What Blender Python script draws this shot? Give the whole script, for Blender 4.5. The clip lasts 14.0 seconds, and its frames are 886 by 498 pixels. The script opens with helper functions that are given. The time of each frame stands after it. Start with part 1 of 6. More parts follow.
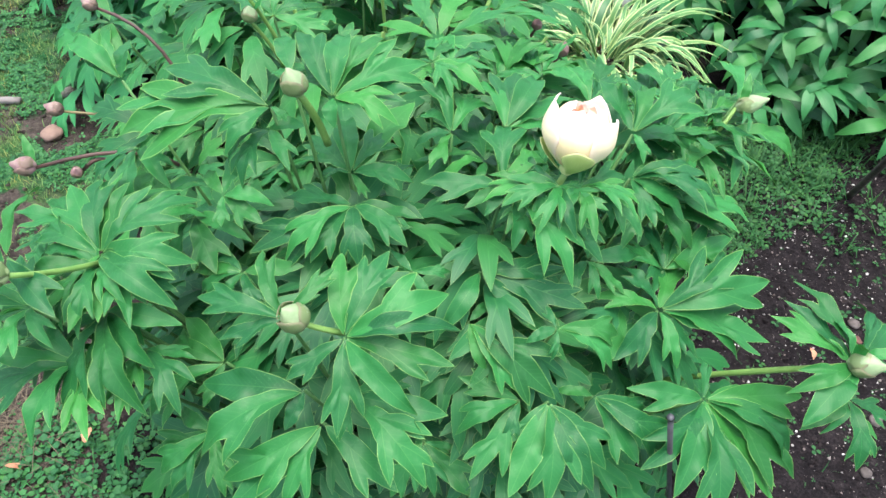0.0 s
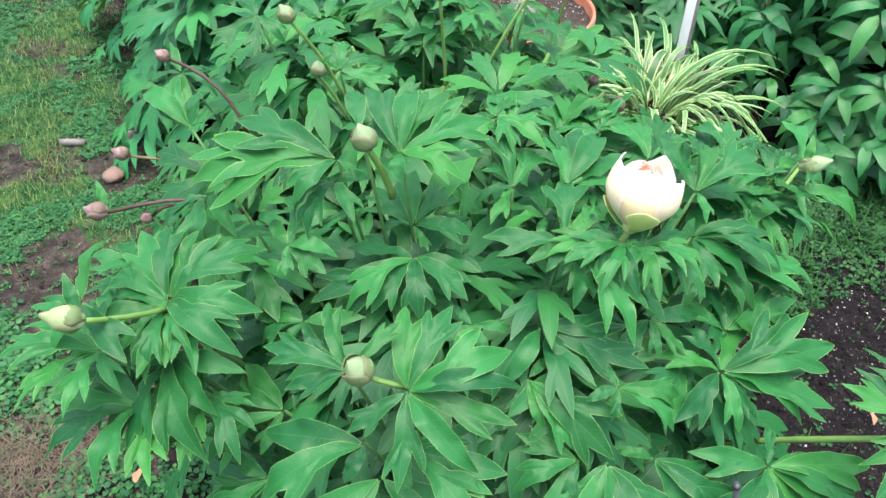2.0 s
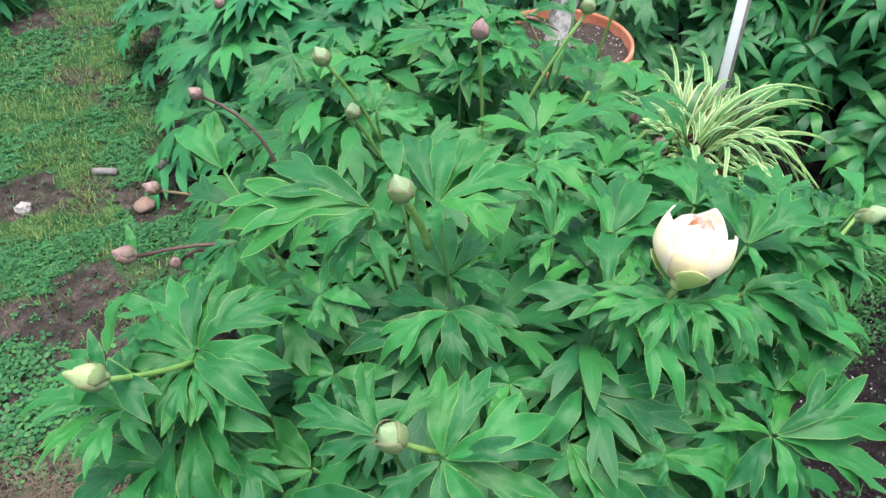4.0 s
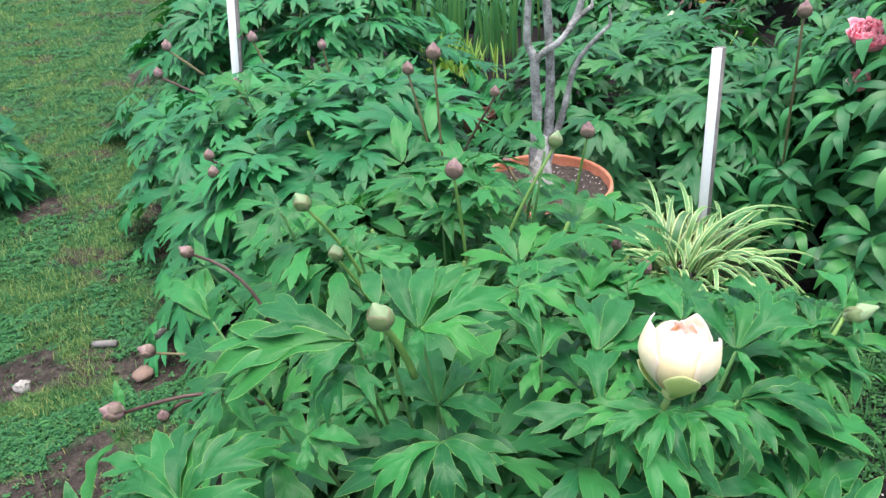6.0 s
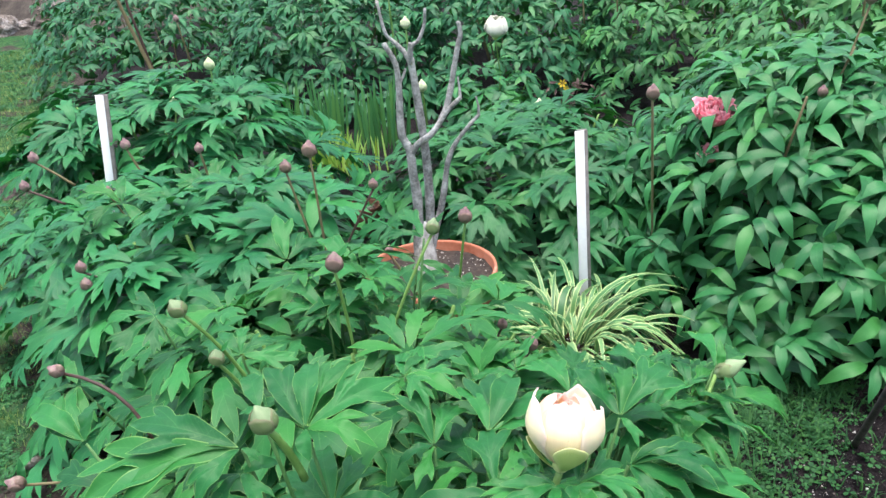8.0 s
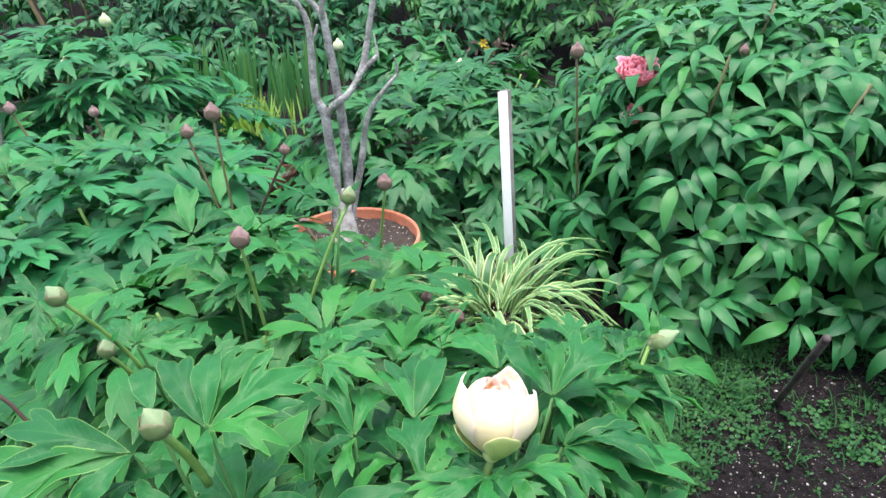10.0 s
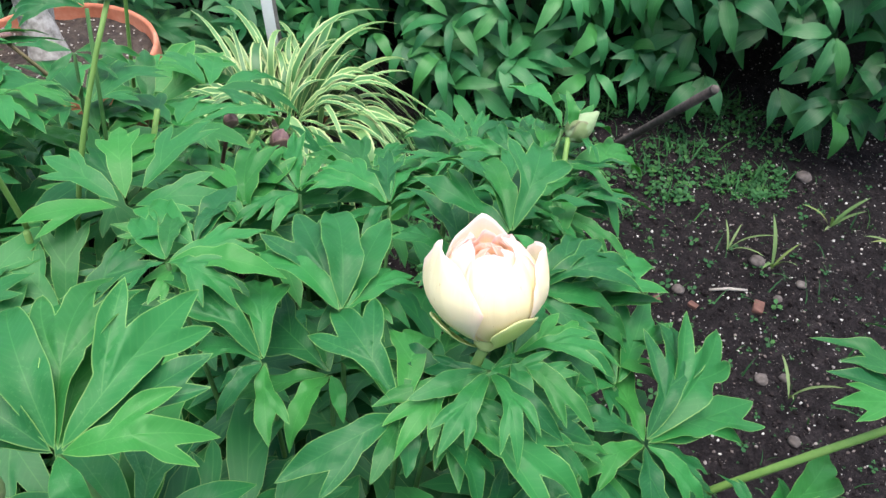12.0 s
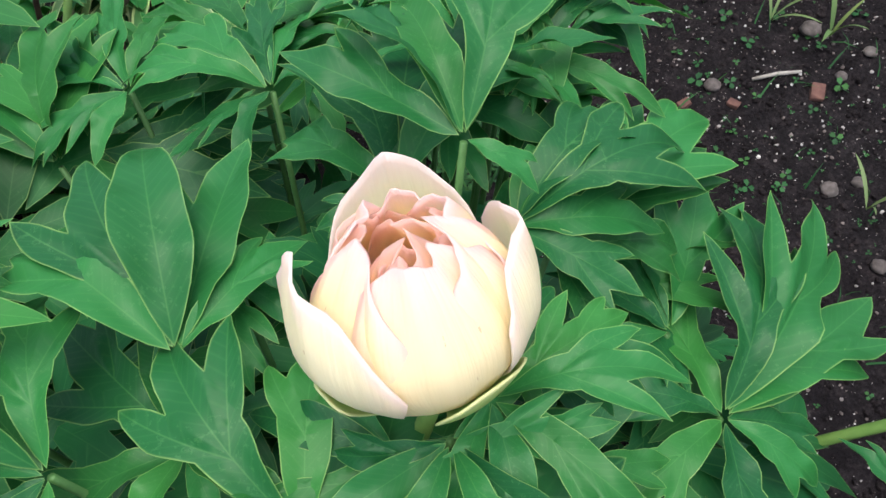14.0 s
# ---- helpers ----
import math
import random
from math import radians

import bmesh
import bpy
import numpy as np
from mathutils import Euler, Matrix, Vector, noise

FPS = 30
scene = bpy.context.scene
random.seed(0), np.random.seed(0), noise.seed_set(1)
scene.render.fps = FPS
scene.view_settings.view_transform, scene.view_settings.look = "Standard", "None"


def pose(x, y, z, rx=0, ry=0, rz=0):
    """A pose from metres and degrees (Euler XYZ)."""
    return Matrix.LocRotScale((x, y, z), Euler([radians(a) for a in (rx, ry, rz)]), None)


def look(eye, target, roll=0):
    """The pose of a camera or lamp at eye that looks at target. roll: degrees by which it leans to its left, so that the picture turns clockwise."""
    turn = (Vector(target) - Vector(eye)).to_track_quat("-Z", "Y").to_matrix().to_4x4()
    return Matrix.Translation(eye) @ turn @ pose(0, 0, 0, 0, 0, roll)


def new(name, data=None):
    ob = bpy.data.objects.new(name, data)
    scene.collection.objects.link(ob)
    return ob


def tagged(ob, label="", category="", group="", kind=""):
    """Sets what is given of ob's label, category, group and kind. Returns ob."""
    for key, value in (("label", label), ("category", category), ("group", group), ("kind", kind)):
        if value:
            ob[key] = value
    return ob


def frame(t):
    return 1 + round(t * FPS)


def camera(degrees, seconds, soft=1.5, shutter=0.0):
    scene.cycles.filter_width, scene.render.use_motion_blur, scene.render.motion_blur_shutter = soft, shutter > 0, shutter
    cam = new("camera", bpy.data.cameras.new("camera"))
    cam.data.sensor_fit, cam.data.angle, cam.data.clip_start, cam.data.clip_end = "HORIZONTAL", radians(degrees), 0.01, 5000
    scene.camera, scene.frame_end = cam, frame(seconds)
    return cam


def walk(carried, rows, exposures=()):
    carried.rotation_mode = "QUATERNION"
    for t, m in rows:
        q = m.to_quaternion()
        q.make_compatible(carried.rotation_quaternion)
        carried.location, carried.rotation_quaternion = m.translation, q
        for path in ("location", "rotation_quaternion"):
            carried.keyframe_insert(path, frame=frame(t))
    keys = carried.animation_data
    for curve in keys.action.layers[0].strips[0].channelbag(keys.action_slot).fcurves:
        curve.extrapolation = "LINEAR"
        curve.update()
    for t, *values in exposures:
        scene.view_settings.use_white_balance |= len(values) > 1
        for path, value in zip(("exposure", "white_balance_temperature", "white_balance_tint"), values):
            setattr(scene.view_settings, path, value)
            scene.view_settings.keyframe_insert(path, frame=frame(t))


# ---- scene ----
cam = camera(60.3, 14.0)
PATH = [
    (0, (0.075, 0.192, 1.433), (0.07, 1.536, -0.047), 2.9),
    (0.5, (0.069, 0.183, 1.437), (0.042, 1.558, -0.015), 2.7),
    (1, (0.06, 0.184, 1.441), (0.014, 1.58, 0.01), 2.3),
    (1.5, (0.045, 0.192, 1.445), (-0.021, 1.603, 0.028), 1.9),
    (2, (0.036, 0.198, 1.447), (-0.067, 1.617, 0.041), 1.6),
    (2.2, (0.033, 0.195, 1.441), (-0.084, 1.624, 0.047), 1.2),
    (4.3, (0.014, 0.266, 1.45), (-0.172, 1.719, 0.088), 0.2),
    (4.5, (0.014, 0.265, 1.443), (-0.183, 1.739, 0.107), -0.1),
    (5, (0.03, 0.249, 1.43), (-0.208, 1.815, 0.209), -2.6),
    (5.5, (0.048, 0.229, 1.416), (-0.189, 1.861, 0.284), -3.5),
    (6, (0.056, 0.23, 1.416), (-0.163, 1.926, 0.38), -4.3),
    (6.5, (0.068, 0.217, 1.419), (-0.1, 1.982, 0.494), -5.0),
    (7, (0.081, 0.206, 1.419), (-0.017, 2.016, 0.574), -5.1),
    (7.5, (0.084, 0.201, 1.421), (0.075, 2.03, 0.611), -5.1),
    (7.7, (0.082, 0.209, 1.421), (0.102, 2.029, 0.593), -5.0),
    (9.8, (0.094, 0.293, 1.386), (0.33, 2.065, 0.49), -2.7),
    (10, (0.097, 0.317, 1.387), (0.344, 2.061, 0.439), -3.1),
    (10.5, (0.115, 0.425, 1.339), (0.392, 2.048, 0.204), -4.4),
    (11, (0.098, 0.508, 1.312), (0.416, 2.046, 0.072), -3.2),
    (11.5, (0.027, 0.626, 1.27), (0.543, 2.025, -0.063), -2.3),
    (12, (-0.035, 0.7, 1.242), (0.79, 1.844, -0.176), 2.7),
    (12.5, (-0.008, 0.761, 1.195), (0.842, 1.768, -0.31), 1.5),
    (13, (0.09, 0.82, 1.147), (0.884, 1.75, -0.436), -1.7),
    (13.5, (0.153, 0.868, 1.093), (0.831, 1.747, -0.57), -5.1),
    (14, (0.191, 0.91, 1.049), (0.721, 1.723, -0.699), -9.0),
]
walk(cam, [(t, look(eye, target, roll)) for t, eye, target, roll in PATH], [(0, 1.84), (5, 1.56), (7.5, 1.54), (10, 1.60), (11, 1.53), (11.6, 1.44), (12.5, 1.42), (13.3, 1.3), (14, 1.03)])

# light: a bright overcast evening sky
world = bpy.data.worlds.new("sky")
scene.world = world
world.use_nodes = True
wn = world.node_tree.nodes
sky = wn.new("ShaderNodeTexSky")
sky.sky_type, sky.sun_disc = "NISHITA", False
sky.sun_elevation, sky.sun_rotation = radians(86), radians(163)
sky.air_density, sky.dust_density, sky.ozone_density = 1.2, 4.0, 0.6
soft = wn.new("ShaderNodeHueSaturation")
soft.inputs["Saturation"].default_value = 0.8
world.node_tree.links.new(sky.outputs["Color"], soft.inputs["Color"])
world.node_tree.links.new(soft.outputs["Color"], wn["Background"].inputs["Color"])
wn["Background"].inputs["Strength"].default_value = 0.15
sun_data = bpy.data.lights.new("sun", "SUN")
sun_data.energy, sun_data.angle, sun_data.color = 1.3, radians(60), (1.0, 0.97, 0.92)
sun = new("sun", sun_data)
sun.matrix_world = look((0, 0, 8), (0.1, 0.1, 4.0))
scene.view_settings.exposure = 1.15


# ---- materials ----
def material(name, rough=0.6, spec=0.4):
    m = bpy.data.materials.new(name)
    m.use_nodes = True
    b = m.node_tree.nodes["Principled BSDF"]
    b.inputs["Roughness"].default_value = rough
    b.inputs["Specular IOR Level"].default_value = spec
    return m, m.node_tree.nodes, m.node_tree.links, b


def ramp(nodes, links, value, stops):
    r = nodes.new("ShaderNodeValToRGB")
    while len(r.color_ramp.elements) < len(stops):
        r.color_ramp.elements.new(0.5)
    for e, (at, c) in zip(r.color_ramp.elements, stops):
        e.position, e.color = at, (*c, 1)
    links.new(value, r.inputs[0])
    return r.outputs[0]


def mix(nodes, links, fac, a, b, kind="MIX"):
    m = nodes.new("ShaderNodeMix")
    m.data_type, m.blend_type = "RGBA", kind
    for socket, v in ((m.inputs[0], fac), (m.inputs[6], a), (m.inputs[7], b)):
        if isinstance(v, (int, float)):
            socket.default_value = v
        elif isinstance(v, tuple):
            socket.default_value = (*v, 1)
        else:
            links.new(v, socket)
    return m.outputs[2]


def math_node(nodes, links, op, a, b=0.0, clamp=False):
    m = nodes.new("ShaderNodeMath")
    m.operation, m.use_clamp = op, clamp
    for socket, v in ((m.inputs[0], a), (m.inputs[1], b)):
        if isinstance(v, (int, float)):
            socket.default_value = v
        else:
            links.new(v, socket)
    return m.outputs[0]


def noise_tex(nodes, links, scale, detail=3, coords="Object", rough=0.55):
    c = nodes.new("ShaderNodeTexCoord")
    n = nodes.new("ShaderNodeTexNoise")
    n.inputs["Scale"].default_value, n.inputs["Detail"].default_value, n.inputs["Roughness"].default_value = scale, detail, rough
    links.new(c.outputs[coords], n.inputs["Vector"])
    return n.outputs["Fac"]


def bump(nodes, links, bsdf, height, strength, distance):
    b = nodes.new("ShaderNodeBump")
    b.inputs["Strength"].default_value, b.inputs["Distance"].default_value = strength, distance
    links.new(height, b.inputs["Height"])
    links.new(b.outputs[0], bsdf.inputs["Normal"])


def own_random(nodes, links):
    """A number for each object and each loose piece of a mesh."""
    o, g = nodes.new("ShaderNodeObjectInfo"), nodes.new("ShaderNodeNewGeometry")
    return math_node(nodes, links, "FRACT", math_node(nodes, links, "ADD", o.outputs["Random"], g.outputs["Random Per Island"]))


def leaf_material(name, dark, light, rim=(0.36, 0.42, 0.12), vein=(0.13, 0.34, 0.10), rough=0.44, rim_wide=0.005, through_light=0.18, spots=0.0, spec=0.25):
    """Leaf: UV x is the distance from the midrib and UV y that from the margin, in leaf lengths."""
    m, nodes, links, b = material(name, rough, spec)
    r = own_random(nodes, links)
    tone = ramp(nodes, links, r, [(0.0, dark), (0.55, tuple((p + q) / 2 for p, q in zip(dark, light))), (1.0, light)])
    patch = noise_tex(nodes, links, 3.0, 3)
    fresh = math_node(nodes, links, "GREATER_THAN", math_node(nodes, links, "FRACT", math_node(nodes, links, "MULTIPLY", r, 7.3)), 0.72)
    tone = mix(nodes, links, math_node(nodes, links, "MULTIPLY", fresh, 0.6), tone, mix(nodes, links, 1.0, tone, (1.45, 1.12, 0.8), "MULTIPLY"))
    tone = mix(nodes, links, math_node(nodes, links, "MULTIPLY", patch, 0.9), tone, mix(nodes, links, 1.0, tone, (0.80, 0.90, 0.82), "MULTIPLY"))
    uv = nodes.new("ShaderNodeUVMap")
    sep = nodes.new("ShaderNodeSeparateXYZ")
    links.new(uv.outputs[0], sep.inputs[0])
    vein_fac = math_node(nodes, links, "MULTIPLY", math_node(nodes, links, "SUBTRACT", 1.0, math_node(nodes, links, "DIVIDE", sep.outputs[0], 0.0050), True), 0.20)
    tone = mix(nodes, links, vein_fac, tone, vein)
    if spots:
        sp = noise_tex(nodes, links, 34.0, 4, rough=0.75)
        gate = noise_tex(nodes, links, 4.0, 1)
        f = math_node(nodes, links, "MULTIPLY", math_node(nodes, links, "GREATER_THAN", sp, 0.60), math_node(nodes, links, "GREATER_THAN", gate, 0.55))
        f = math_node(nodes, links, "MULTIPLY", f, spots)
        tone = mix(nodes, links, f, tone, (0.13, 0.32, 0.12))
    c = nodes.new("ShaderNodeTexCoord")
    along = nodes.new("ShaderNodeSeparateXYZ")
    links.new(c.outputs["Object"], along.inputs[0])
    phase = math_node(nodes, links, "MULTIPLY", math_node(nodes, links, "SUBTRACT", along.outputs[1], math_node(nodes, links, "MULTIPLY", sep.outputs[0], 1.1)), 62.0)
    side_vein = math_node(nodes, links, "POWER", math_node(nodes, links, "ABSOLUTE", math_node(nodes, links, "SINE", math_node(nodes, links, "ADD", phase, math_node(nodes, links, "MULTIPLY", patch, 3.0)))), 14.0)
    tone = mix(nodes, links, math_node(nodes, links, "MULTIPLY", side_vein, 0.04), tone, vein)
    blotch = noise_tex(nodes, links, 9.0, 4, rough=0.7)
    tone = mix(nodes, links, math_node(nodes, links, "MULTIPLY", blotch, 0.5), tone, mix(nodes, links, 1.0, tone, (1.02, 1.14, 0.95), "MULTIPLY"))
    rim_fac = math_node(nodes, links, "SUBTRACT", 1.0, math_node(nodes, links, "DIVIDE", sep.outputs[1], rim_wide), True)
    broken = math_node(nodes, links, "MULTIPLY", noise_tex(nodes, links, 6.0, 2), 1.5, True)
    tone = mix(nodes, links, math_node(nodes, links, "MULTIPLY", rim_fac, math_node(nodes, links, "MULTIPLY", broken, 0.82)), tone, rim)
    links.new(tone, b.inputs["Base Color"])
    ribs = nodes.new("ShaderNodeTexWave")
    slant = nodes.new("ShaderNodeMapping")
    links.new(c.outputs["Object"], slant.inputs[0])
    slant.inputs["Rotation"].default_value = (0, 0, 0.5)
    links.new(slant.outputs[0], ribs.inputs["Vector"])
    ribs.bands_direction = "Y"
    ribs.inputs["Scale"].default_value, ribs.inputs["Distortion"].default_value, ribs.inputs["Detail"].default_value = 2.4, 3.0, 2.0
    grain = math_node(nodes, links, "ADD", noise_tex(nodes, links, 4.0, 2), math_node(nodes, links, "SUBTRACT", math_node(nodes, links, "MULTIPLY", ribs.outputs["Fac"], 0.08), math_node(nodes, links, "MULTIPLY", side_vein, 0.02)))
    bump(nodes, links, b, grain, 0.10, 0.02)
    glow = nodes.new("ShaderNodeBsdfTranslucent")
    links.new(mix(nodes, links, 1.0, tone, (0.9, 1.0, 0.35), "MULTIPLY"), glow.inputs["Color"])
    blend = nodes.new("ShaderNodeMixShader")
    blend.inputs[0].default_value = through_light
    links.new(b.outputs[0], blend.inputs[1])
    links.new(glow.outputs[0], blend.inputs[2])
    links.new(blend.outputs[0], nodes["Material Output"].inputs[0])
    return m


def plain_material(name, colours, scale=20.0, rough=0.7, relief=0.3, distance=0.004, spec=0.3, metal=0.0, fine=90.0):
    m, nodes, links, b = material(name, rough, spec)
    b.inputs["Metallic"].default_value = metal
    n = noise_tex(nodes, links, scale, 4)
    f = noise_tex(nodes, links, fine, 4)
    mixed = math_node(nodes, links, "ADD", math_node(nodes, links, "MULTIPLY", n, 0.65), math_node(nodes, links, "MULTIPLY", f, 0.35))
    k = len(colours) - 1
    links.new(ramp(nodes, links, mixed, [(0.33 + 0.34 * i / k, c) for i, c in enumerate(colours)]), b.inputs["Base Color"])
    bump(nodes, links, b, f, relief, distance)
    return m


MAT_LEAF = leaf_material("tree_peony_leaf", (0.009, 0.083, 0.027), (0.027, 0.174, 0.044), rim=(0.25, 0.43, 0.12), spots=0.12, rim_wide=0.0070)
# darker copy of the leaf green with duller margins, for shaded inner leaves
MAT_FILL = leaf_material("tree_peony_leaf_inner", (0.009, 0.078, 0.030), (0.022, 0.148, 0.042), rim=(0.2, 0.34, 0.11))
MAT_BLUISH = leaf_material("peony_leaf_bluish", (0.013, 0.108, 0.046), (0.029, 0.192, 0.064), rim=(0.09, 0.2, 0.07), rim_wide=0.006)
MAT_BROAD = leaf_material("garden_peony_leaf", (0.014, 0.096, 0.038), (0.044, 0.206, 0.066), rim=(0.08, 0.23, 0.07), rim_wide=0.004, rough=0.42, spec=0.3)
# same broad leaf with the shade beside the soil put into darker greens
MAT_BROAD_SHADED = leaf_material("shaded_garden_peony_leaf", (0.009, 0.064, 0.025), (0.024, 0.125, 0.038), rim=(0.05, 0.15, 0.05), rim_wide=0.004, rough=0.42, spec=0.3)
MAT_FERN = leaf_material("cut_peony_leaf", (0.011, 0.086, 0.034), (0.029, 0.152, 0.049), rim=(0.08, 0.2, 0.06), rim_wide=0.005)
# back row, right: yellower green, its brighter light put into the colour
MAT_FAR_LIT = leaf_material("lit_far_peony_leaf", (0.027, 0.118, 0.044), (0.066, 0.220, 0.076), rim=(0.1, 0.25, 0.08), rim_wide=0.004)
# back row, left and middle: bluish green, darkened to carry the hedge's shade
MAT_FAR_SHADED = leaf_material("shaded_far_peony_leaf", (0.016, 0.096, 0.048), (0.038, 0.165, 0.070), rim=(0.06, 0.17, 0.06), rim_wide=0.004)
MAT_STEM = plain_material("green_stem", [(0.09, 0.20, 0.045), (0.17, 0.29, 0.075)], 12, 0.5)
MAT_STEM_LEAF = plain_material("leaf_stalk", [(0.035, 0.11, 0.032), (0.075, 0.18, 0.05)], 12, 0.5)
MAT_STEM_RED = plain_material("reddish_stem", [(0.048, 0.024, 0.025), (0.088, 0.050, 0.040)], 14, 0.5)
MAT_STEM_TAN = plain_material("tan_stem", [(0.12, 0.10, 0.05), (0.20, 0.165, 0.085)], 14, 0.6)


# ---- building helpers ----
import functools

rng = random.Random(7)


def mesh_of(name, verts, faces, mat, uv=None, smooth=True):
    me = bpy.data.meshes.new(name)
    verts, n = np.asarray(verts, dtype=np.float32), len(faces)
    me.vertices.add(len(verts))
    me.vertices.foreach_set("co", verts.ravel())
    sizes = np.array([len(f) for f in faces], dtype=np.int32) if isinstance(faces, list) else np.full(n, faces.shape[1], dtype=np.int32)
    flat = np.concatenate([np.asarray(f, dtype=np.int32) for f in faces]) if isinstance(faces, list) else faces.astype(np.int32).ravel()
    me.loops.add(len(flat))
    me.loops.foreach_set("vertex_index", flat)
    me.polygons.add(n)
    me.polygons.foreach_set("loop_start", np.concatenate([[0], np.cumsum(sizes)[:-1]]).astype(np.int32))
    me.polygons.foreach_set("use_smooth", np.full(n, smooth, dtype=bool))
    if uv is not None:
        layer = me.uv_layers.new(name="UVMap")
        layer.data.foreach_set("uv", np.asarray(uv, dtype=np.float32)[flat].ravel())
    me.update(calc_edges=True)
    me.validate()
    me.materials.append(mat)
    return me


def thing(name, place, label, category, group="", kind=""):
    ob = new(name)
    ob.location = place
    ob.empty_display_size = 0.05
    return tagged(ob, label, category, group, kind)


def attach(ob, parent):
    """Makes ob, built in world metres, a part of parent, whose base is only moved, never turned."""
    ob.parent = parent
    ob.matrix_parent_inverse = Matrix.Translation(-Vector(parent.location))
    return ob


def part(name, bm, mat, parent, label=""):
    me = bpy.data.meshes.new(name)
    for f in bm.faces:
        f.smooth = True
    bm.to_mesh(me)
    bm.free()
    me.materials.append(mat)
    ob = attach(new(name, me), parent)
    return tagged(ob, label) if label else ob


def tube(points, radii, sides=7):
    """A bent round bar through the points, closed at both ends."""
    bm, rings = bmesh.new(), []
    pts = [Vector(p) for p in points]
    side = Vector((1, 0.13, 0.07))
    for i, p in enumerate(pts):
        d = (pts[min(i + 1, len(pts) - 1)] - pts[max(i - 1, 0)]).normalized()
        side = (side - d * side.dot(d)).normalized()
        other = d.cross(side)
        rings.append([bm.verts.new(p + (side * math.cos(a) + other * math.sin(a)) * radii[i]) for a in (2 * math.pi * k / sides for k in range(sides))])
    for a, b in zip(rings, rings[1:]):
        for k in range(sides):
            bm.faces.new((a[k], a[(k + 1) % sides], b[(k + 1) % sides], b[k]))
    bm.faces.new(rings[0][::-1])
    bm.faces.new(rings[-1])
    return bm


def bow(a, b, rise=0.3, n=6, side=(0, 0, 0)):
    """Points of a stem that leaves a steeply and bends over to b."""
    a, b, s = Vector(a), Vector(b), Vector(side)
    mid = a.lerp(b, 0.5) + Vector((a.x - b.x, a.y - b.y, 0)) * rise * 0.5 + s
    return [a.lerp(mid, t).lerp(mid.lerp(b, t), t) for t in (i / n for i in range(n + 1))]


def lathe(profile, sides=48):
    bm, rings = bmesh.new(), []
    for r, z in profile:
        rings.append([bm.verts.new((r * math.cos(2 * math.pi * k / sides), r * math.sin(2 * math.pi * k / sides), z)) for k in range(sides)])
    for a, b in zip(rings, rings[1:]):
        for k in range(sides):
            bm.faces.new((a[k], a[(k + 1) % sides], b[(k + 1) % sides], b[k]))
    return bm


# ---- leaves ----
from mathutils.geometry import delaunay_2d_cdt


def lobe(start, turn, length, wide, n, bend, form, ph=0.0):
    """Centre line and margins of one lobe of a leaf."""
    mid, left, right, p, step = [], [], [], Vector((0, start)), length / n
    for i in range(n + 1):
        u = i / n
        a = turn * (1 - bend * u)
        d = Vector((math.sin(a), math.cos(a)))
        w = wide * length * form[0] * u ** form[1] * (1 - u) ** form[2] if 0 < u < 1 else 0.0
        mid.append(p.copy())
        left.append(p + Vector((-d.y, d.x)) * w * (1 + 0.07 * math.sin(8 * u + ph) + 0.04 * math.sin(17 * u + 2 * ph)))
        right.append(p + Vector((d.y, -d.x)) * w * (1 + 0.07 * math.sin(9 * u + 3 * ph) + 0.04 * math.sin(15 * u + ph)))
        p = p + d * step
    return mid, left, right


def inside(p, poly):
    hit, j = False, len(poly) - 1
    for i in range(len(poly)):
        a, b = poly[i], poly[j]
        if (a.y > p.y) != (b.y > p.y) and p.x < (b.x - a.x) * (p.y - a.y) / (b.y - a.y) + a.x:
            hit = not hit
        j = i
    return hit


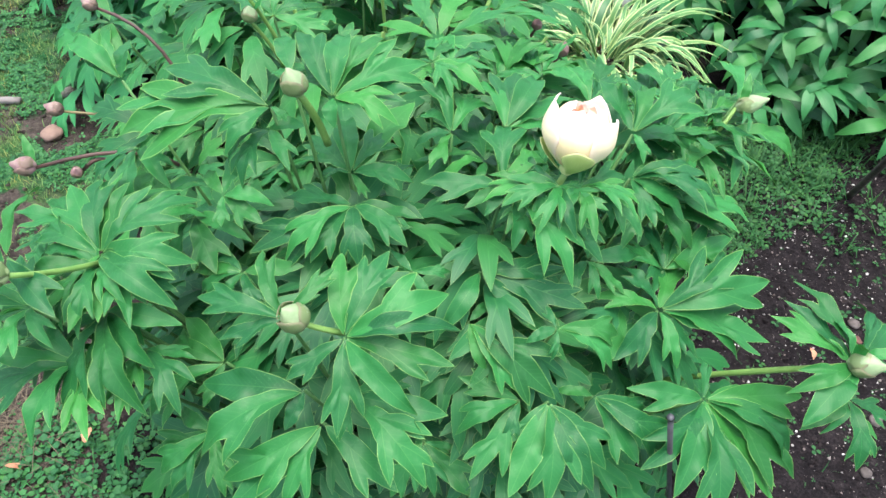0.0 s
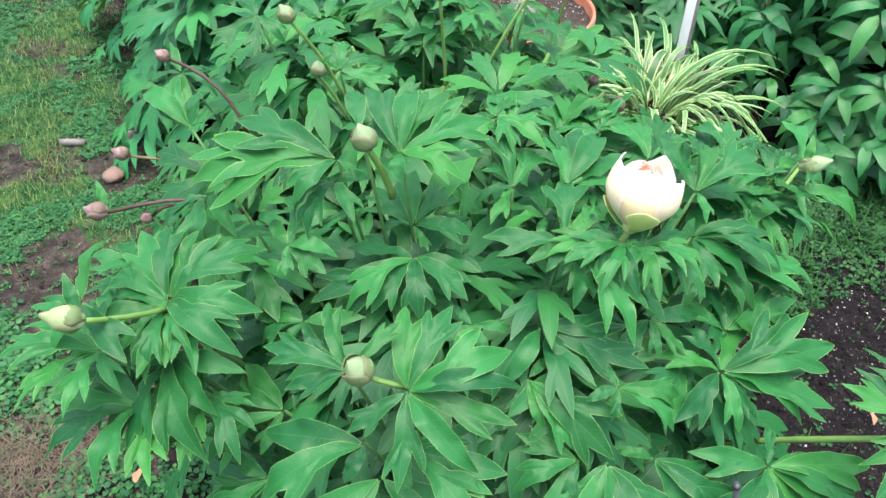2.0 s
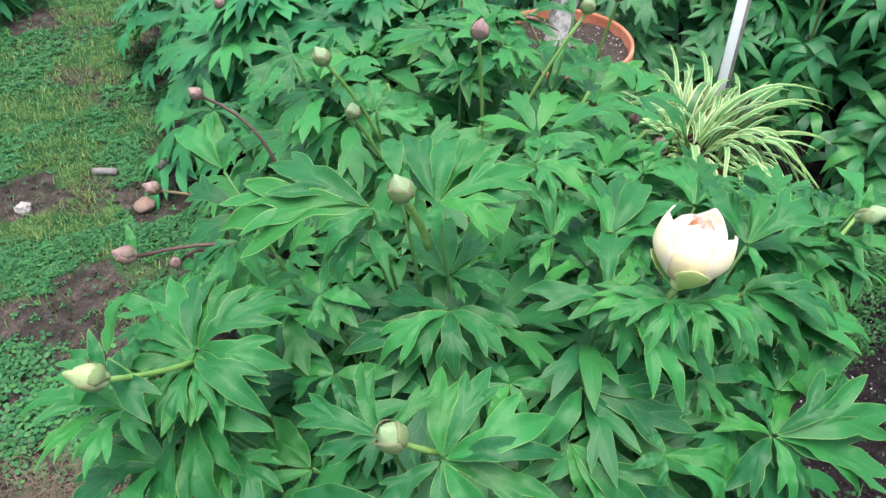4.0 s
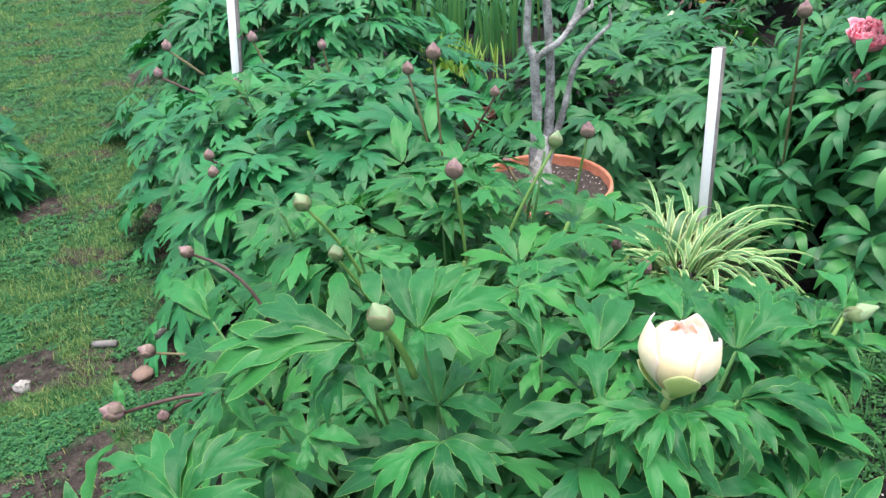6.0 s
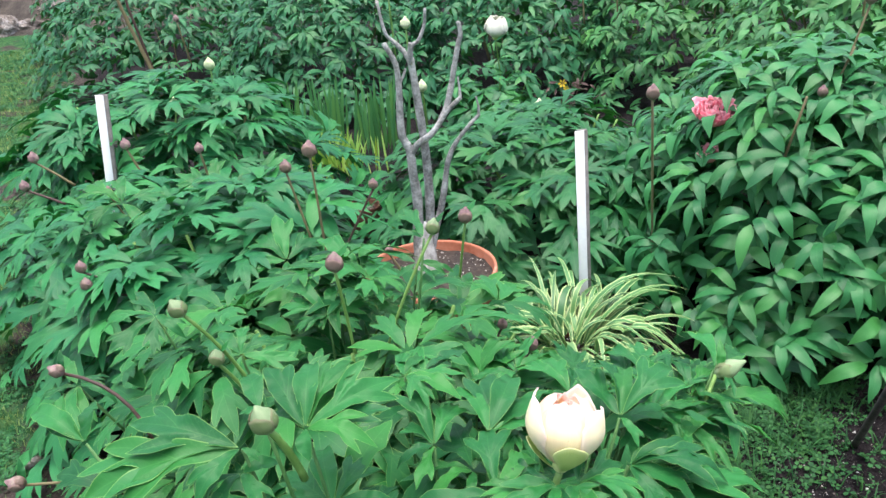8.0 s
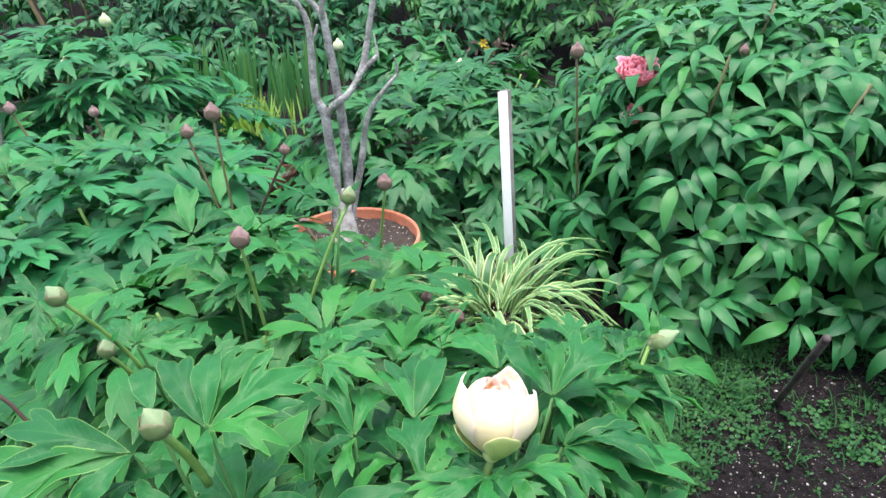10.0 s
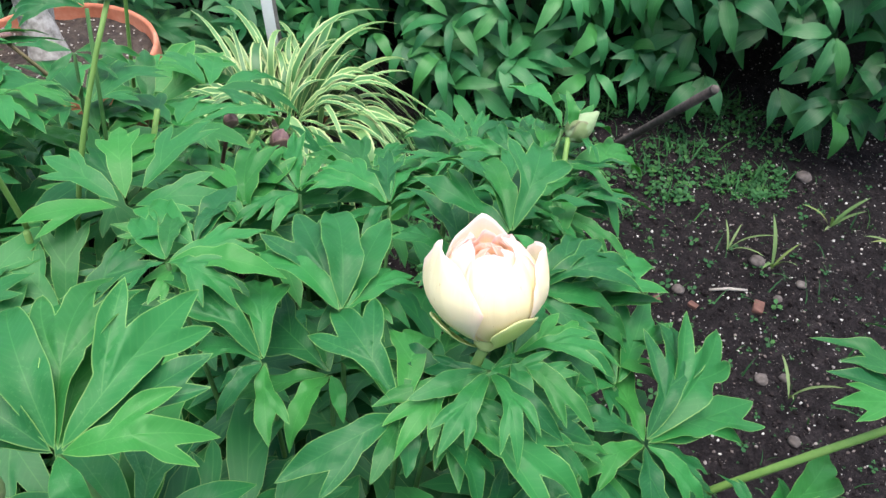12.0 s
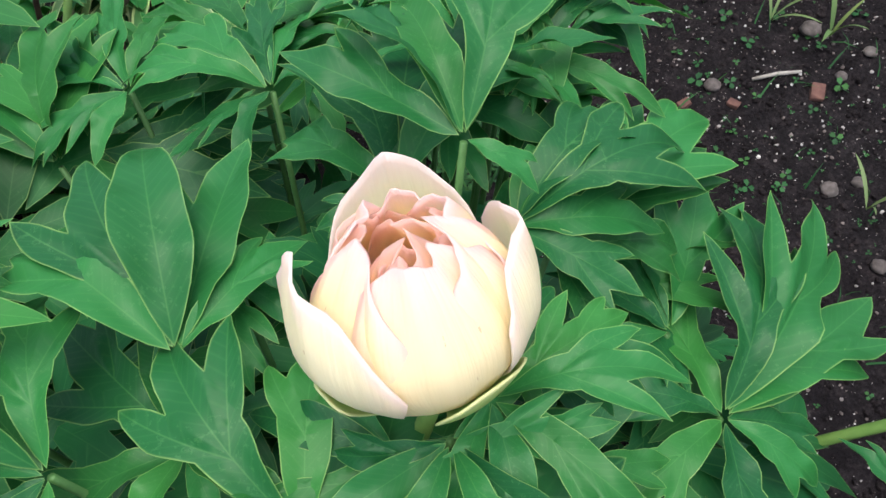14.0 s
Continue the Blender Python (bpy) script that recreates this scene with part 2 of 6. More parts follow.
def leaf_shape(lobes, n=10, fold=0.25, arch=0.10, wave=0.02, seed=0, bend=0.35, form=(2.30, 0.86, 0.92), curl=0.0):
    """Vertices, triangles and UVs of a lobed leaf of length 1 along y, its base and tip on z = 0."""
    r = random.Random(seed)
    pts, edges, polys, mids = [], [], [], []
    for start, turn, length, wide in lobes:
        mid, left, right = lobe(start, turn, length, wide, n if start == 0 else max(4, n - 4), bend, form, r.uniform(0, 6) if n > 6 else 0.0)
        ring = left[:-1] + [mid[-1]] + right[-2:0:-1]
        base = len(pts)
        pts += ring
        edges += [(base + i, base + (i + 1) % len(ring)) for i in range(len(ring))]
        base = len(pts)
        pts += mid[1:-1]
        edges += [(base + i, base + i + 1) for i in range(len(mid) - 3)]
        if n > 6:
            for k in range(1, len(mid) - 1):
                pts += [mid[k].lerp(left[k], 0.55), mid[k].lerp(right[k], 0.55), mid[k].lerp(left[k], 0.86), mid[k].lerp(right[k], 0.86)]
        polys.append(ring)
        mids.append(mid)
    vs, _, fs, _, _, _ = delaunay_2d_cdt(pts, edges, [], 0, 1e-4)
    keep = []
    for f in fs:
        c = (vs[f[0]] + vs[f[1]] + vs[f[2]]) / 3
        if any(inside(c, p) for p in polys):
            keep.append(f if (vs[f[1]] - vs[f[0]]).cross(vs[f[2]] - vs[f[0]]) > 0 else f[::-1])
    used = sorted({i for f in keep for i in f})
    to = {v: k for k, v in enumerate(used)}
    flat = [vs[i] for i in used]
    tris = np.array([[to[i] for i in f] for f in keep], dtype=np.int32)
    count = {}
    for t in tris:
        for a, b in ((t[0], t[1]), (t[1], t[2]), (t[2], t[0])):
            key = (min(a, b), max(a, b))
            count[key] = count.get(key, 0) + 1
    margin = [k for k, c in count.items() if c == 1]
    A = np.array([flat[a] for a, b in margin])
    B = np.array([flat[b] for a, b in margin])

    def near(p, a, b):
        d = b - a
        t = np.clip(((p - a) * d).sum(1) / np.maximum((d * d).sum(1), 1e-12), 0, 1)
        return float(np.sqrt((((a + d * t[:, None]) - p) ** 2).sum(1)).min())

    MA = np.array([m[i] for m in mids for i in range(len(m) - 1)])
    MB = np.array([m[i + 1] for m in mids for i in range(len(m) - 1)])
    verts, uv, ph, twist = [], [], r.uniform(0, 6), r.uniform(-0.5, 0.5)
    for q in flat:
        p = np.array(q)
        dm, de = near(p, MA, MB), near(p, A, B)
        edge = min(1.0, dm * 9)
        z = fold * dm * (1 - 1.4 * dm) + arch * 4 * q.y * (1 - q.y) + 0.45 * wave * (math.sin(11 * q.y + ph + (1.7 if q.x > 0 else 0)) + 0.5 * math.sin(23 * q.y + 2 * ph)) * edge
        z += twist * q.x * (q.y - 0.3)
        z -= 0.35 * arch * abs(q.x) + curl * max(0.0, q.y - 0.4) ** 2
        verts.append((q.x, q.y, z))
        uv.append((dm, de))
    return np.array(verts), tris, np.array(uv)


KINDS = {
    "s": [(0, 0, 1, 0.215)],
    "r": [(0, 0, 1, 0.30)],
    "d": [(0, 0, 1, 0.195), (0.34, 0.58, 0.54, 0.205)],
    "D": [(0, 0, 1, 0.195), (0.30, -0.60, 0.56, 0.205)],
    "t": [(0, 0, 1, 0.165), (0.32, 0.62, 0.57, 0.190), (0.30, -0.62, 0.55, 0.190)],
    "T": [(0, 0, 1, 0.170), (0.46, 0.55, 0.45, 0.20), (0.26, -0.64, 0.60, 0.185)],
    "p": [(0, 0, 1, 0.190), (0.44, 0.54, 0.46, 0.205), (0.40, -0.56, 0.48, 0.205)],
    "P": [(0, 0, 1, 0.180), (0.34, 0.62, 0.52, 0.195), (0.54, -0.48, 0.40, 0.21), (0.25, -0.70, 0.54, 0.19)],
    "b": [(0, 0, 1, 0.26)],
    "B": [(0, 0, 1, 0.215)],
    "f": [(0, 0, 1, 0.12), (0.16, 0.55, 0.66, 0.15), (0.16, -0.55, 0.64, 0.15), (0.45, 0.45, 0.42, 0.16), (0.42, -0.45, 0.42, 0.16)],
    "F": [(0, 0, 1, 0.13), (0.2, 0.55, 0.7, 0.145), (0.18, -0.55, 0.68, 0.145)],
}
FINE = {k: [leaf_shape(v, 17, 0.26 + 0.09 * i, 0.05 + 0.07 * i, 0.07, seed=i * 10 + ord(k), curl=0.02 + 0.13 * i) for i in range(3)] for k, v in KINDS.items() if k in "srdDtTpP"}
LEAF_MESH = {k: [mesh_of("leaf", *s[:2], MAT_LEAF, s[2]) for s in shapes] for k, shapes in FINE.items()}
ROUGH = {k: [leaf_shape(v, 7 if k in "bB" else 6, 0.22 if k in "bB" else 0.32, a * (1.8 if k in "bB" else 1), 0.03, seed=ord(k) + i, form=(2.2, 0.75, 1.05) if k in "bBfF" else (2.30, 0.86, 0.92), curl=0.3 if k in "bB" else 0.12) for i, a in enumerate((0.06, 0.14))] for k, v in KINDS.items()}
SPARSE = {k: [leaf_shape(v, 4, 0.30, a, 0.0, seed=ord(k) + i, form=(2.2, 0.75, 1.05) if k in "bBfF" else (2.30, 0.86, 0.92), curl=0.3 if k in "bB" else 0.12) for i, a in enumerate((0.06, 0.14))] for k, v in KINDS.items()}


def leaf_pose(base, way, normal, length, wide=1.0):
    y = Vector(way).normalized()
    z = Vector(normal) - y * Vector(normal).dot(y)
    if z.length < 1e-3:
        z = Vector((0, 0, 1)) - y * y.z + Vector((0.01, 0, 0))
    z.normalize()
    x = y.cross(z)
    m = Matrix((x * length * wide, y * length, z * length)).transposed().to_4x4()
    m.translation = Vector(base)
    return m


def joined(name, picks, mat, parent=None, label="", kind="stuff"):
    """Many leaves as one mesh; picks: shapes and poses."""
    V, F, U, base = [], [], [], 0
    for (v, f, u), m in picks:
        M = np.array(m)
        V.append(v @ M[:3, :3].T + M[:3, 3])
        F.append(f + base)
        U.append(u)
        base += len(v)
    me = mesh_of(name, np.concatenate(V), np.concatenate(F), mat, np.concatenate(U))
    ob = new(name, me)
    if parent:
        attach(ob, parent)
    return tagged(ob, label, kind=kind)


def rosettes(centre, radii, top, count, per, size, kinds, seed, shapes=ROUGH, low=0.05, shells=(1.0, 0.88, 0.74), hole=None, droop=0.25, power=2.2, wide=(0.95, 1.3), spread=0.75):
    """Leaves in whorls on the mound of a plant: poses of all of them."""
    r, picks = random.Random(seed), []
    for i in range(count):
        shell = shells[i % len(shells)]
        for _ in range(30):
            a, q = r.uniform(0, 2 * math.pi), math.sqrt(r.uniform(0, 1))
            x, y = centre[0] + radii[0] * shell * q * math.cos(a), centre[1] + radii[1] * shell * q * math.sin(a)
            z = low + (top * shell - low) * (1 - q ** power) + r.uniform(-0.05, 0.03)
            if hole is None or not hole(x, y, z):
                break
        else:
            continue
        out = Vector((math.cos(a) / radii[0], math.sin(a) / radii[1], 0)).normalized()
        n = (Vector((0, 0, 1)) * (1.2 - 0.6 * q) + out * 0.7 * q + Vector((r.uniform(-.25, .25), r.uniform(-.25, .25), 0))).normalized()
        lead = Matrix.Rotation(r.gauss(0, spread) if q > 0.35 else r.uniform(-3.1, 3.1), 3, "Z") @ out
        e = (lead - n * lead.dot(n)).normalized()
        f = n.cross(e)
        for k in range(per):
            side = (k + 1) // 2 * (1 if k % 2 else -1)
            b = 0.74 * side + r.uniform(-.2, .2)
            d = (e * math.cos(b) + f * math.sin(b) + n * r.uniform(0.0, 0.22)).normalized()
            d = (d + Vector((0, 0, -droop * r.uniform(0.3, 1.1)))).normalized()
            L = size * (1.12 - 0.11 * abs(side)) * r.uniform(0.85, 1.15)
            base = Vector((x, y, z)) + d * size * (0.22 if k == 0 else 0.08)
            kind = r.choice(kinds)
            tip = n + f * (0.22 * math.sin(b)) + Vector((r.uniform(-.18, .18), r.uniform(-.18, .18), 0.2))
            picks.append((r.choice(shapes[kind]), leaf_pose(base, d, tip, L, r.uniform(*wide))))
    return picks


# ---- ground ----
def edge_x(y):
    """Where the bed ends and the lawn begins."""
    return -0.28 - 0.37 * y - 0.6 * max(0.0, 1.15 - y)


BARE = [(-1.41, 1.83, 0.20), (-1.03, 1.88, 0.20), (-1.06, 1.51, 0.16), (-1.95, 2.84, 0.18), (-2.2, 4.6, 0.3)]


def bare_here(x, y):
    return max(1 - (abs(x - px) + abs(y - py)) / rad for px, py, rad in BARE)


def steps(marks):
    out = []
    for a, b, d in marks:
        out += list(np.arange(a, b, d))
    return np.array(out + [marks[-1][1]])


def ground_height(x, y):
    lawn = 1 / (1 + math.exp(max(-30, min(30, (x - edge_x(y)) / 0.08))))
    near = 1.0 if abs(x) < 4 and -1 < y < 6 else 0.0
    lump = noise.noise(Vector((x * 9, y * 9, 0))) * 0.012 + noise.noise(Vector((x * 24, y * 24, 4))) * 0.006 + noise.noise(Vector((x * 50, y * 50, 9))) * 0.003 * (1 - lawn)
    return near * lump * (0.7 if lawn > 0.5 else 1.0) + 0.02 * lawn


gx = steps([(-600, -60, 90), (-60, -12, 6), (-12, -3, 0.5), (-3, -1.6, 0.05), (-1.6, -0.3, 0.022), (-0.3, 0.5, 0.05), (0.5, 2.2, 0.018), (2.2, 5, 0.2), (5, 12, 0.8), (12, 60, 6), (60, 600, 90)])
gy = steps([(-600, -60, 90), (-60, -6, 6), (-6, 0.2, 0.4), (0.2, 2.6, 0.02), (2.6, 5, 0.08), (5, 14, 0.4), (14, 60, 4), (60, 600, 90)])
gv = np.array([(x, y, ground_height(x, y)) for y in gy for x in gx])
nx = len(gx)
gi = np.arange((len(gy) - 1) * nx).reshape(-1, nx)[:, :-1].ravel()
gf = np.stack([gi, gi + 1, gi + 1 + nx, gi + nx], 1)

MAT_GROUND, nodes, links, bsdf = material("garden_ground", 0.95, 0.1)
geo = nodes.new("ShaderNodeNewGeometry")
xyz = nodes.new("ShaderNodeSeparateXYZ")
links.new(geo.outputs["Position"], xyz.inputs[0])
fine, coarse, mid_n = noise_tex(nodes, links, 160, 6, rough=0.7), noise_tex(nodes, links, 3.0, 4), noise_tex(nodes, links, 28, 5)
soil = ramp(nodes, links, math_node(nodes, links, "ADD", math_node(nodes, links, "MULTIPLY", fine, 0.6), math_node(nodes, links, "MULTIPLY", mid_n, 0.4)),
            [(0.36, (0.0046, 0.0036, 0.0042)), (0.50, (0.0120, 0.0100, 0.0112)), (0.60, (0.027, 0.022, 0.0235)), (0.70, (0.080, 0.071, 0.070))])
earth = ramp(nodes, links, math_node(nodes, links, "ADD", math_node(nodes, links, "MULTIPLY", fine, 0.45), math_node(nodes, links, "MULTIPLY", mid_n, 0.55)),
             [(0.36, (0.018, 0.015, 0.0135)), (0.5, (0.044, 0.036, 0.032)), (0.66, (0.11, 0.09, 0.077))])
turf = ramp(nodes, links, math_node(nodes, links, "ADD", math_node(nodes, links, "MULTIPLY", mid_n, 0.5), math_node(nodes, links, "MULTIPLY", fine, 0.5)), [(0.34, (0.010, 0.034, 0.012)), (0.50, (0.032, 0.090, 0.028)), (0.66, (0.105, 0.165, 0.055))])
lush = noise_tex(nodes, links, 6.5, 4)
turf = mix(nodes, links, ramp(nodes, links, lush, [(0.46, (0, 0, 0)), (0.56, (1, 1, 1))]), turf, mix(nodes, links, 1.0, turf, (0.42, 0.78, 0.85), "MULTIPLY"))
side = math_node(nodes, links, "ADD", math_node(nodes, links, "ADD", xyz.outputs[0], math_node(nodes, links, "MULTIPLY", xyz.outputs[1], 0.37)), 0.28)
near_side = math_node(nodes, links, "MULTIPLY", math_node(nodes, links, "MAXIMUM", math_node(nodes, links, "SUBTRACT", 1.15, xyz.outputs[1]), 0.0), 0.6)
wob = math_node(nodes, links, "ADD", math_node(nodes, links, "MULTIPLY", math_node(nodes, links, "ADD", side, near_side), 0.5), math_node(nodes, links, "MULTIPLY", math_node(nodes, links, "SUBTRACT", coarse, 0.5), 0.8))
lawn_fac = ramp(nodes, links, math_node(nodes, links, "ADD", wob, 0.5), [(0.46, (1, 1, 1)), (0.53, (0, 0, 0))])
spots_n = [math_node(nodes, links, "SUBTRACT", 1.0, math_node(nodes, links, "DIVIDE", math_node(nodes, links, "ADD", math_node(nodes, links, "ABSOLUTE", math_node(nodes, links, "SUBTRACT", xyz.outputs[0], px)), math_node(nodes, links, "ABSOLUTE", math_node(nodes, links, "SUBTRACT", xyz.outputs[1], py))), rad), True) for px, py, rad in BARE]
worn = math_node(nodes, links, "ADD", functools.reduce(lambda a, b: math_node(nodes, links, "MAXIMUM", a, b), spots_n), math_node(nodes, links, "MULTIPLY", math_node(nodes, links, "SUBTRACT", mid_n, 0.5), 0.6))
worn = ramp(nodes, links, worn, [(0.28, (0, 0, 0)), (0.40, (1, 1, 1))])
bare = ramp(nodes, links, math_node(nodes, links, "SUBTRACT", coarse, math_node(nodes, links, "MULTIPLY", math_node(nodes, links, "ADD", side, 0.9, True), 0.10)), [(0.36, (1, 1, 1)), (0.42, (0, 0, 0))])
strip = ramp(nodes, links, math_node(nodes, links, "ADD", wob, 0.5), [(0.56, (1, 1, 1)), (0.64, (0, 0, 0))])
tone = mix(nodes, links, strip, soil, earth)
blob = math_node(nodes, links, "ADD", math_node(nodes, links, "POWER", math_node(nodes, links, "ABSOLUTE", math_node(nodes, links, "SUBTRACT", xyz.outputs[0], -0.75)), 2.0), math_node(nodes, links, "POWER", math_node(nodes, links, "ABSOLUTE", math_node(nodes, links, "SUBTRACT", xyz.outputs[1], 0.75)), 2.0))
trodden = ramp(nodes, links, math_node(nodes, links, "ADD", blob, math_node(nodes, links, "MULTIPLY", math_node(nodes, links, "SUBTRACT", coarse, 0.5), 0.6)), [(0.52, (1, 1, 1)), (0.62, (0, 0, 0))])
front = math_node(nodes, links, "ADD", math_node(nodes, links, "ADD", xyz.outputs[1], 1.5), math_node(nodes, links, "MULTIPLY", math_node(nodes, links, "SUBTRACT", coarse, 0.5), 0.8))
lawn_fac = math_node(nodes, links, "MAXIMUM", lawn_fac, math_node(nodes, links, "LESS_THAN", front, 0.5))
tone = mix(nodes, links, lawn_fac, tone, mix(nodes, links, math_node(nodes, links, "MAXIMUM", math_node(nodes, links, "MAXIMUM", bare, worn), trodden), turf, earth))
links.new(tone, bsdf.inputs["Base Color"])
bump(nodes, links, bsdf, math_node(nodes, links, "ADD", fine, mid_n), 0.8, 0.012)
ground = tagged(new("ground", mesh_of("ground", gv, gf, MAT_GROUND)), "dark garden soil passing into a patchy clover lawn", "ground", kind="structure")

MAT_GRASS = leaf_material("grass_blade", (0.050, 0.130, 0.040), (0.190, 0.275, 0.105), rim=(0.2, 0.28, 0.08), vein=(0.12, 0.22, 0.06), rough=0.6, spec=0.2)
MAT_CLOVER = leaf_material("clover_leaf", (0.013, 0.080, 0.031), (0.044, 0.170, 0.056), rim=(0.08, 0.2, 0.06), vein=(0.10, 0.24, 0.09), rough=0.6, spec=0.25)
MAT_DRY = leaf_material("dry_grass_blade", (0.17, 0.19, 0.06), (0.36, 0.33, 0.16), rim=(0.3, 0.3, 0.12), vein=(0.3, 0.3, 0.12), rough=0.7, spec=0.15)
MAT_WEED = leaf_material("weed_leaf", (0.014, 0.062, 0.023), (0.036, 0.125, 0.040), rim=(0.06, 0.15, 0.05), vein=(0.08, 0.18, 0.07), rough=0.6, spec=0.2)
MAT_STRAW = plain_material("dry_straw", [(0.06, 0.047, 0.032), (0.15, 0.118, 0.078)], 12)
MAT_PEBBLE, nodes, links, bsdf = material("pebble", 0.8, 0.3)
links.new(ramp(nodes, links, own_random(nodes, links), [(0.0, (0.07, 0.055, 0.05)), (0.5, (0.17, 0.14, 0.13)), (0.75, (0.30, 0.28, 0.27)), (1.0, (0.60, 0.58, 0.55))]), bsdf.inputs["Base Color"])
bump(nodes, links, bsdf, noise_tex(nodes, links, 3, 4), 0.4, 0.2)
BLADE = (np.array([(-.035, 0, 0), (.035, 0, 0), (-.03, .5, .10), (.03, .5, .10), (0, 1, -.02)]), np.array([(0, 1, 3), (0, 3, 2), (2, 3, 4)]), np.full((5, 2), 0.5))


def trefoil():
    v, f = [], []
    for k in range(3):
        a = 2 * math.pi * k / 3
        c, s = math.cos(a), math.sin(a)
        q = [(0.04, 0, 0), (0.5, -0.38, 0.10), (0.95, -0.22, 0.04), (0.86, 0, -0.04), (0.95, 0.22, 0.04), (0.5, 0.38, 0.10)]
        b = len(v)
        v += [(x * c - y * s, x * s + y * c, z) for x, y, z in q]
        f += [(b, b + 1, b + 3), (b + 1, b + 2, b + 3), (b, b + 3, b + 5), (b + 3, b + 4, b + 5)]
    return np.array(v), np.array(f), np.tile(np.array([(.3, .3), (.2, .0), (.2, .0), (.0, .2), (.2, .0), (.2, .0)]), (3, 1))


TREFOIL = trefoil()


def scatter(count, seed, spot, size, shape, flat):
    r, picks = random.Random(seed), []
    while len(picks) < count:
        x, y, keep = spot(r)
        if r.random() > keep:
            continue
        d = math.hypot(x, y)
        s = size * r.uniform(0.5, 1.6) * (1 + 0.10 * max(0, d - 1.5))
        z = ground_height(x, y)
        a = r.uniform(0, 6.28)
        if flat:
            m = pose(x, y, z + s * r.uniform(0.2, 1.0), r.uniform(-22, 22), r.uniform(-22, 22), math.degrees(a)) @ Matrix.Scale(s, 4)
        else:
            way = Vector((math.cos(a), math.sin(a), r.uniform(0.5, 2.2)))
            m = leaf_pose((x, y, z - 0.002), way, (-math.cos(a), -math.sin(a), 1.2), s, 0.9)
        picks.append((shape, m))
    return picks


def patchy(x, y):
    """Clover where it is high, grass where it is low."""
    return noise.noise(Vector((x * 4.2, y * 4.2, 2))) + 0.5 * noise.noise(Vector((x * 11, y * 11, 6)))


def lawn_spot(r):
    y = 0.55 + 9.5 * r.random() ** 2.0
    x = edge_x(y) + 0.10 - (0.35 + 0.62 * y) * r.random()
    n = patchy(x, y)
    gap = max(0.0, min(1.0, (edge_x(y) - x) / 0.35 + 0.2))
    if bare_here(x, y) > 0.25 + 0.15 * noise.noise(Vector((x * 20, y * 20, 1))):
        return x, y, 0.03
    return x, y, max(0.12, min(1.0, 0.62 - n * 3.2)) * gap * max(0.03, min(1.0, (y - 1.40 + 0.2 * noise.noise(Vector((x * 5, y * 5, 3)))) / 0.12))


def clover_spot(r):
    x, y, keep = lawn_spot(r)
    n = patchy(x, y)
    return x, y, 0.02 if keep <= 0.03 and n < 0.2 else max(0.04, min(1.0, 0.28 + n * 4.0)) * max(0.02, min(1.0, (y - 1.38) / 0.15)) * (0.05 if bare_here(x, y) > 0.3 else 1)


def weed_spot(r):
    x, y = r.uniform(0.60, 1.75), r.uniform(0.80, 2.15)
    n = noise.noise(Vector((x * 4.5, y * 4.5, 5)))
    back = max(0.0, min(1.0, (y - 1.42) / 0.15)) * max(0.35, min(1.0, (1.5 - x) / 0.3))
    if x < 1.3 and y < 1.35:
        return x, y, 0.008
    return x, y, max(0.006, min(0.7, (n - 0.46 + 0.74 * back) * 1.0))


def thick_weed_spot(r):
    """The ragged mat of weeds round the foot of the stick."""
    x, y = r.uniform(0.80, 1.75), r.uniform(1.42, 2.10)
    n = noise.noise(Vector((x * 8, y * 8, 15)))
    return x, y, max(0.0, min(1.0, (y - 1.54 + 0.13 * n) / 0.07)) * max(0.06, min(1.0, 0.5 + 1.6 * n))


def corner_spot(r):
    x, y = r.uniform(-1.2, -0.25), r.uniform(0.5, 1.4)
    n = noise.noise(Vector((x * 9, y * 9, 8)))
    near = max(1 - math.hypot(x - px, y - py) / rad for px, py, rad in ((-0.97, 1.10, 0.17), (-0.64, 0.86, 0.20), (-0.45, 0.72, 0.22), (-1.12, 1.22, 0.12)))
    return x, y, max(0.03, min(1.0, near * 2.5 + n * 1.2))


def straw_spot(r):
    return r.gauss(-0.87, 0.09), r.gauss(0.91, 0.07), 1.0


joined("lawn_grass", scatter(92000, 1, lawn_spot, 0.020, BLADE, False), MAT_GRASS, label="short patchy lawn grass beside the bed")
tagged(bpy.data.objects["lawn_grass"], category="grass")
tagged(joined("dry_grass", scatter(12000, 8, lawn_spot, 0.019, BLADE, False), MAT_DRY, label="yellowed blades between the lawn grass"), category="grass")
tagged(joined("lawn_clover", scatter(76000, 2, clover_spot, 0.0068, TREFOIL, True), MAT_CLOVER, label="low clover growing through the lawn"), category="clover")
def seedling_spot(r):
    return r.uniform(0.5, 1.9), r.uniform(0.7, 1.7), 1.0


tagged(joined("bed_weeds", scatter(2900, 3, weed_spot, 0.0100, TREFOIL, True) + scatter(2200, 5, weed_spot, 0.040, BLADE, False) + scatter(900, 12, seedling_spot, 0.0034, TREFOIL, True) + scatter(750, 14, thick_weed_spot, 0.0110, TREFOIL, True) + scatter(380, 15, thick_weed_spot, 0.05, BLADE, False), MAT_WEED, label="small clover weeds on the dark soil"), category="weeds")
tagged(joined("corner_clover", scatter(1700, 4, corner_spot, 0.0125, TREFOIL, True) + scatter(600, 6, corner_spot, 0.03, BLADE, False), MAT_CLOVER, label="clover and grass at the foot of the peony"), category="clover")

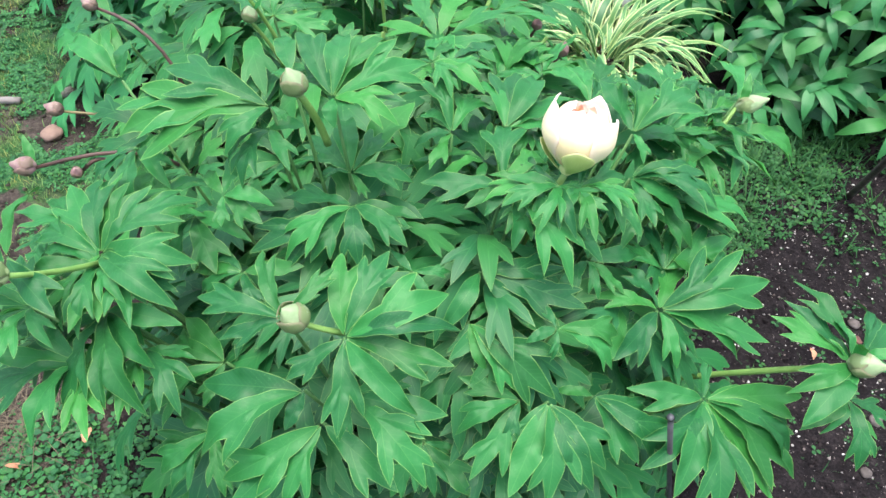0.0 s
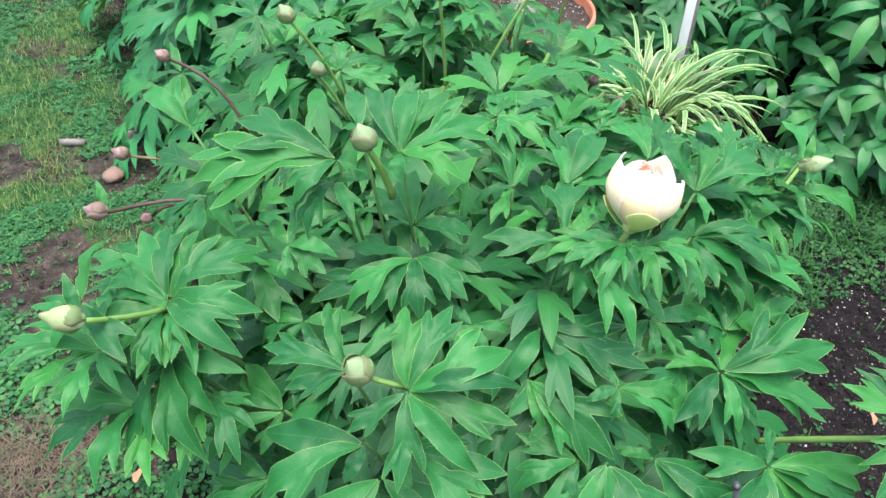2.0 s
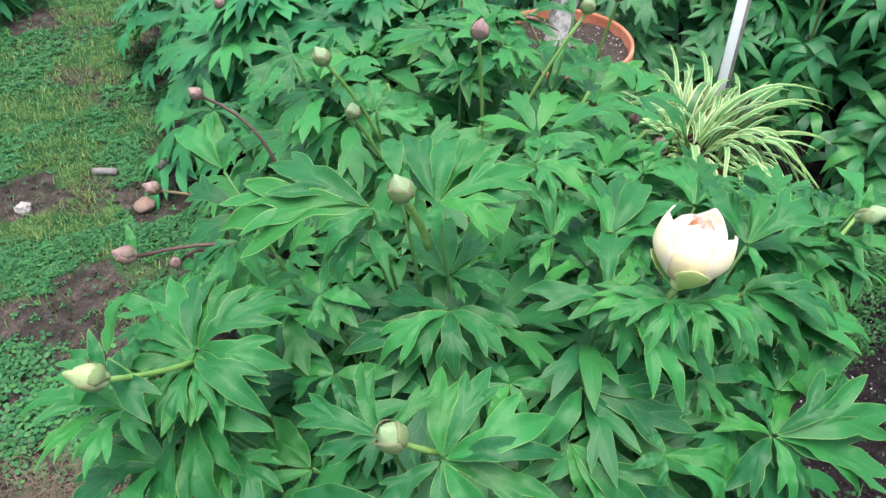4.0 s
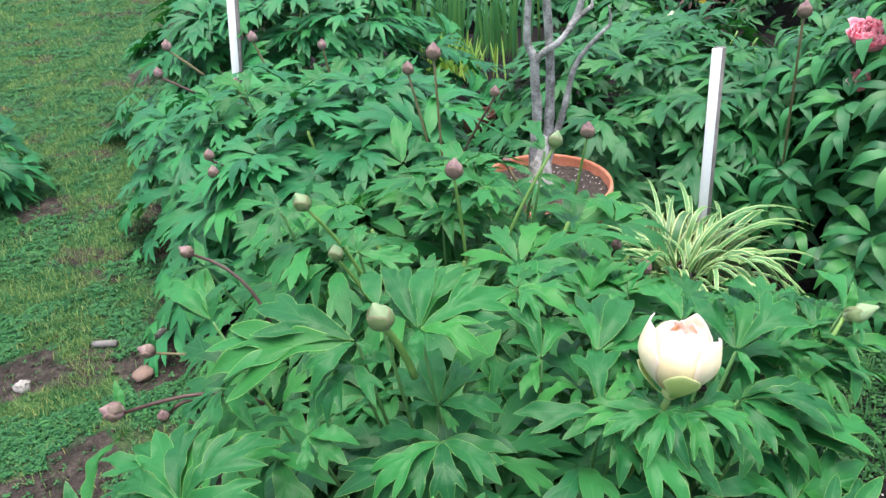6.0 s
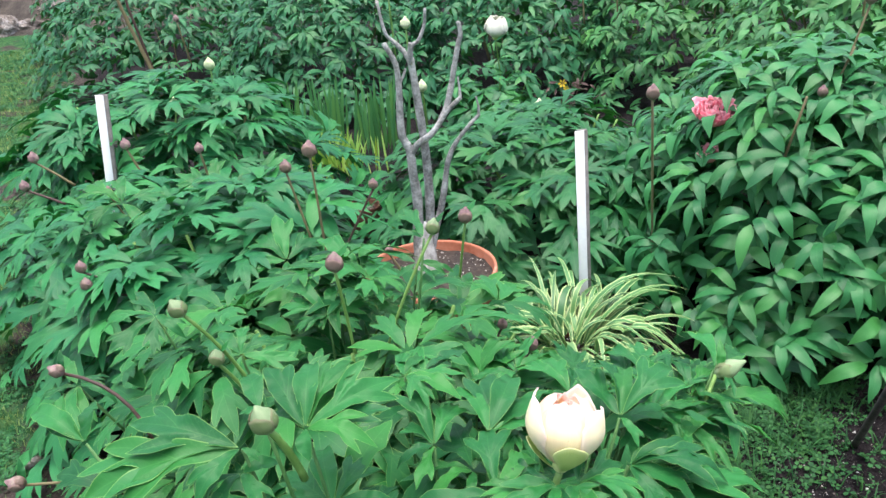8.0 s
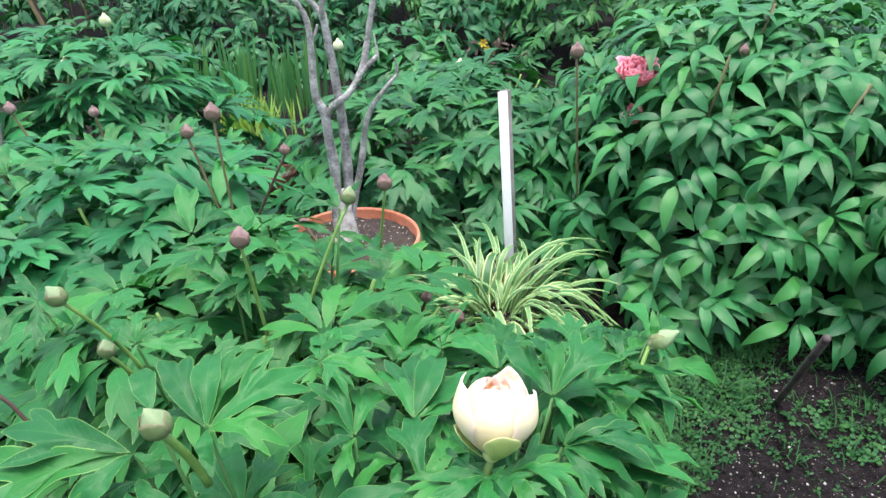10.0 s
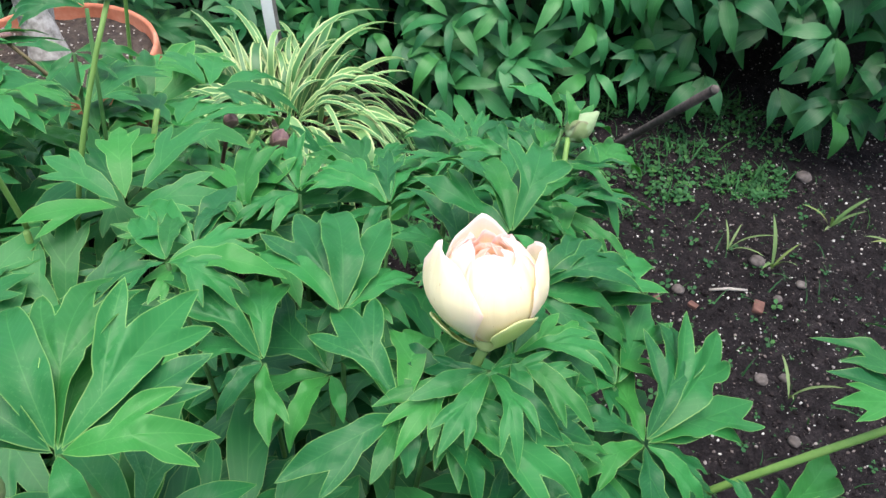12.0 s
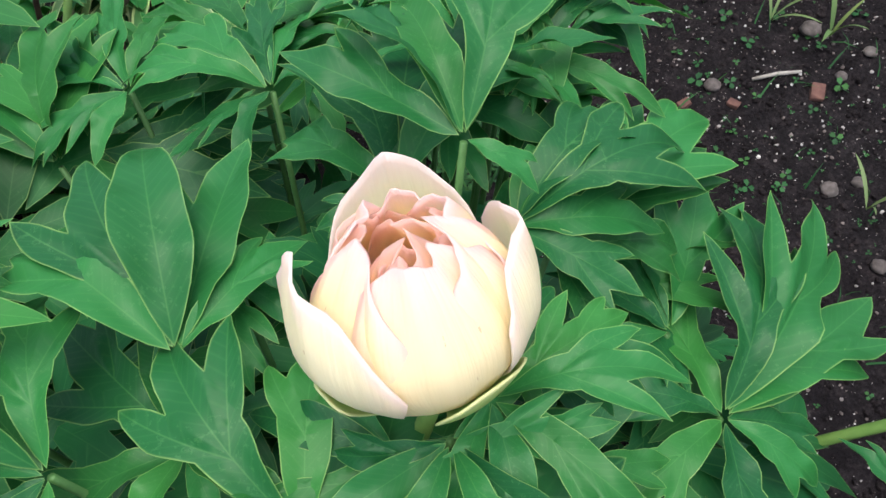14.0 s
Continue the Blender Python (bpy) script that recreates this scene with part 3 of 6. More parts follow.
tagged(joined("dry_straw", [(BLADE, pose(x, y, ground_height(x, y) + 0.004 + r_ * 0.012, 6 * r_ - 3, 0, 360 * r_ * 7) @ Matrix.Diagonal((0.018, 0.04 + 0.05 * r_, 0.05, 1))) for x, y, r_ in [(*straw_spot(rng)[:2], rng.random()) for _ in range(800)]], MAT_STRAW, label="matted dry straw on the bare earth"), category="straw")


def stone_shape(seed, n=1):
    bm = bmesh.new()
    bmesh.ops.create_icosphere(bm, subdivisions=n, radius=1)
    for v in bm.verts:
        v.co *= 1 + 0.28 * noise.noise(v.co * 1.3 + Vector((seed * 3.1, 0, 0)))
        v.co.z *= 0.62
    vs, fs = np.array([v.co[:] for v in bm.verts]), np.array([[v.index for v in f.verts] for f in bm.faces])
    bm.free()
    return vs, fs, np.zeros((len(vs), 2))


GRIT, STONES = [stone_shape(i, 1) for i in range(4)], [stone_shape(20 + i, 3) for i in range(5)]


def grit_spot(r):
    return r.uniform(0.45, 2.2), r.uniform(0.7, 1.9), 1.0


picks, r = [], random.Random(9)
for i in range(13000):
    x, y, _ = grit_spot(r)
    s = 0.0007 + 0.0034 * r.random() ** 6
    picks.append((GRIT[i % 4], pose(x, y, ground_height(x, y) + s * 0.3, r.uniform(0, 40), r.uniform(0, 40), r.uniform(0, 360)) @ Matrix.Scale(s, 4)))
tagged(joined("soil_grit", picks, MAT_PEBBLE, label="pale grit and perlite crumbs strewn on the soil"), category="grit")

MAT_CLOD = plain_material("soil_clod", [(0.007, 0.0055, 0.006), (0.018, 0.0145, 0.0155), (0.040, 0.032, 0.033)], 4, 0.95, 0.6, 0.2, spec=0.1)
picks, r = [], random.Random(19)
for i in range(11000):
    x, y = r.uniform(0.42, 2.2), r.uniform(0.65, 2.0)
    s = 0.0012 + 0.0065 * r.random() ** 3.5
    picks.append((GRIT[i % 4], pose(x, y, ground_height(x, y) + s * 0.15, r.uniform(0, 40), r.uniform(0, 40), r.uniform(0, 360)) @ Matrix.Scale(s, 4)))
tagged(joined("soil_crumbs", picks, MAT_CLOD, label="dark crumbs and clods of garden soil"), category="soil")


picks, r = [], random.Random(29)
for i in range(2600):
    x, y = r.uniform(-1.6, -0.55), r.uniform(0.6, 2.1)
    if bare_here(x, y) < 0.05 and not (y < 1.35 and r.random() < 0.7):
        continue
    s = 0.0016 + 0.0080 * r.random() ** 3
    picks.append((GRIT[i % 4], pose(x, y, ground_height(x, y) + s * 0.2, r.uniform(0, 40), r.uniform(0, 40), r.uniform(0, 360)) @ Matrix.Scale(s, 4)))
MAT_CRUMB = plain_material("dry_earth_crumb", [(0.020, 0.016, 0.014), (0.05, 0.041, 0.036), (0.10, 0.082, 0.07)], 4, 0.95, 0.6, 0.2, spec=0.1)
tagged(joined("earth_crumbs", picks, MAT_CRUMB, label="crumbs of brown earth on the bare patches of the lawn"), category="soil")


# ---- the peony in the foreground ----
def stem(parent, a, b, r0, r1, mat=None, rise=0.3, name="stem", n=6, side=(0, 0, 0), label=""):
    pts = bow(a, b, rise, n, side)
    return part(name, tube(pts, [r0 + (r1 - r0) * i / n for i in range(n + 1)]), mat or MAT_STEM, parent, label)


peony = thing("peony_bush", (0.06, 1.06, 0), "bushy green peony with pale-edged leaves and one cream bloom", "peony", "peony bushes")


bushes = [peony]


def spray(hub, normal, leaves, plant=None, stalk=True):
    """Leaves that spread from one point at the end of a stem."""
    h, peony = Vector(hub), plant or bushes[0]
    foot = Vector((peony.location.x + (h.x - peony.location.x) * 0.5, peony.location.y + (h.y - peony.location.y) * 0.5, 0.02))
    if stalk:
        stem(peony, foot, h - Vector(normal) * 0.004, 0.0042, 0.0024, MAT_STEM_LEAF, rise=0.1)
    for dx, dy, dz, kind, wide in leaves:
        d = Vector((dx, dy, dz))
        k = rng.choice({"s": "ssdDp", "d": "dDpP", "t": "tTtTP"}.get(kind, kind))
        length = d.length * 0.97
        n = Vector(normal) + Vector((rng.uniform(-.3, .3), rng.uniform(-.3, .3), rng.uniform(-.1, .1)))
        ob = attach(new("leaf", rng.choice(LEAF_MESH[k])), peony)
        ob.matrix_basis = leaf_pose(h + d * 0.03, d, n, length, wide * rng.uniform(0.84, 1.0))


spray((-0.043, 0.734, 0.665), (-0.07, -0.38, 0.92), [(-0.069, -0.043, -0.036, 'd', 1), (0.002, -0.106, -0.057, 't', 1), (0.023, -0.019, -0.019, 'r', 1.2), (0.095, -0.080, -0.039, 's', 0.9), (0.138, -0.024, -0.013, 's', 0.9), (0.144, 0.022, 0.006, 's', 0.8), (0.128, 0.063, 0.022, 's', 1.15), (0.047, 0.116, 0.039, 'd', 1), (-0.016, 0.113, 0.033, 's', 1)])
spray((-0.111, 0.733, 0.700), (-0.10, -0.37, 0.92), [(-0.045, 0.091, 0.019, 's', 0.9), (-0.119, 0.036, -0.011, 'd', 0.8), (-0.080, -0.016, -0.028, 's', 0.8), (0.054, 0.069, 0.020, 's', 0.8)])
spray((-0.091, 0.697, 0.600), (-0.09, -0.40, 0.91), [(-0.140, 0.015, -0.021, 's', 1.2), (-0.133, -0.066, -0.056, 'd', 1), (-0.022, -0.039, -0.033, 'r', 1)])
spray((-0.032, 0.694, 0.600), (-0.06, -0.41, 0.91), [(0.122, -0.015, -0.012, 's', 1.2), (0.102, -0.094, -0.049, 'd', 1.05), (0.081, 0.039, 0.009, 's', 1), (-0.012, -0.047, -0.035, 's', 0.9)])
spray((-0.070, 0.680, 0.550), (-0.08, -0.42, 0.91), [(-0.129, -0.063, -0.054, 't', 1.1), (-0.043, -0.095, -0.061, 't', 1), (0.103, -0.071, -0.036, 'd', 1.1), (-0.115, -0.096, -0.068, 's', 1)])
spray((-0.388, 0.857, 0.655), (-0.23, -0.26, 0.94), [(-0.106, 0.056, -0.015, 'd', 1), (-0.076, 0.112, 0.018, 's', 1), (-0.041, 0.133, 0.016, 's', 0.9), (-0.007, 0.135, 0.024, 'd', 0.9), (0.067, 0.106, 0.034, 't', 1), (0.120, 0.081, 0.040, 't', 1), (0.135, -0.017, 0.016, 'd', 1.1), (0.120, -0.078, -0.005, 'd', 1), (0.097, -0.032, 0.002, 's', 1), (-0.012, -0.053, -0.031, 's', 1.1), (-0.071, -0.009, -0.033, 's', 1)])
spray((-0.377, 0.804, 0.600), (-0.23, -0.29, 0.93), [(-0.120, -0.063, -0.063, 'd', 1), (-0.082, -0.115, -0.070, 't', 1), (-0.021, -0.142, -0.063, 't', 1), (0.002, -0.098, -0.043, 'd', 1), (0.079, -0.135, -0.036, 's', 1), (0.081, -0.076, -0.017, 's', 1.2), (0.109, -0.021, 0.007, 's', 1)])
spray((-0.459, 0.787, 0.720), (-0.21, -0.28, 0.94), [(0.002, 0.110, 0.020, 's', 1.1), (0.084, -0.074, -0.016, 's', 1), (-0.028, -0.050, -0.034, 's', 1.2), (-0.063, 0.004, -0.026, 's', 1)])
spray((-0.437, 0.804, 0.580), (-0.24, -0.28, 0.93), [(-0.087, -0.015, -0.040, 'd', 1), (-0.053, -0.065, -0.046, 't', 1), (-0.006, -0.023, -0.022, 's', 1)])
spray((-0.063, 0.986, 0.645), (-0.14, -0.22, 0.97), [(-0.055, -0.081, -0.039, 's', 1.15), (0.018, -0.093, -0.031, 's', 1.3), (0.085, -0.062, -0.014, 's', 1.2), (-0.097, -0.079, -0.044, 't', 1), (-0.147, -0.063, -0.048, 't', 1), (0.098, -0.018, -0.002, 's', 1), (-0.112, 0.029, -0.022, 'd', 1)])
spray((-0.070, 1.033, 0.665), (-0.15, -0.16, 0.98), [(-0.078, 0.091, -0.009, 't', 1.1), (-0.024, 0.122, 0.009, 's', 1.2), (0.085, 0.147, 0.025, 's', 1.1), (0.027, -0.039, -0.015, 'd', 1), (0.094, -0.009, 0.000, 's', 1.1), (-0.055, 0.002, -0.020, 'd', 1), (0.058, 0.085, 0.010, 't', 1)])
spray((0.155, 1.011, 0.675), (0.08, -0.13, 0.99), [(0.003, 0.141, 0.006, 't', 1.1), (0.065, 0.081, -0.007, 's', 1.2), (-0.025, -0.047, -0.016, 'r', 1), (-0.121, 0.001, -0.003, 'd', 1), (-0.055, -0.037, -0.013, 's', 1.1), (-0.023, 0.083, 0.000, 's', 1)])
spray((0.173, 0.993, 0.668), (0.09, -0.14, 0.99), [(0.081, 0.062, -0.011, 's', 1.25), (0.140, -0.028, -0.029, 'd', 1.15), (0.129, -0.080, -0.036, 't', 1.05), (0.085, -0.123, -0.038, 't', 1), (-0.001, -0.080, -0.024, 's', 1.1), (-0.022, -0.018, -0.013, 's', 1)])
spray((0.159, 1.125, 0.690), (0.08, -0.01, 1.00), [(0.023, 0.144, 0.009, 't', 1.05), (0.106, 0.092, -0.002, 's', 1.2), (-0.035, 0.132, -0.008, 's', 1.15), (0.057, 0.130, 0.010, 's', 1.1), (0.095, 0.022, -0.019, 'd', 1.1)])
spray((0.131, 1.103, 0.640), (0.07, -0.02, 1.00), [(-0.022, 0.129, -0.009, 't', 1.1), (-0.069, -0.045, -0.008, 's', 1.2), (-0.012, -0.046, -0.012, 's', 1.1), (-0.097, 0.029, -0.005, 'd', 1.1), (0.020, 0.093, -0.012, 's', 1.1)])
spray((0.039, 1.235, 0.730), (-0.04, 0.06, 1.00), [(0.098, -0.002, -0.008, 't', 1), (0.086, -0.071, -0.004, 's', 1.1), (0.035, -0.078, -0.006, 'd', 1.1), (-0.007, 0.096, -0.019, 'd', 1), (0.035, 0.078, -0.016, 's', 1), (-0.052, 0.004, -0.014, 'd', 1)])
spray((0.163, 1.389, 0.585), (0.06, 0.19, 0.98), [(0.005, 0.123, 0.002, 's', 1), (0.032, 0.127, 0.016, 's', 1), (0.072, 0.126, 0.029, 's', 1.1), (0.100, 0.106, 0.017, 's', 1.1), (0.122, 0.077, -0.008, 'd', 1), (-0.048, 0.124, -0.010, 'd', 1), (-0.047, 0.141, 0.013, 'd', 1)])
spray((0.434, 1.316, 0.570), (0.21, 0.09, 0.97), [(-0.001, 0.152, 0.011, 'd', 1), (0.037, 0.131, 0.015, 's', 1), (0.066, 0.113, 0.019, 'd', 1), (0.099, 0.088, 0.020, 's', 1), (-0.068, 0.137, -0.011, 'd', 1.1), (-0.155, 0.058, 0.016, 'd', 1.1), (-0.120, -0.007, 0.014, 's', 1)])
spray((0.541, 1.334, 0.570), (0.22, 0.07, 0.97), [(0.059, 0.095, -0.004, 's', 1), (0.087, 0.074, 0.003, 'd', 1), (0.094, 0.050, -0.015, 's', 1), (-0.014, 0.050, -0.013, 's', 1)])
spray((0.325, 1.164, 0.620), (0.20, 0.02, 0.98), [(0.042, 0.139, 0.011, 't', 1.1), (0.099, 0.096, 0.013, 's', 1.4), (0.152, 0.037, 0.006, 'd', 1.1), (-0.031, 0.105, -0.008, 's', 1.2), (-0.056, 0.016, -0.001, 'd', 1.2)])
spray((0.357, 1.083, 0.640), (0.20, -0.06, 0.98), [(0.128, 0.019, -0.017, 'd', 1.1), (0.146, -0.024, -0.024, 't', 1.1), (0.086, -0.058, -0.033, 'd', 1.2), (0.034, -0.082, -0.024, 's', 1.2), (0.076, 0.039, -0.026, 's', 1)])
spray((0.287, 1.018, 0.680), (0.16, -0.11, 0.98), [(0.070, -0.068, -0.031, 'd', 1.1), (-0.014, -0.044, -0.015, 's', 0.9), (-0.059, 0.015, -0.001, 's', 1), (0.026, -0.062, -0.023, 's', 1.1)])
spray((0.207, 1.162, 0.660), (0.12, 0.03, 0.99), [(-0.068, -0.017, -0.003, 's', 1.2), (-0.032, -0.065, -0.006, 'd', 1.2), (0.015, -0.058, -0.012, 's', 1)])
spray((-0.088, 1.034, 0.800), (-0.12, -0.16, 0.98), [(-0.053, 0.087, -0.004, 's', 1), (-0.066, 0.117, 0.030, 's', 1), (0.003, 0.127, 0.024, 's', 1), (0.075, 0.127, 0.018, 't', 1), (0.113, 0.019, 0.005, 'd', 1.1), (0.093, -0.036, -0.007, 't', 1.1), (0.005, -0.041, -0.019, 'r', 1.2), (0.127, 0.074, 0.016, 't', 1), (0.053, 0.089, 0.009, 's', 1)])
spray((-0.140, 1.027, 0.840), (-0.14, -0.17, 0.97), [(-0.029, 0.092, -0.000, 's', 1.1), (-0.031, 0.017, -0.014, 'r', 1)])
spray((-0.183, 1.059, 0.760), (-0.19, -0.14, 0.97), [(-0.058, -0.069, -0.034, 'd', 1.2), (-0.233, -0.019, -0.050, 't', 1), (-0.229, 0.005, -0.023, 't', 1), (-0.171, 0.063, 0.015, 't', 1), (-0.124, 0.052, -0.029, 'd', 1), (0.027, -0.020, -0.010, 's', 1)])
spray((-0.189, 1.057, 0.720), (-0.20, -0.14, 0.97), [(-0.030, -0.089, -0.032, 's', 1.3), (0.040, -0.071, -0.014, 's', 1.1), (0.053, 0.012, 0.001, 'r', 1), (-0.060, -0.045, -0.032, 's', 1)])
spray((-0.249, 0.976, 0.660), (-0.24, -0.21, 0.95), [(0.004, -0.044, -0.021, 's', 1.2), (0.066, -0.047, -0.006, 'd', 1.2), (0.076, -0.015, 0.003, 's', 1.2), (-0.043, 0.062, -0.010, 's', 1), (0.011, 0.085, 0.009, 's', 1.1)])
spray((-0.307, 0.991, 0.600), (-0.27, -0.19, 0.94), [(0.098, -0.050, 0.005, 's', 1), (0.055, -0.100, -0.017, 'd', 1.2), (-0.033, -0.082, -0.039, 'd', 1)])
spray((-0.398, 1.071, 0.660), (-0.27, -0.14, 0.95), [(-0.072, -0.051, -0.040, 'd', 1), (-0.064, -0.019, -0.034, 't', 1), (0.027, -0.132, -0.024, 's', 1), (0.065, -0.078, -0.005, 'd', 1)])
spray((-0.468, 1.213, 0.680), (-0.27, -0.06, 0.96), [(-0.110, 0.074, 0.020, 's', 1), (-0.088, 0.068, -0.007, 'd', 1), (-0.086, 0.089, 0.023, 'd', 1), (-0.021, 0.110, 0.003, 's', 1), (0.012, 0.027, -0.007, 's', 1)])
spray((0.115, 0.848, 0.560), (0.06, -0.38, 0.92), [(0.128, -0.085, -0.057, 't', 1.1), (0.080, -0.085, -0.053, 'd', 1), (-0.022, -0.049, -0.032, 's', 1), (0.027, -0.060, -0.039, 's', 1), (-0.029, 0.023, -0.002, 's', 1), (0.032, 0.041, 0.001, 's', 1)])
spray((0.128, 0.909, 0.600), (0.09, -0.32, 0.94), [(0.159, -0.028, -0.037, 'd', 1.1), (0.072, -0.062, -0.040, 's', 1), (0.126, 0.023, -0.017, 's', 1.1), (-0.053, -0.087, -0.037, 's', 1)])
spray((0.192, 0.760, 0.500), (0.12, -0.41, 0.90), [(-0.091, -0.044, -0.022, 'd', 1), (-0.067, -0.100, -0.050, 't', 1), (-0.089, 0.027, 0.011, 's', 1), (-0.022, -0.055, -0.035, 'd', 1)])
spray((0.232, 0.760, 0.500), (0.15, -0.40, 0.90), [(-0.062, -0.058, -0.029, 't', 1), (0.001, -0.123, -0.068, 't', 1.1), (0.087, -0.069, -0.058, 'd', 1.2), (0.067, -0.099, -0.068, 's', 1), (-0.053, -0.118, -0.057, 's', 1)])
spray((0.236, 0.830, 0.580), (0.16, -0.35, 0.92), [(-0.014, 0.036, 0.003, 's', 1), (-0.042, -0.018, -0.013, 'r', 1.1), (-0.006, -0.039, -0.027, 's', 0.8), (0.087, -0.033, -0.041, 'd', 1.1), (0.097, 0.014, -0.024, 's', 1.1)])
spray((0.301, 0.786, 0.480), (0.20, -0.37, 0.91), [(0.070, -0.073, -0.059, 'd', 1.2), (0.123, -0.051, -0.061, 's', 1), (-0.057, 0.005, 0.001, 's', 1), (0.090, -0.006, -0.036, 'd', 1)])
spray((0.408, 0.923, 0.515), (0.28, -0.25, 0.93), [(-0.111, 0.004, 0.022, 'd', 1.1), (-0.058, 0.071, 0.024, 's', 1), (0.035, 0.107, 0.005, 's', 1.2), (0.186, 0.062, 0.014, 't', 1.1), (0.184, -0.014, -0.048, 't', 1), (0.156, -0.012, -0.061, 'd', 1), (0.028, -0.077, -0.043, 's', 1), (0.061, -0.052, -0.046, 's', 1), (-0.077, -0.089, -0.014, 'd', 1.1), (0.140, 0.099, 0.022, 'd', 1)])
spray((0.421, 0.987, 0.535), (0.30, -0.20, 0.93), [(-0.073, 0.037, 0.018, 't', 1), (-0.037, 0.090, 0.018, 's', 1), (0.022, 0.103, 0.002, 's', 0.9), (0.072, 0.114, 0.009, 's', 0.9), (0.127, 0.082, 0.005, 't', 1)])
spray((0.462, 0.791, 0.480), (0.25, -0.32, 0.91), [(-0.115, 0.000, 0.019, 's', 1.1), (-0.097, -0.106, -0.023, 'd', 1), (-0.051, -0.133, -0.045, 'd', 1.1), (0.010, -0.158, -0.071, 't', 1.1), (0.101, -0.120, -0.082, 'd', 1.1), (0.147, -0.076, -0.080, 't', 1), (0.148, -0.045, -0.069, 'd', 1), (0.163, 0.027, -0.019, 's', 0.9), (0.005, 0.070, 0.010, 's', 0.9), (0.086, 0.035, -0.025, 's', 0.9), (0.005, -0.043, -0.029, 's', 1)])
spray((0.613, 0.768, 0.620), (0.23, -0.28, 0.93), [(-0.060, 0.110, 0.036, 's', 0.7), (-0.083, 0.076, 0.031, 's', 0.8), (-0.107, 0.050, 0.029, 's', 0.7), (-0.008, 0.061, 0.008, 's', 0.8), (-0.094, -0.046, -0.004, 's', 0.9), (-0.082, -0.084, -0.018, 'r', 0.9), (0.082, 0.081, -0.009, 's', 1), (0.073, 0.010, -0.028, 's', 1), (-0.042, 0.081, 0.022, 's', 0.6), (-0.055, -0.029, -0.008, 's', 0.8), (-0.042, -0.065, -0.022, 's', 0.8), (0.035, 0.102, 0.010, 's', 0.8)], stalk=False)
spray((0.625, 0.755, 0.560), (0.24, -0.29, 0.93), [(0.006, -0.086, -0.041, 'd', 1), (-0.041, -0.048, -0.017, 's', 0.9), (0.029, -0.064, -0.040, 'd', 1), (0.072, -0.013, -0.036, 't', 1), (-0.070, -0.047, -0.009, 's', 1)], stalk=False)
spray((0.353, 1.118, 0.700), (0.23, -0.09, 0.97), [(-0.042, 0.123, 0.009, 'd', 1), (-0.002, 0.129, 0.019, 'd', 1), (0.039, 0.112, 0.011, 's', 1), (0.092, 0.086, 0.000, 'd', 1), (0.111, 0.092, 0.019, 't', 1), (0.015, -0.047, -0.020, 's', 1.1)])
spray((0.529, 1.233, 0.615), (0.28, -0.03, 0.96), [(0.159, 0.007, -0.046, 'd', 1.1), (0.103, -0.078, -0.045, 't', 1), (0.031, -0.088, -0.024, 's', 1), (-0.067, 0.035, 0.008, 'd', 1.1), (0.014, -0.108, -0.020, 'd', 1), (-0.099, -0.066, 0.015, 'd', 1), (0.005, 0.114, -0.003, 's', 1), (0.040, 0.091, -0.015, 's', 1), (-0.068, -0.087, 0.005, 's', 1)])
spray((0.559, 1.271, 0.660), (0.27, -0.02, 0.96), [(0.002, 0.117, 0.004, 's', 1), (0.079, 0.066, -0.022, 's', 1), (0.086, -0.018, -0.037, 'd', 1), (0.010, -0.065, -0.017, 's', 0.9)])
spray((0.377, 1.068, 0.600), (0.28, -0.13, 0.95), [(0.193, 0.014, -0.032, 't', 1.1), (0.150, 0.050, -0.018, 'd', 1.1), (0.094, -0.048, -0.046, 'd', 1), (-0.034, -0.086, -0.014, 'd', 1), (0.178, 0.001, -0.053, 'd', 1)])
spray((0.076, 1.120, 0.680), (0.02, -0.05, 1.00), [(-0.056, 0.055, -0.008, 'd', 1), (-0.044, 0.003, -0.011, 's', 1), (-0.059, -0.025, -0.012, 's', 1), (-0.013, 0.117, 0.005, 'd', 1), (0.044, 0.107, -0.007, 't', 1), (-0.031, -0.072, -0.015, 'd', 1), (-0.034, 0.137, 0.034, 'd', 1)])
spray((0.070, 1.251, 0.720), (0.01, 0.06, 1.00), [(-0.062, -0.040, -0.009, 'd', 1), (-0.024, -0.069, -0.008, 's', 1), (0.047, -0.044, -0.010, 'd', 1), (0.047, 0.052, -0.016, 'd', 1), (-0.058, 0.049, -0.014, 's', 1), (-0.013, 0.100, -0.011, 's', 1), (0.076, 0.084, -0.018, 's', 1)])
spray((-0.232, 0.797, 0.500), (-0.22, -0.35, 0.91), [(-0.111, -0.024, -0.049, 'd', 1), (-0.114, -0.070, -0.067, 't', 1), (-0.027, -0.053, -0.040, 's', 1), (-0.099, 0.047, -0.019, 's', 1.1), (-0.079, 0.078, -0.002, 'd', 1.1)])
spray((-0.247, 0.731, 0.420), (-0.21, -0.38, 0.90), [(-0.101, -0.019, -0.045, 't', 1), (-0.059, -0.072, -0.057, 't', 1), (-0.082, -0.049, -0.053, 'd', 1), (0.028, -0.083, -0.042, 'd', 1), (-0.064, 0.041, -0.011, 's', 1.1)])
spray((-0.217, 0.901, 0.580), (-0.23, -0.28, 0.93), [(-0.086, 0.019, -0.029, 's', 1.1), (-0.067, -0.027, -0.038, 'd', 1.1), (-0.018, -0.057, -0.034, 's', 1.1), (0.042, -0.063, -0.021, 's', 1), (0.090, 0.007, 0.012, 's', 1), (-0.056, 0.051, -0.012, 's', 1)])
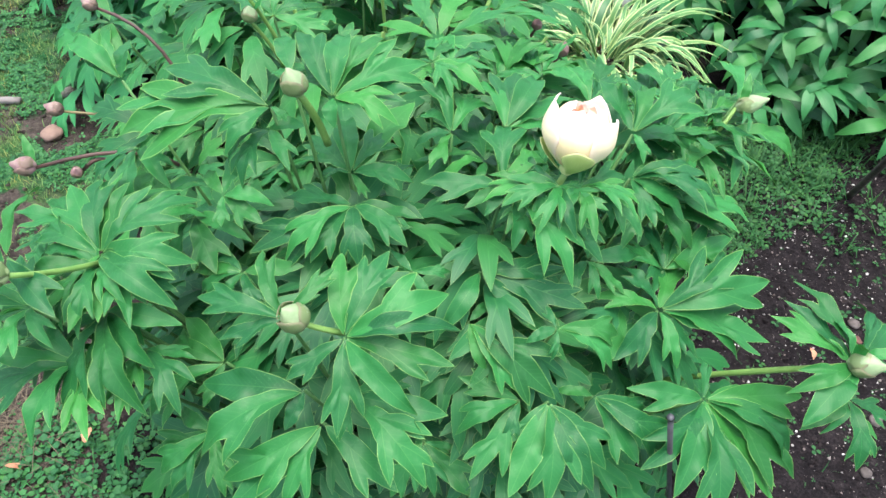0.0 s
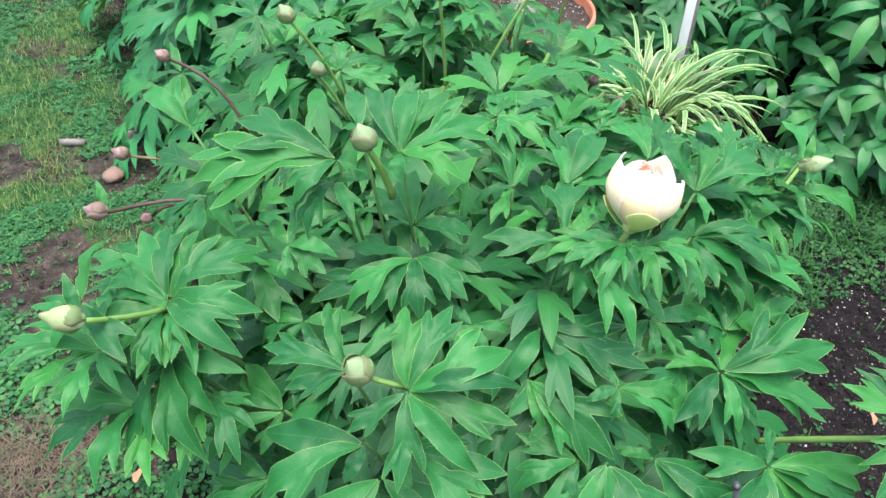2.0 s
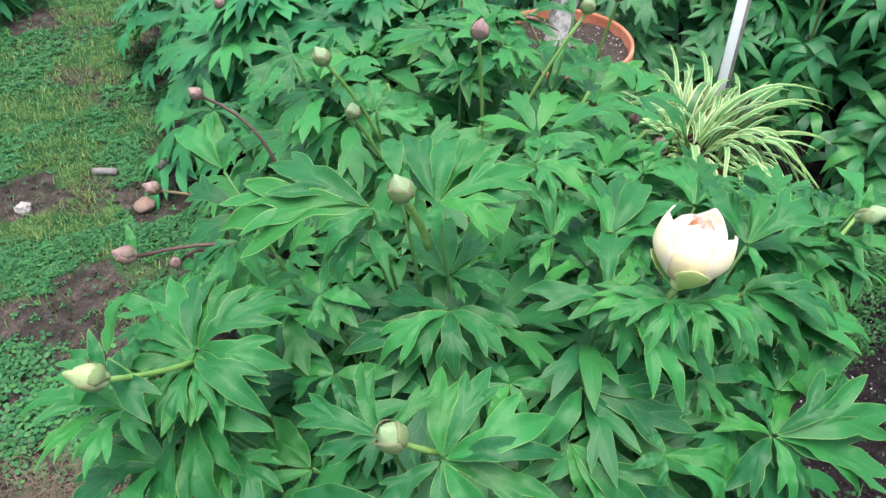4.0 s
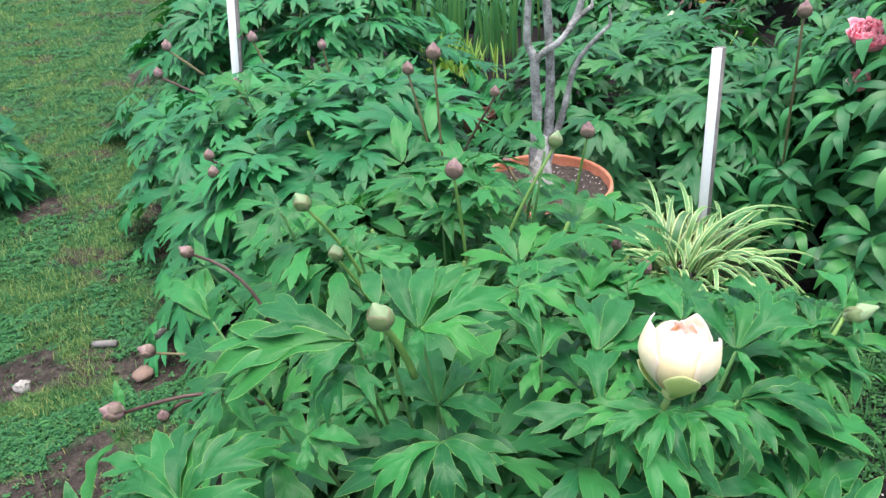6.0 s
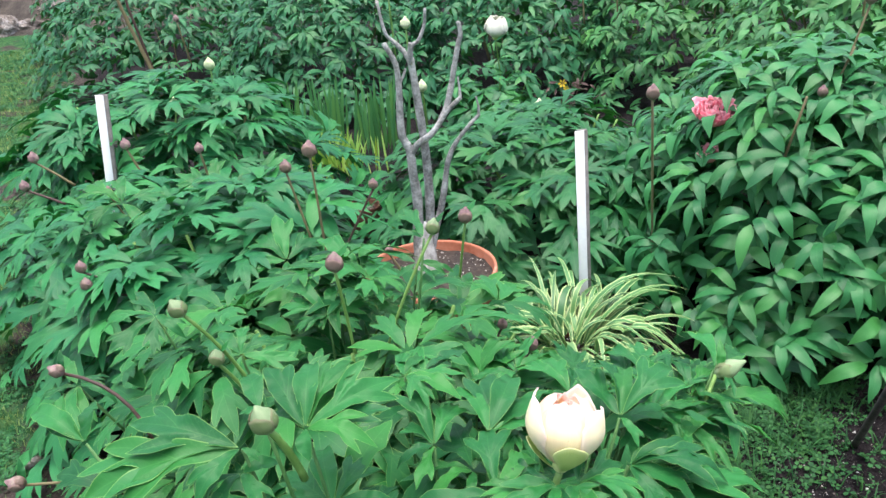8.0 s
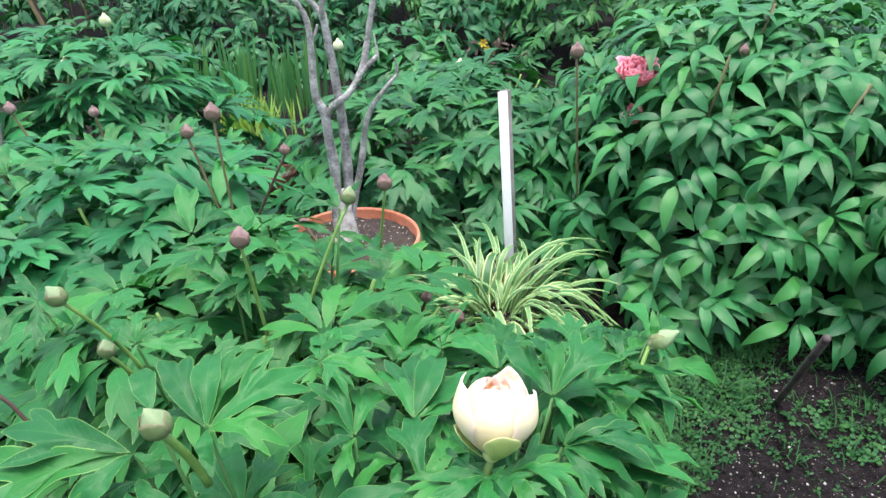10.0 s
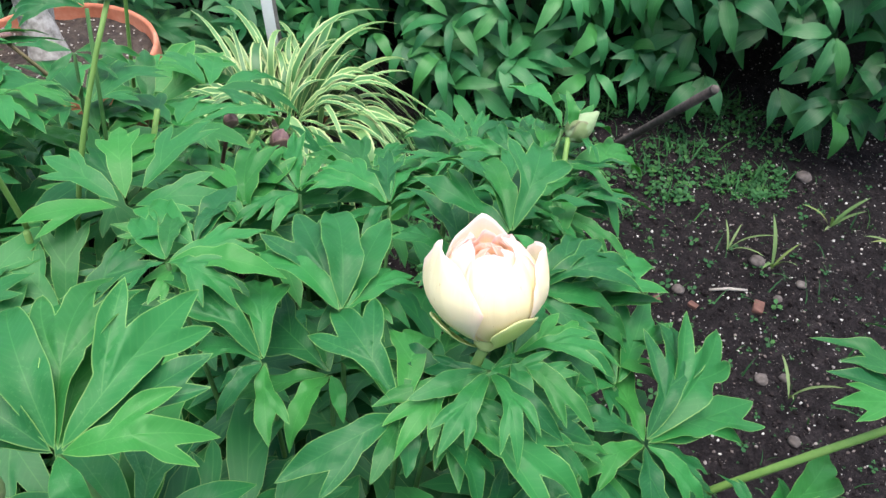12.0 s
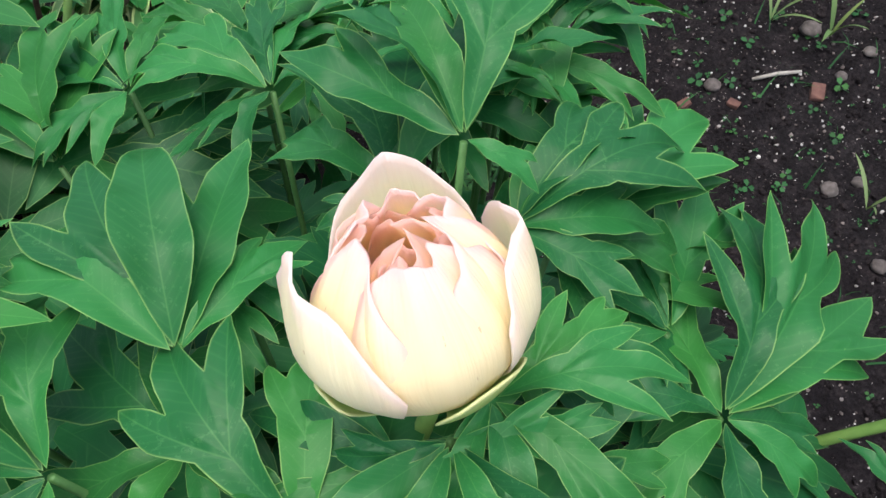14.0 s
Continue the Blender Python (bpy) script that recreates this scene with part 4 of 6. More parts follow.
spray((0.030, 0.902, 0.600), (-0.03, -0.33, 0.94), [(-0.071, -0.027, -0.025, 's', 1.1), (-0.020, -0.058, -0.033, 's', 1.1), (0.057, 0.010, -0.007, 's', 1), (-0.036, 0.041, 0.000, 's', 1), (0.027, -0.040, -0.026, 's', 1.1)])
spray((0.059, 0.731, 0.420), (0.00, -0.46, 0.89), [(-0.045, -0.067, -0.048, 'd', 1.1), (0.021, -0.064, -0.047, 't', 1.1), (0.078, -0.061, -0.045, 'd', 1), (0.050, 0.001, -0.013, 's', 1), (-0.040, -0.025, -0.026, 's', 1)])
spray((0.291, 0.960, 0.580), (0.24, -0.24, 0.94), [(0.059, -0.033, -0.036, 'd', 1.1), (0.017, -0.051, -0.030, 's', 1), (-0.053, -0.067, -0.016, 'd', 1.1), (-0.014, 0.053, 0.004, 's', 1), (0.087, 0.040, -0.025, 's', 1)])


def frond(hub, turn, size, plant=None, lift=0.0, slim=1.0):
    """One compound leaf: a long middle leaflet and three pairs beside it."""
    leaves = []
    for a, k, kind in ((0, 1.0, "t"), (34, 0.95, "d"), (-36, 0.93, "d"), (72, 0.82, "t"), (-74, 0.84, "s"), (116, 0.6, "s"), (-112, 0.62, "d")):
        b, q = radians(turn + a + rng.uniform(-7, 7)), size * k * rng.uniform(0.9, 1.1)
        leaves.append((math.cos(b) * q, math.sin(b) * q, q * (lift + rng.uniform(-0.22, 0.08)), kind, slim * rng.uniform(0.85, 1.05)))
    spray(hub, (0.25 * math.cos(radians(turn)), 0.25 * math.sin(radians(turn)), 0.95), leaves, plant)


for x, y, z, turn, size in [(0.47, 1.38, 0.55, 62, 0.12), (0.50, 1.29, 0.59, 22, 0.13), (0.41, 1.31, 0.60, 75, 0.13), (0.40, 1.22, 0.61, 8, 0.14), (0.46, 1.21, 0.58, -12, 0.12), (0.41, 1.14, 0.58, -20, 0.12),
                            (0.35, 1.40, 0.57, 84, 0.12), (0.32, 1.31, 0.61, 96, 0.12), (0.42, 1.05, 0.54, -28, 0.12), (0.24, 1.40, 0.60, 104, 0.12), (0.51, 1.33, 0.55, 40, 0.11)]:
    frond((x, y, z), turn, size)
for x, y, z, turn, size in [(0.51, 1.25, 0.62, 8, 0.12), (0.48, 1.19, 0.61, -32, 0.11), (0.52, 1.30, 0.59, 48, 0.11), (0.46, 1.33, 0.61, 82, 0.12), (0.43, 1.20, 0.64, 35, 0.12), (0.49, 1.26, 0.63, 120, 0.11)]:
    frond((x, y, z), turn, size, lift=0.12, slim=0.82)
for x, y, z, turn, size in [(-0.44, 0.76, 0.66, 196, 0.12), (-0.43, 0.82, 0.62, 172, 0.12), (-0.45, 0.88, 0.58, 150, 0.12), (-0.40, 0.74, 0.57, 222, 0.13), (-0.36, 0.96, 0.62, 118, 0.13), (-0.45, 0.95, 0.60, 138, 0.13), (-0.33, 0.78, 0.55, 240, 0.13), (-0.47, 0.80, 0.55, 200, 0.11), (-0.385, 0.845, 0.645, 236, 0.11), (-0.375, 0.850, 0.640, 302, 0.12)]:
    frond((x, y, z), turn, size)

for x, y, z, turn, size in [(0.234, 0.995, 0.696, 250, 0.095), (0.262, 0.998, 0.694, 318, 0.10), (0.212, 1.012, 0.682, 200, 0.095)]:
    frond((x, y, z), turn, size, lift=-0.03)

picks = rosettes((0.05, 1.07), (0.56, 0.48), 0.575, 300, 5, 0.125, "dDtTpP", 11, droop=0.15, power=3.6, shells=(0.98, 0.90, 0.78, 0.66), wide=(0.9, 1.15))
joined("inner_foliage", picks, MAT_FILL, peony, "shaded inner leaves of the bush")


# ---- blooms and buds ----
def petal_shape(az, half, height, radius, close, tip=0.22, roll=0.0, n=11, rows=12, seed=0, base=0.16, thick=0.0006, belly=0.46, ragged=0.03, ripple=0.03, reach=1.0, point=2.4):
    """A cupped petal round the z axis: verts, quads, UV (across, along)."""
    r = random.Random(seed)
    ph = [r.uniform(0, 6.28) for _ in range(4)]
    front, back, uv = [], [], []
    for j in range(rows + 1):
        for i in range(n + 1):
            s = 2 * i / n - 1
            v = j / rows
            end = 1 - tip * abs(s) ** point - ragged * (math.sin(4 * s + ph[0]) + 0.6 * math.sin(9 * s + ph[1])) * 0.5
            w = v * end * reach
            grow = base + (1 - base) * math.sin(min(1.0, w / belly) * math.pi / 2) ** 0.8
            rad = radius * (grow if w < belly else 1 + (close - 1) * ((w - belly) / (1 - belly)) ** 1.7)
            rad += radius * ripple * (math.sin(6 * s + ph[2]) + 0.5 * math.sin(13 * s + 5 * w + ph[3])) * w * w + roll * radius * max(0.0, w - 0.78) ** 2 * 12
            spread = 0.45 + 0.55 * math.sin(min(1.0, w / 0.6) * math.pi / 2)
            a = radians(az + half * s * spread)
            z = height * (w - roll * 2.0 * max(0.0, w - 0.86) ** 1.5)
            front.append((rad * math.cos(a), rad * math.sin(a), z))
            back.append(((rad - thick) * math.cos(a), (rad - thick) * math.sin(a), z))
            uv.append((i / n, v))
    k, faces, c = n + 1, [], len(front)
    for j in range(rows):
        for i in range(n):
            q = (j * k + i, j * k + i + 1, (j + 1) * k + i + 1, (j + 1) * k + i)
            faces += [q, tuple(c + t for t in q[::-1])]
    rim = [(i, i + 1) for i in range(n)] + [(rows * k + i + 1, rows * k + i) for i in range(n)] + [((j + 1) * k, j * k) for j in range(rows)] + [(j * k + n, (j + 1) * k + n) for j in range(rows)]
    faces += [(b, a, a + c, b + c) for a, b in rim]
    return np.array(front + back), np.array(faces), np.array(uv + uv)


def petal_material(name, low, mid, edge, through_light=0.3):
    m, nodes, links, b = material(name, 0.5, 0.3)
    uv = nodes.new("ShaderNodeUVMap")
    sep = nodes.new("ShaderNodeSeparateXYZ")
    links.new(uv.outputs[0], sep.inputs[0])
    tone = ramp(nodes, links, sep.outputs[1], [(0.0, low), (0.38, mid), (0.82, mid), (0.99, edge)])
    off = math_node(nodes, links, "ABSOLUTE", math_node(nodes, links, "SUBTRACT", sep.outputs[0], 0.5))
    blush = ramp(nodes, links, off, [(0.30, (0, 0, 0)), (0.5, (1, 1, 1))])
    tone = mix(nodes, links, math_node(nodes, links, "MULTIPLY", blush, 0.6), tone, edge)
    c = nodes.new("ShaderNodeMapping")
    links.new(uv.outputs[0], c.inputs[0])
    c.inputs["Scale"].default_value = (26, 1.6, 1)
    streak = nodes.new("ShaderNodeTexNoise")
    streak.inputs["Scale"].default_value, streak.inputs["Detail"].default_value = 1.5, 3
    links.new(c.outputs[0], streak.inputs["Vector"])
    tone = mix(nodes, links, math_node(nodes, links, "MULTIPLY", streak.outputs["Fac"], 0.25), tone, mix(nodes, links, 1.0, tone, (0.93, 0.84, 0.74), "MULTIPLY"))
    c2 = nodes.new("ShaderNodeMapping")
    links.new(uv.outputs[0], c2.inputs[0])
    c2.inputs["Scale"].default_value = (16, 5, 1)
    fleck = nodes.new("ShaderNodeTexNoise")
    fleck.inputs["Scale"].default_value, fleck.inputs["Detail"].default_value = 1.7, 2
    links.new(c2.outputs[0], fleck.inputs["Vector"])
    tone = mix(nodes, links, math_node(nodes, links, "MULTIPLY", math_node(nodes, links, "GREATER_THAN", fleck.outputs["Fac"], 0.755), 0.4), tone, (0.42, 0.25, 0.12))
    links.new(tone, b.inputs["Base Color"])
    bump(nodes, links, b, math_node(nodes, links, "ADD", streak.outputs["Fac"], math_node(nodes, links, "MULTIPLY", noise_tex(nodes, links, 90, 3), 0.6)), 0.5, 0.0025)
    glow = nodes.new("ShaderNodeBsdfTranslucent")
    links.new(tone, glow.inputs["Color"])
    blend = nodes.new("ShaderNodeMixShader")
    blend.inputs[0].default_value = through_light
    links.new(b.outputs[0], blend.inputs[1])
    links.new(glow.outputs[0], blend.inputs[2])
    links.new(blend.outputs[0], nodes["Material Output"].inputs[0])
    return m


MAT_PETAL = petal_material("cream_petal", (0.90, 0.88, 0.40), (0.98, 0.92, 0.68), (0.98, 0.77, 0.75), 0.56)
MAT_PETAL_OUT = petal_material("outer_petal", (0.82, 0.86, 0.46), (0.95, 0.92, 0.74), (0.97, 0.85, 0.82), 0.56)
MAT_PETAL_IN = petal_material("peach_petal", (1.0, 0.76, 0.46), (1.0, 0.87, 0.65), (1.0, 0.80, 0.76), 0.78)
MAT_PETAL_PINK = petal_material("pink_petal", (0.80, 0.20, 0.29), (0.90, 0.32, 0.42), (0.94, 0.50, 0.58))
MAT_PETAL_WHITE = petal_material("white_petal", (0.78, 0.80, 0.55), (0.86, 0.86, 0.76), (0.88, 0.88, 0.80))
MAT_SEPAL = petal_material("green_sepal", (0.30, 0.47, 0.12), (0.50, 0.63, 0.22), (0.70, 0.74, 0.38), 0.35)
MAT_BUD = plain_material("green_bud", [(0.15, 0.23, 0.11), (0.25, 0.32, 0.18)], 60, 0.5, 0.1)
MAT_BUD_PALE = plain_material("cream_green_bud", [(0.21, 0.28, 0.12), (0.30, 0.37, 0.18)], 60, 0.5, 0.1)
MAT_BUD_SEPAL = petal_material("bud_sepal", (0.12, 0.20, 0.07), (0.18, 0.26, 0.11), (0.25, 0.24, 0.15))
MAT_BUD_PINK = plain_material("pink_brown_bud", [(0.13, 0.075, 0.080), (0.24, 0.145, 0.150), (0.29, 0.24, 0.19)], 45, 0.5, 0.1)
MAT_BUD_TAN = petal_material("tan_bud_sepal", (0.13, 0.15, 0.07), (0.22, 0.16, 0.13), (0.28, 0.19, 0.165))
MAT_BUD_WHITE = plain_material("white_bud", [(0.42, 0.50, 0.26), (0.62, 0.66, 0.44)], 30, 0.5, 0.1)


def put_petal(name, mat, parent, m, label="", **k):
    v, f, u = petal_shape(**k)
    M = np.array(m)
    ob = new(name, mesh_of(name, v @ M[:3, :3].T + M[:3, 3], f, mat, u))
    ob.parent = parent
    return tagged(ob, label) if label else ob


def tilted(place, axis):
    """A pose whose z looks along axis."""
    z = Vector(axis).normalized()
    x = Vector((1, 0, 0)) - z * z.x
    x.normalize()
    m = Matrix((x, z.cross(x), z)).transposed().to_4x4()
    m.translation = Vector(place)
    return m


BLOOM = (0.243, 1.014, 0.7145)
bm = bmesh.new()
bmesh.ops.create_uvsphere(bm, u_segments=16, v_segments=10, radius=0.012)
fm = tilted(BLOOM, (0.22, 0.42, 1))
bmesh.ops.transform(bm, matrix=fm, verts=bm.verts)
bloom = part("flower", bm, MAT_SEPAL, peony, "half-open cream and peach double bloom")
R, H = 0.0500, 0.0900
for name, mat, az, half, tall, wide, close, tip, roll, seed, belly in [
        ("petal", MAT_PETAL_OUT, 62, 52, 1.15, 1.00, 0.80, 0.56, 0.0, 1, 0.46), ("petal", MAT_PETAL_OUT, 180, 54, 1.07, 1.08, 0.82, 0.54, 0.02, 2, 0.58),
        ("petal", MAT_PETAL_OUT, 330, 48, 0.98, 1.05, 0.84, 0.34, 0.02, 3, 0.60),
        ("petal", MAT_PETAL, 262, 56, 0.97, 0.98, 0.42, 0.12, 0.0, 4, 0.56), ("petal", MAT_PETAL, 308, 44, 1.02, 0.93, 0.46, 0.24, 0.0, 5, 0.54),
        ("petal", MAT_PETAL, 190, 46, 1.02, 0.92, 0.46, 0.28, 0.0, 6, 0.54), ("petal", MAT_PETAL, 120, 52, 1.02, 0.91, 0.62, 0.36, 0.0, 7, 0.52),
        ("petal", MAT_PETAL, 8, 48, 1.02, 0.91, 0.60, 0.30, 0.0, 8, 0.52), ("petal", MAT_PETAL, 56, 46, 1.02, 0.85, 0.58, 0.40, -0.10, 18, 0.50),
        ("petal", MAT_PETAL_IN, 220, 38, 0.93, 0.82, 0.34, 0.34, 0.0, 9, 0.50), ("petal", MAT_PETAL_IN, 280, 44, 0.96, 0.82, 0.34, 0.30, 0.0, 10, 0.50),
        ("petal", MAT_PETAL_IN, 150, 44, 0.97, 0.80, 0.46, 0.36, 0.0, 19, 0.50), ("petal", MAT_PETAL_IN, 88, 60, 0.97, 0.74, 0.50, 0.24, 0.0, 11, 0.50),
        ("petal", MAT_PETAL_IN, 340, 46, 0.96, 0.80, 0.44, 0.34, 0.0, 12, 0.50), ("petal", MAT_PETAL_IN, 30, 54, 0.95, 0.72, 0.46, 0.30, 0.0, 13, 0.50), ("petal", MAT_PETAL_IN, 122, 40, 0.90, 0.58, 0.46, 0.34, 0.0, 31, 0.50), ("petal", MAT_PETAL_IN, 2, 40, 0.88, 0.58, 0.42, 0.34, 0.0, 32, 0.50),
        ("petal", MAT_PETAL_IN, 184, 30, 0.95, 0.66, 0.34, 0.40, 0.0, 14, 0.50), ("petal", MAT_PETAL_IN, 240, 44, 0.88, 0.68, 0.30, 0.30, 0.0, 24, 0.50),
        ("petal", MAT_PETAL_IN, 310, 44, 0.88, 0.66, 0.36, 0.35, 0.0, 25, 0.50), ("petal", MAT_PETAL_IN, 204, 15, 0.84, 0.40, 0.50, 0.30, 0.0, 27, 0.50), ("petal", MAT_PETAL_IN, 70, 70, 0.84, 0.42, 0.60, 0.30, 0.0, 33, 0.50), ("petal", MAT_PETAL_IN, 150, 60, 0.86, 0.34, 0.66, 0.34, 0.0, 34, 0.50), ("petal", MAT_PETAL_IN, 250, 80, 0.78, 0.24, 0.55, 0.34, 0.0, 35, 0.50), ("petal", MAT_PETAL_IN, 20, 80, 0.80, 0.20, 0.60, 0.34, 0.0, 36, 0.50),
        ("sepal", MAT_SEPAL, 276, 46, 1.04, 1.07, 0.5, 0.42, 0.0, 15, 0.62), ("sepal", MAT_SEPAL, 166, 26, 0.90, 1.07, 0.5, 0.25, 0.0, 16, 0.62), ("sepal", MAT_SEPAL, 45, 44, 0.92, 1.03, 0.5, 0.3, 0.0, 17, 0.60)]:
    low = name == "sepal"
    lean = Matrix.Rotation(radians(5.5 * math.sin(37 * seed)), 4, "X") @ Matrix.Rotation(radians(5.5 * math.sin(53 * seed + 1)), 4, "Y")
    put_petal(name, mat, bloom, fm @ (Matrix.Translation((0, 0, -0.007)) if low else lean if seed > 6 else Matrix.Identity(4)), az=az, half=half, height=H * tall, radius=R * wide, close=close, tip=tip, roll=roll, seed=seed, belly=belly, n=18, rows=18, thick=0.0012, ragged=0.05, ripple=0.02 if low else 0.05 if mat is MAT_PETAL_OUT else 0.085, point=1.6 if seed == 1 else 2.0, reach=0.46 if low else 1.0)
stem(peony, (0.10, 1.05, 0.05), (BLOOM[0], BLOOM[1], BLOOM[2] - 0.008), 0.006, 0.005)


def bud(parent, place, way, radius, mat, sepal_mat, foot=None, stem_mat=None, thick=0.0035, rise=0.3, bracts=2, label="", long=1.15, leaf_mat=None, side=(0, 0, 0)):
    """A closed bud on its stem, with sepals and narrow bracts."""
    m = tilted(place, way)
    bm = bmesh.new()
    bmesh.ops.create_uvsphere(bm, u_segments=14, v_segments=10, radius=radius)
    for v in bm.verts:
        z = v.co.z / radius
        v.co.x *= 1 - 0.46 * max(0, z) ** 1.5
        v.co.y *= 1 - 0.46 * max(0, z) ** 1.5
        v.co.z *= long * (1.22 if z > 0.95 else 1.06 if z > 0.5 else 1.0)
        v.co *= 1 + 0.04 * math.sin(3 * math.atan2(v.co.y, v.co.x) + z)
    bmesh.ops.transform(bm, matrix=m, verts=bm.verts)
    b = part("bud", bm, mat, parent, label)
    low = m @ Matrix.Translation((0, 0, -radius * long * 0.98))
    for k in range(3):
        put_petal("sepal", sepal_mat, b, low, az=120 * k + 20, half=66, height=radius * (1.7 + 0.15 * k), radius=radius * (1.03 + 0.02 * k), close=0.80, tip=0.35, seed=k + 3, n=6, rows=6, thick=radius * 0.03)
    if foot is not None:
        end = Vector(place) - Vector(way).normalized() * radius * long * 0.95
        stem(parent, foot, end, thick * 1.15, thick, stem_mat, rise, side=side)
    for k in range(bracts):
        a = 2.1 * k + 0.7
        d = Vector(way).normalized() * 0.9 + Vector((math.cos(a), math.sin(a), 0.2)) * 0.8
        shape = FINE["s"][k % 3]
        M = np.array(leaf_pose(Vector(place) - Vector(way).normalized() * radius, d, Vector((0, 0, 1)), radius * 3.6, 0.9))
        o = new("bract", mesh_of("bract", shape[0] @ M[:3, :3].T + M[:3, 3], shape[1], leaf_mat or MAT_LEAF, shape[2]))
        o.parent = b
    return b


bud(peony, (-0.445, 0.735, 0.752), (-0.9, -0.15, 0.25), 0.0165, MAT_BUD_PALE, MAT_BUD_SEPAL, foot=(-0.385, 0.845, 0.650), rise=-0.2, bracts=2, long=1.4, label="plump yellow-green bud")
bud(peony, (-0.10, 0.735, 0.70), (-0.45, -0.2, 0.85), 0.0188, MAT_BUD, MAT_BUD_SEPAL, foot=(-0.045, 0.752, 0.650), rise=-0.3, bracts=0, long=1.02, label="round yellow-green bud")
bud(peony, (-0.13, 1.0, 0.845), (-0.25, -0.1, 1), 0.0172, MAT_BUD, MAT_BUD_SEPAL, foot=(-0.10, 1.03, 0.72), rise=0.4, bracts=0, thick=0.005, label="round green bud on a thick bent stem")
bud(peony, (0.575, 1.255, 0.665), (0.9, 0.05, 0.35), 0.0155, MAT_BUD, MAT_BUD_SEPAL, foot=(0.50, 1.20, 0.60), rise=-0.2, bracts=2, long=1.6, label="slender cream-green bud")
bud(peony, (0.612, 0.752, 0.642), (0.6, -0.4, 0.45), 0.0165, MAT_BUD, MAT_BUD_SEPAL, bracts=2, long=1.3, label="green bud at the end of a low shoot")
shoot = [(0.30, 1.00, 0.05), (0.355, 0.965, 0.17), (0.41, 0.925, 0.29), (0.455, 0.886, 0.385), (0.50, 0.848, 0.462), (0.545, 0.809, 0.536), (0.575, 0.783, 0.584), (0.602, 0.760, 0.627)]
part("stem", tube(shoot, [0.0052, 0.0051, 0.0050, 0.0048, 0.0046, 0.0044, 0.0042, 0.0040], 9), MAT_STEM, peony)

# ---- the peonies behind ----


def bush(place, radii, top, count, label, mat, kinds, seed, size=0.115, per=6, shapes=ROUGH, parts=0, stems=10, droop=0.3, stem_mat=None, low=0.05, power=2.2, shells=(1.0, 0.88, 0.74), wide=(0.9, 1.15), hole=None, spread=0.75):
    """A leafy peony; some of its outer leaves are parts of their own."""
    b = thing("peony_bush", (*place, 0), label, "peony", "peony bushes")
    picks = rosettes(place, radii, top, count, per, size, kinds, seed, shapes, droop=droop, low=low, power=power, shells=shells, wide=wide, hole=hole, spread=spread)
    r = random.Random(seed)
    if parts:
        order = sorted(range(len(picks)), key=lambda i: picks[i][1].translation.y - 0.8 * picks[i][1].translation.z)
        first = set(order[:parts])
        meshes = {}
        for i in first:
            s, m = picks[i]
            if id(s) not in meshes:
                meshes[id(s)] = mesh_of("leaf", s[0], s[1], mat, s[2])
            o = attach(new("leaf", meshes[id(s)]), b)
            o.matrix_basis = m
        picks = [p for i, p in enumerate(picks) if i not in first]
    joined("foliage", picks, mat, b, "dense leaves")
    for k in range(stems):
        a, q = r.uniform(0, 6.28), r.uniform(0.2, 0.7)
        x, y = place[0] + radii[0] * q * math.cos(a), place[1] + radii[1] * q * math.sin(a)
        stem(b, (place[0] + (x - place[0]) * 0.3, place[1] + (y - place[1]) * 0.3, 0.0), (x, y, top * (1 - q ** power) * 0.9 + 0.05), 0.006, 0.004, stem_mat)
    return b


def by_pot(x, y, z):
    """The clear space round the large pot and before it."""
    return (-0.12 < x < 0.44 and y > 1.80 and z > 0.42 - 0.4 * max(0.0, y - 1.95)) or (0.16 < x < 0.45 and 1.45 < y < 1.72 and z > 0.42)


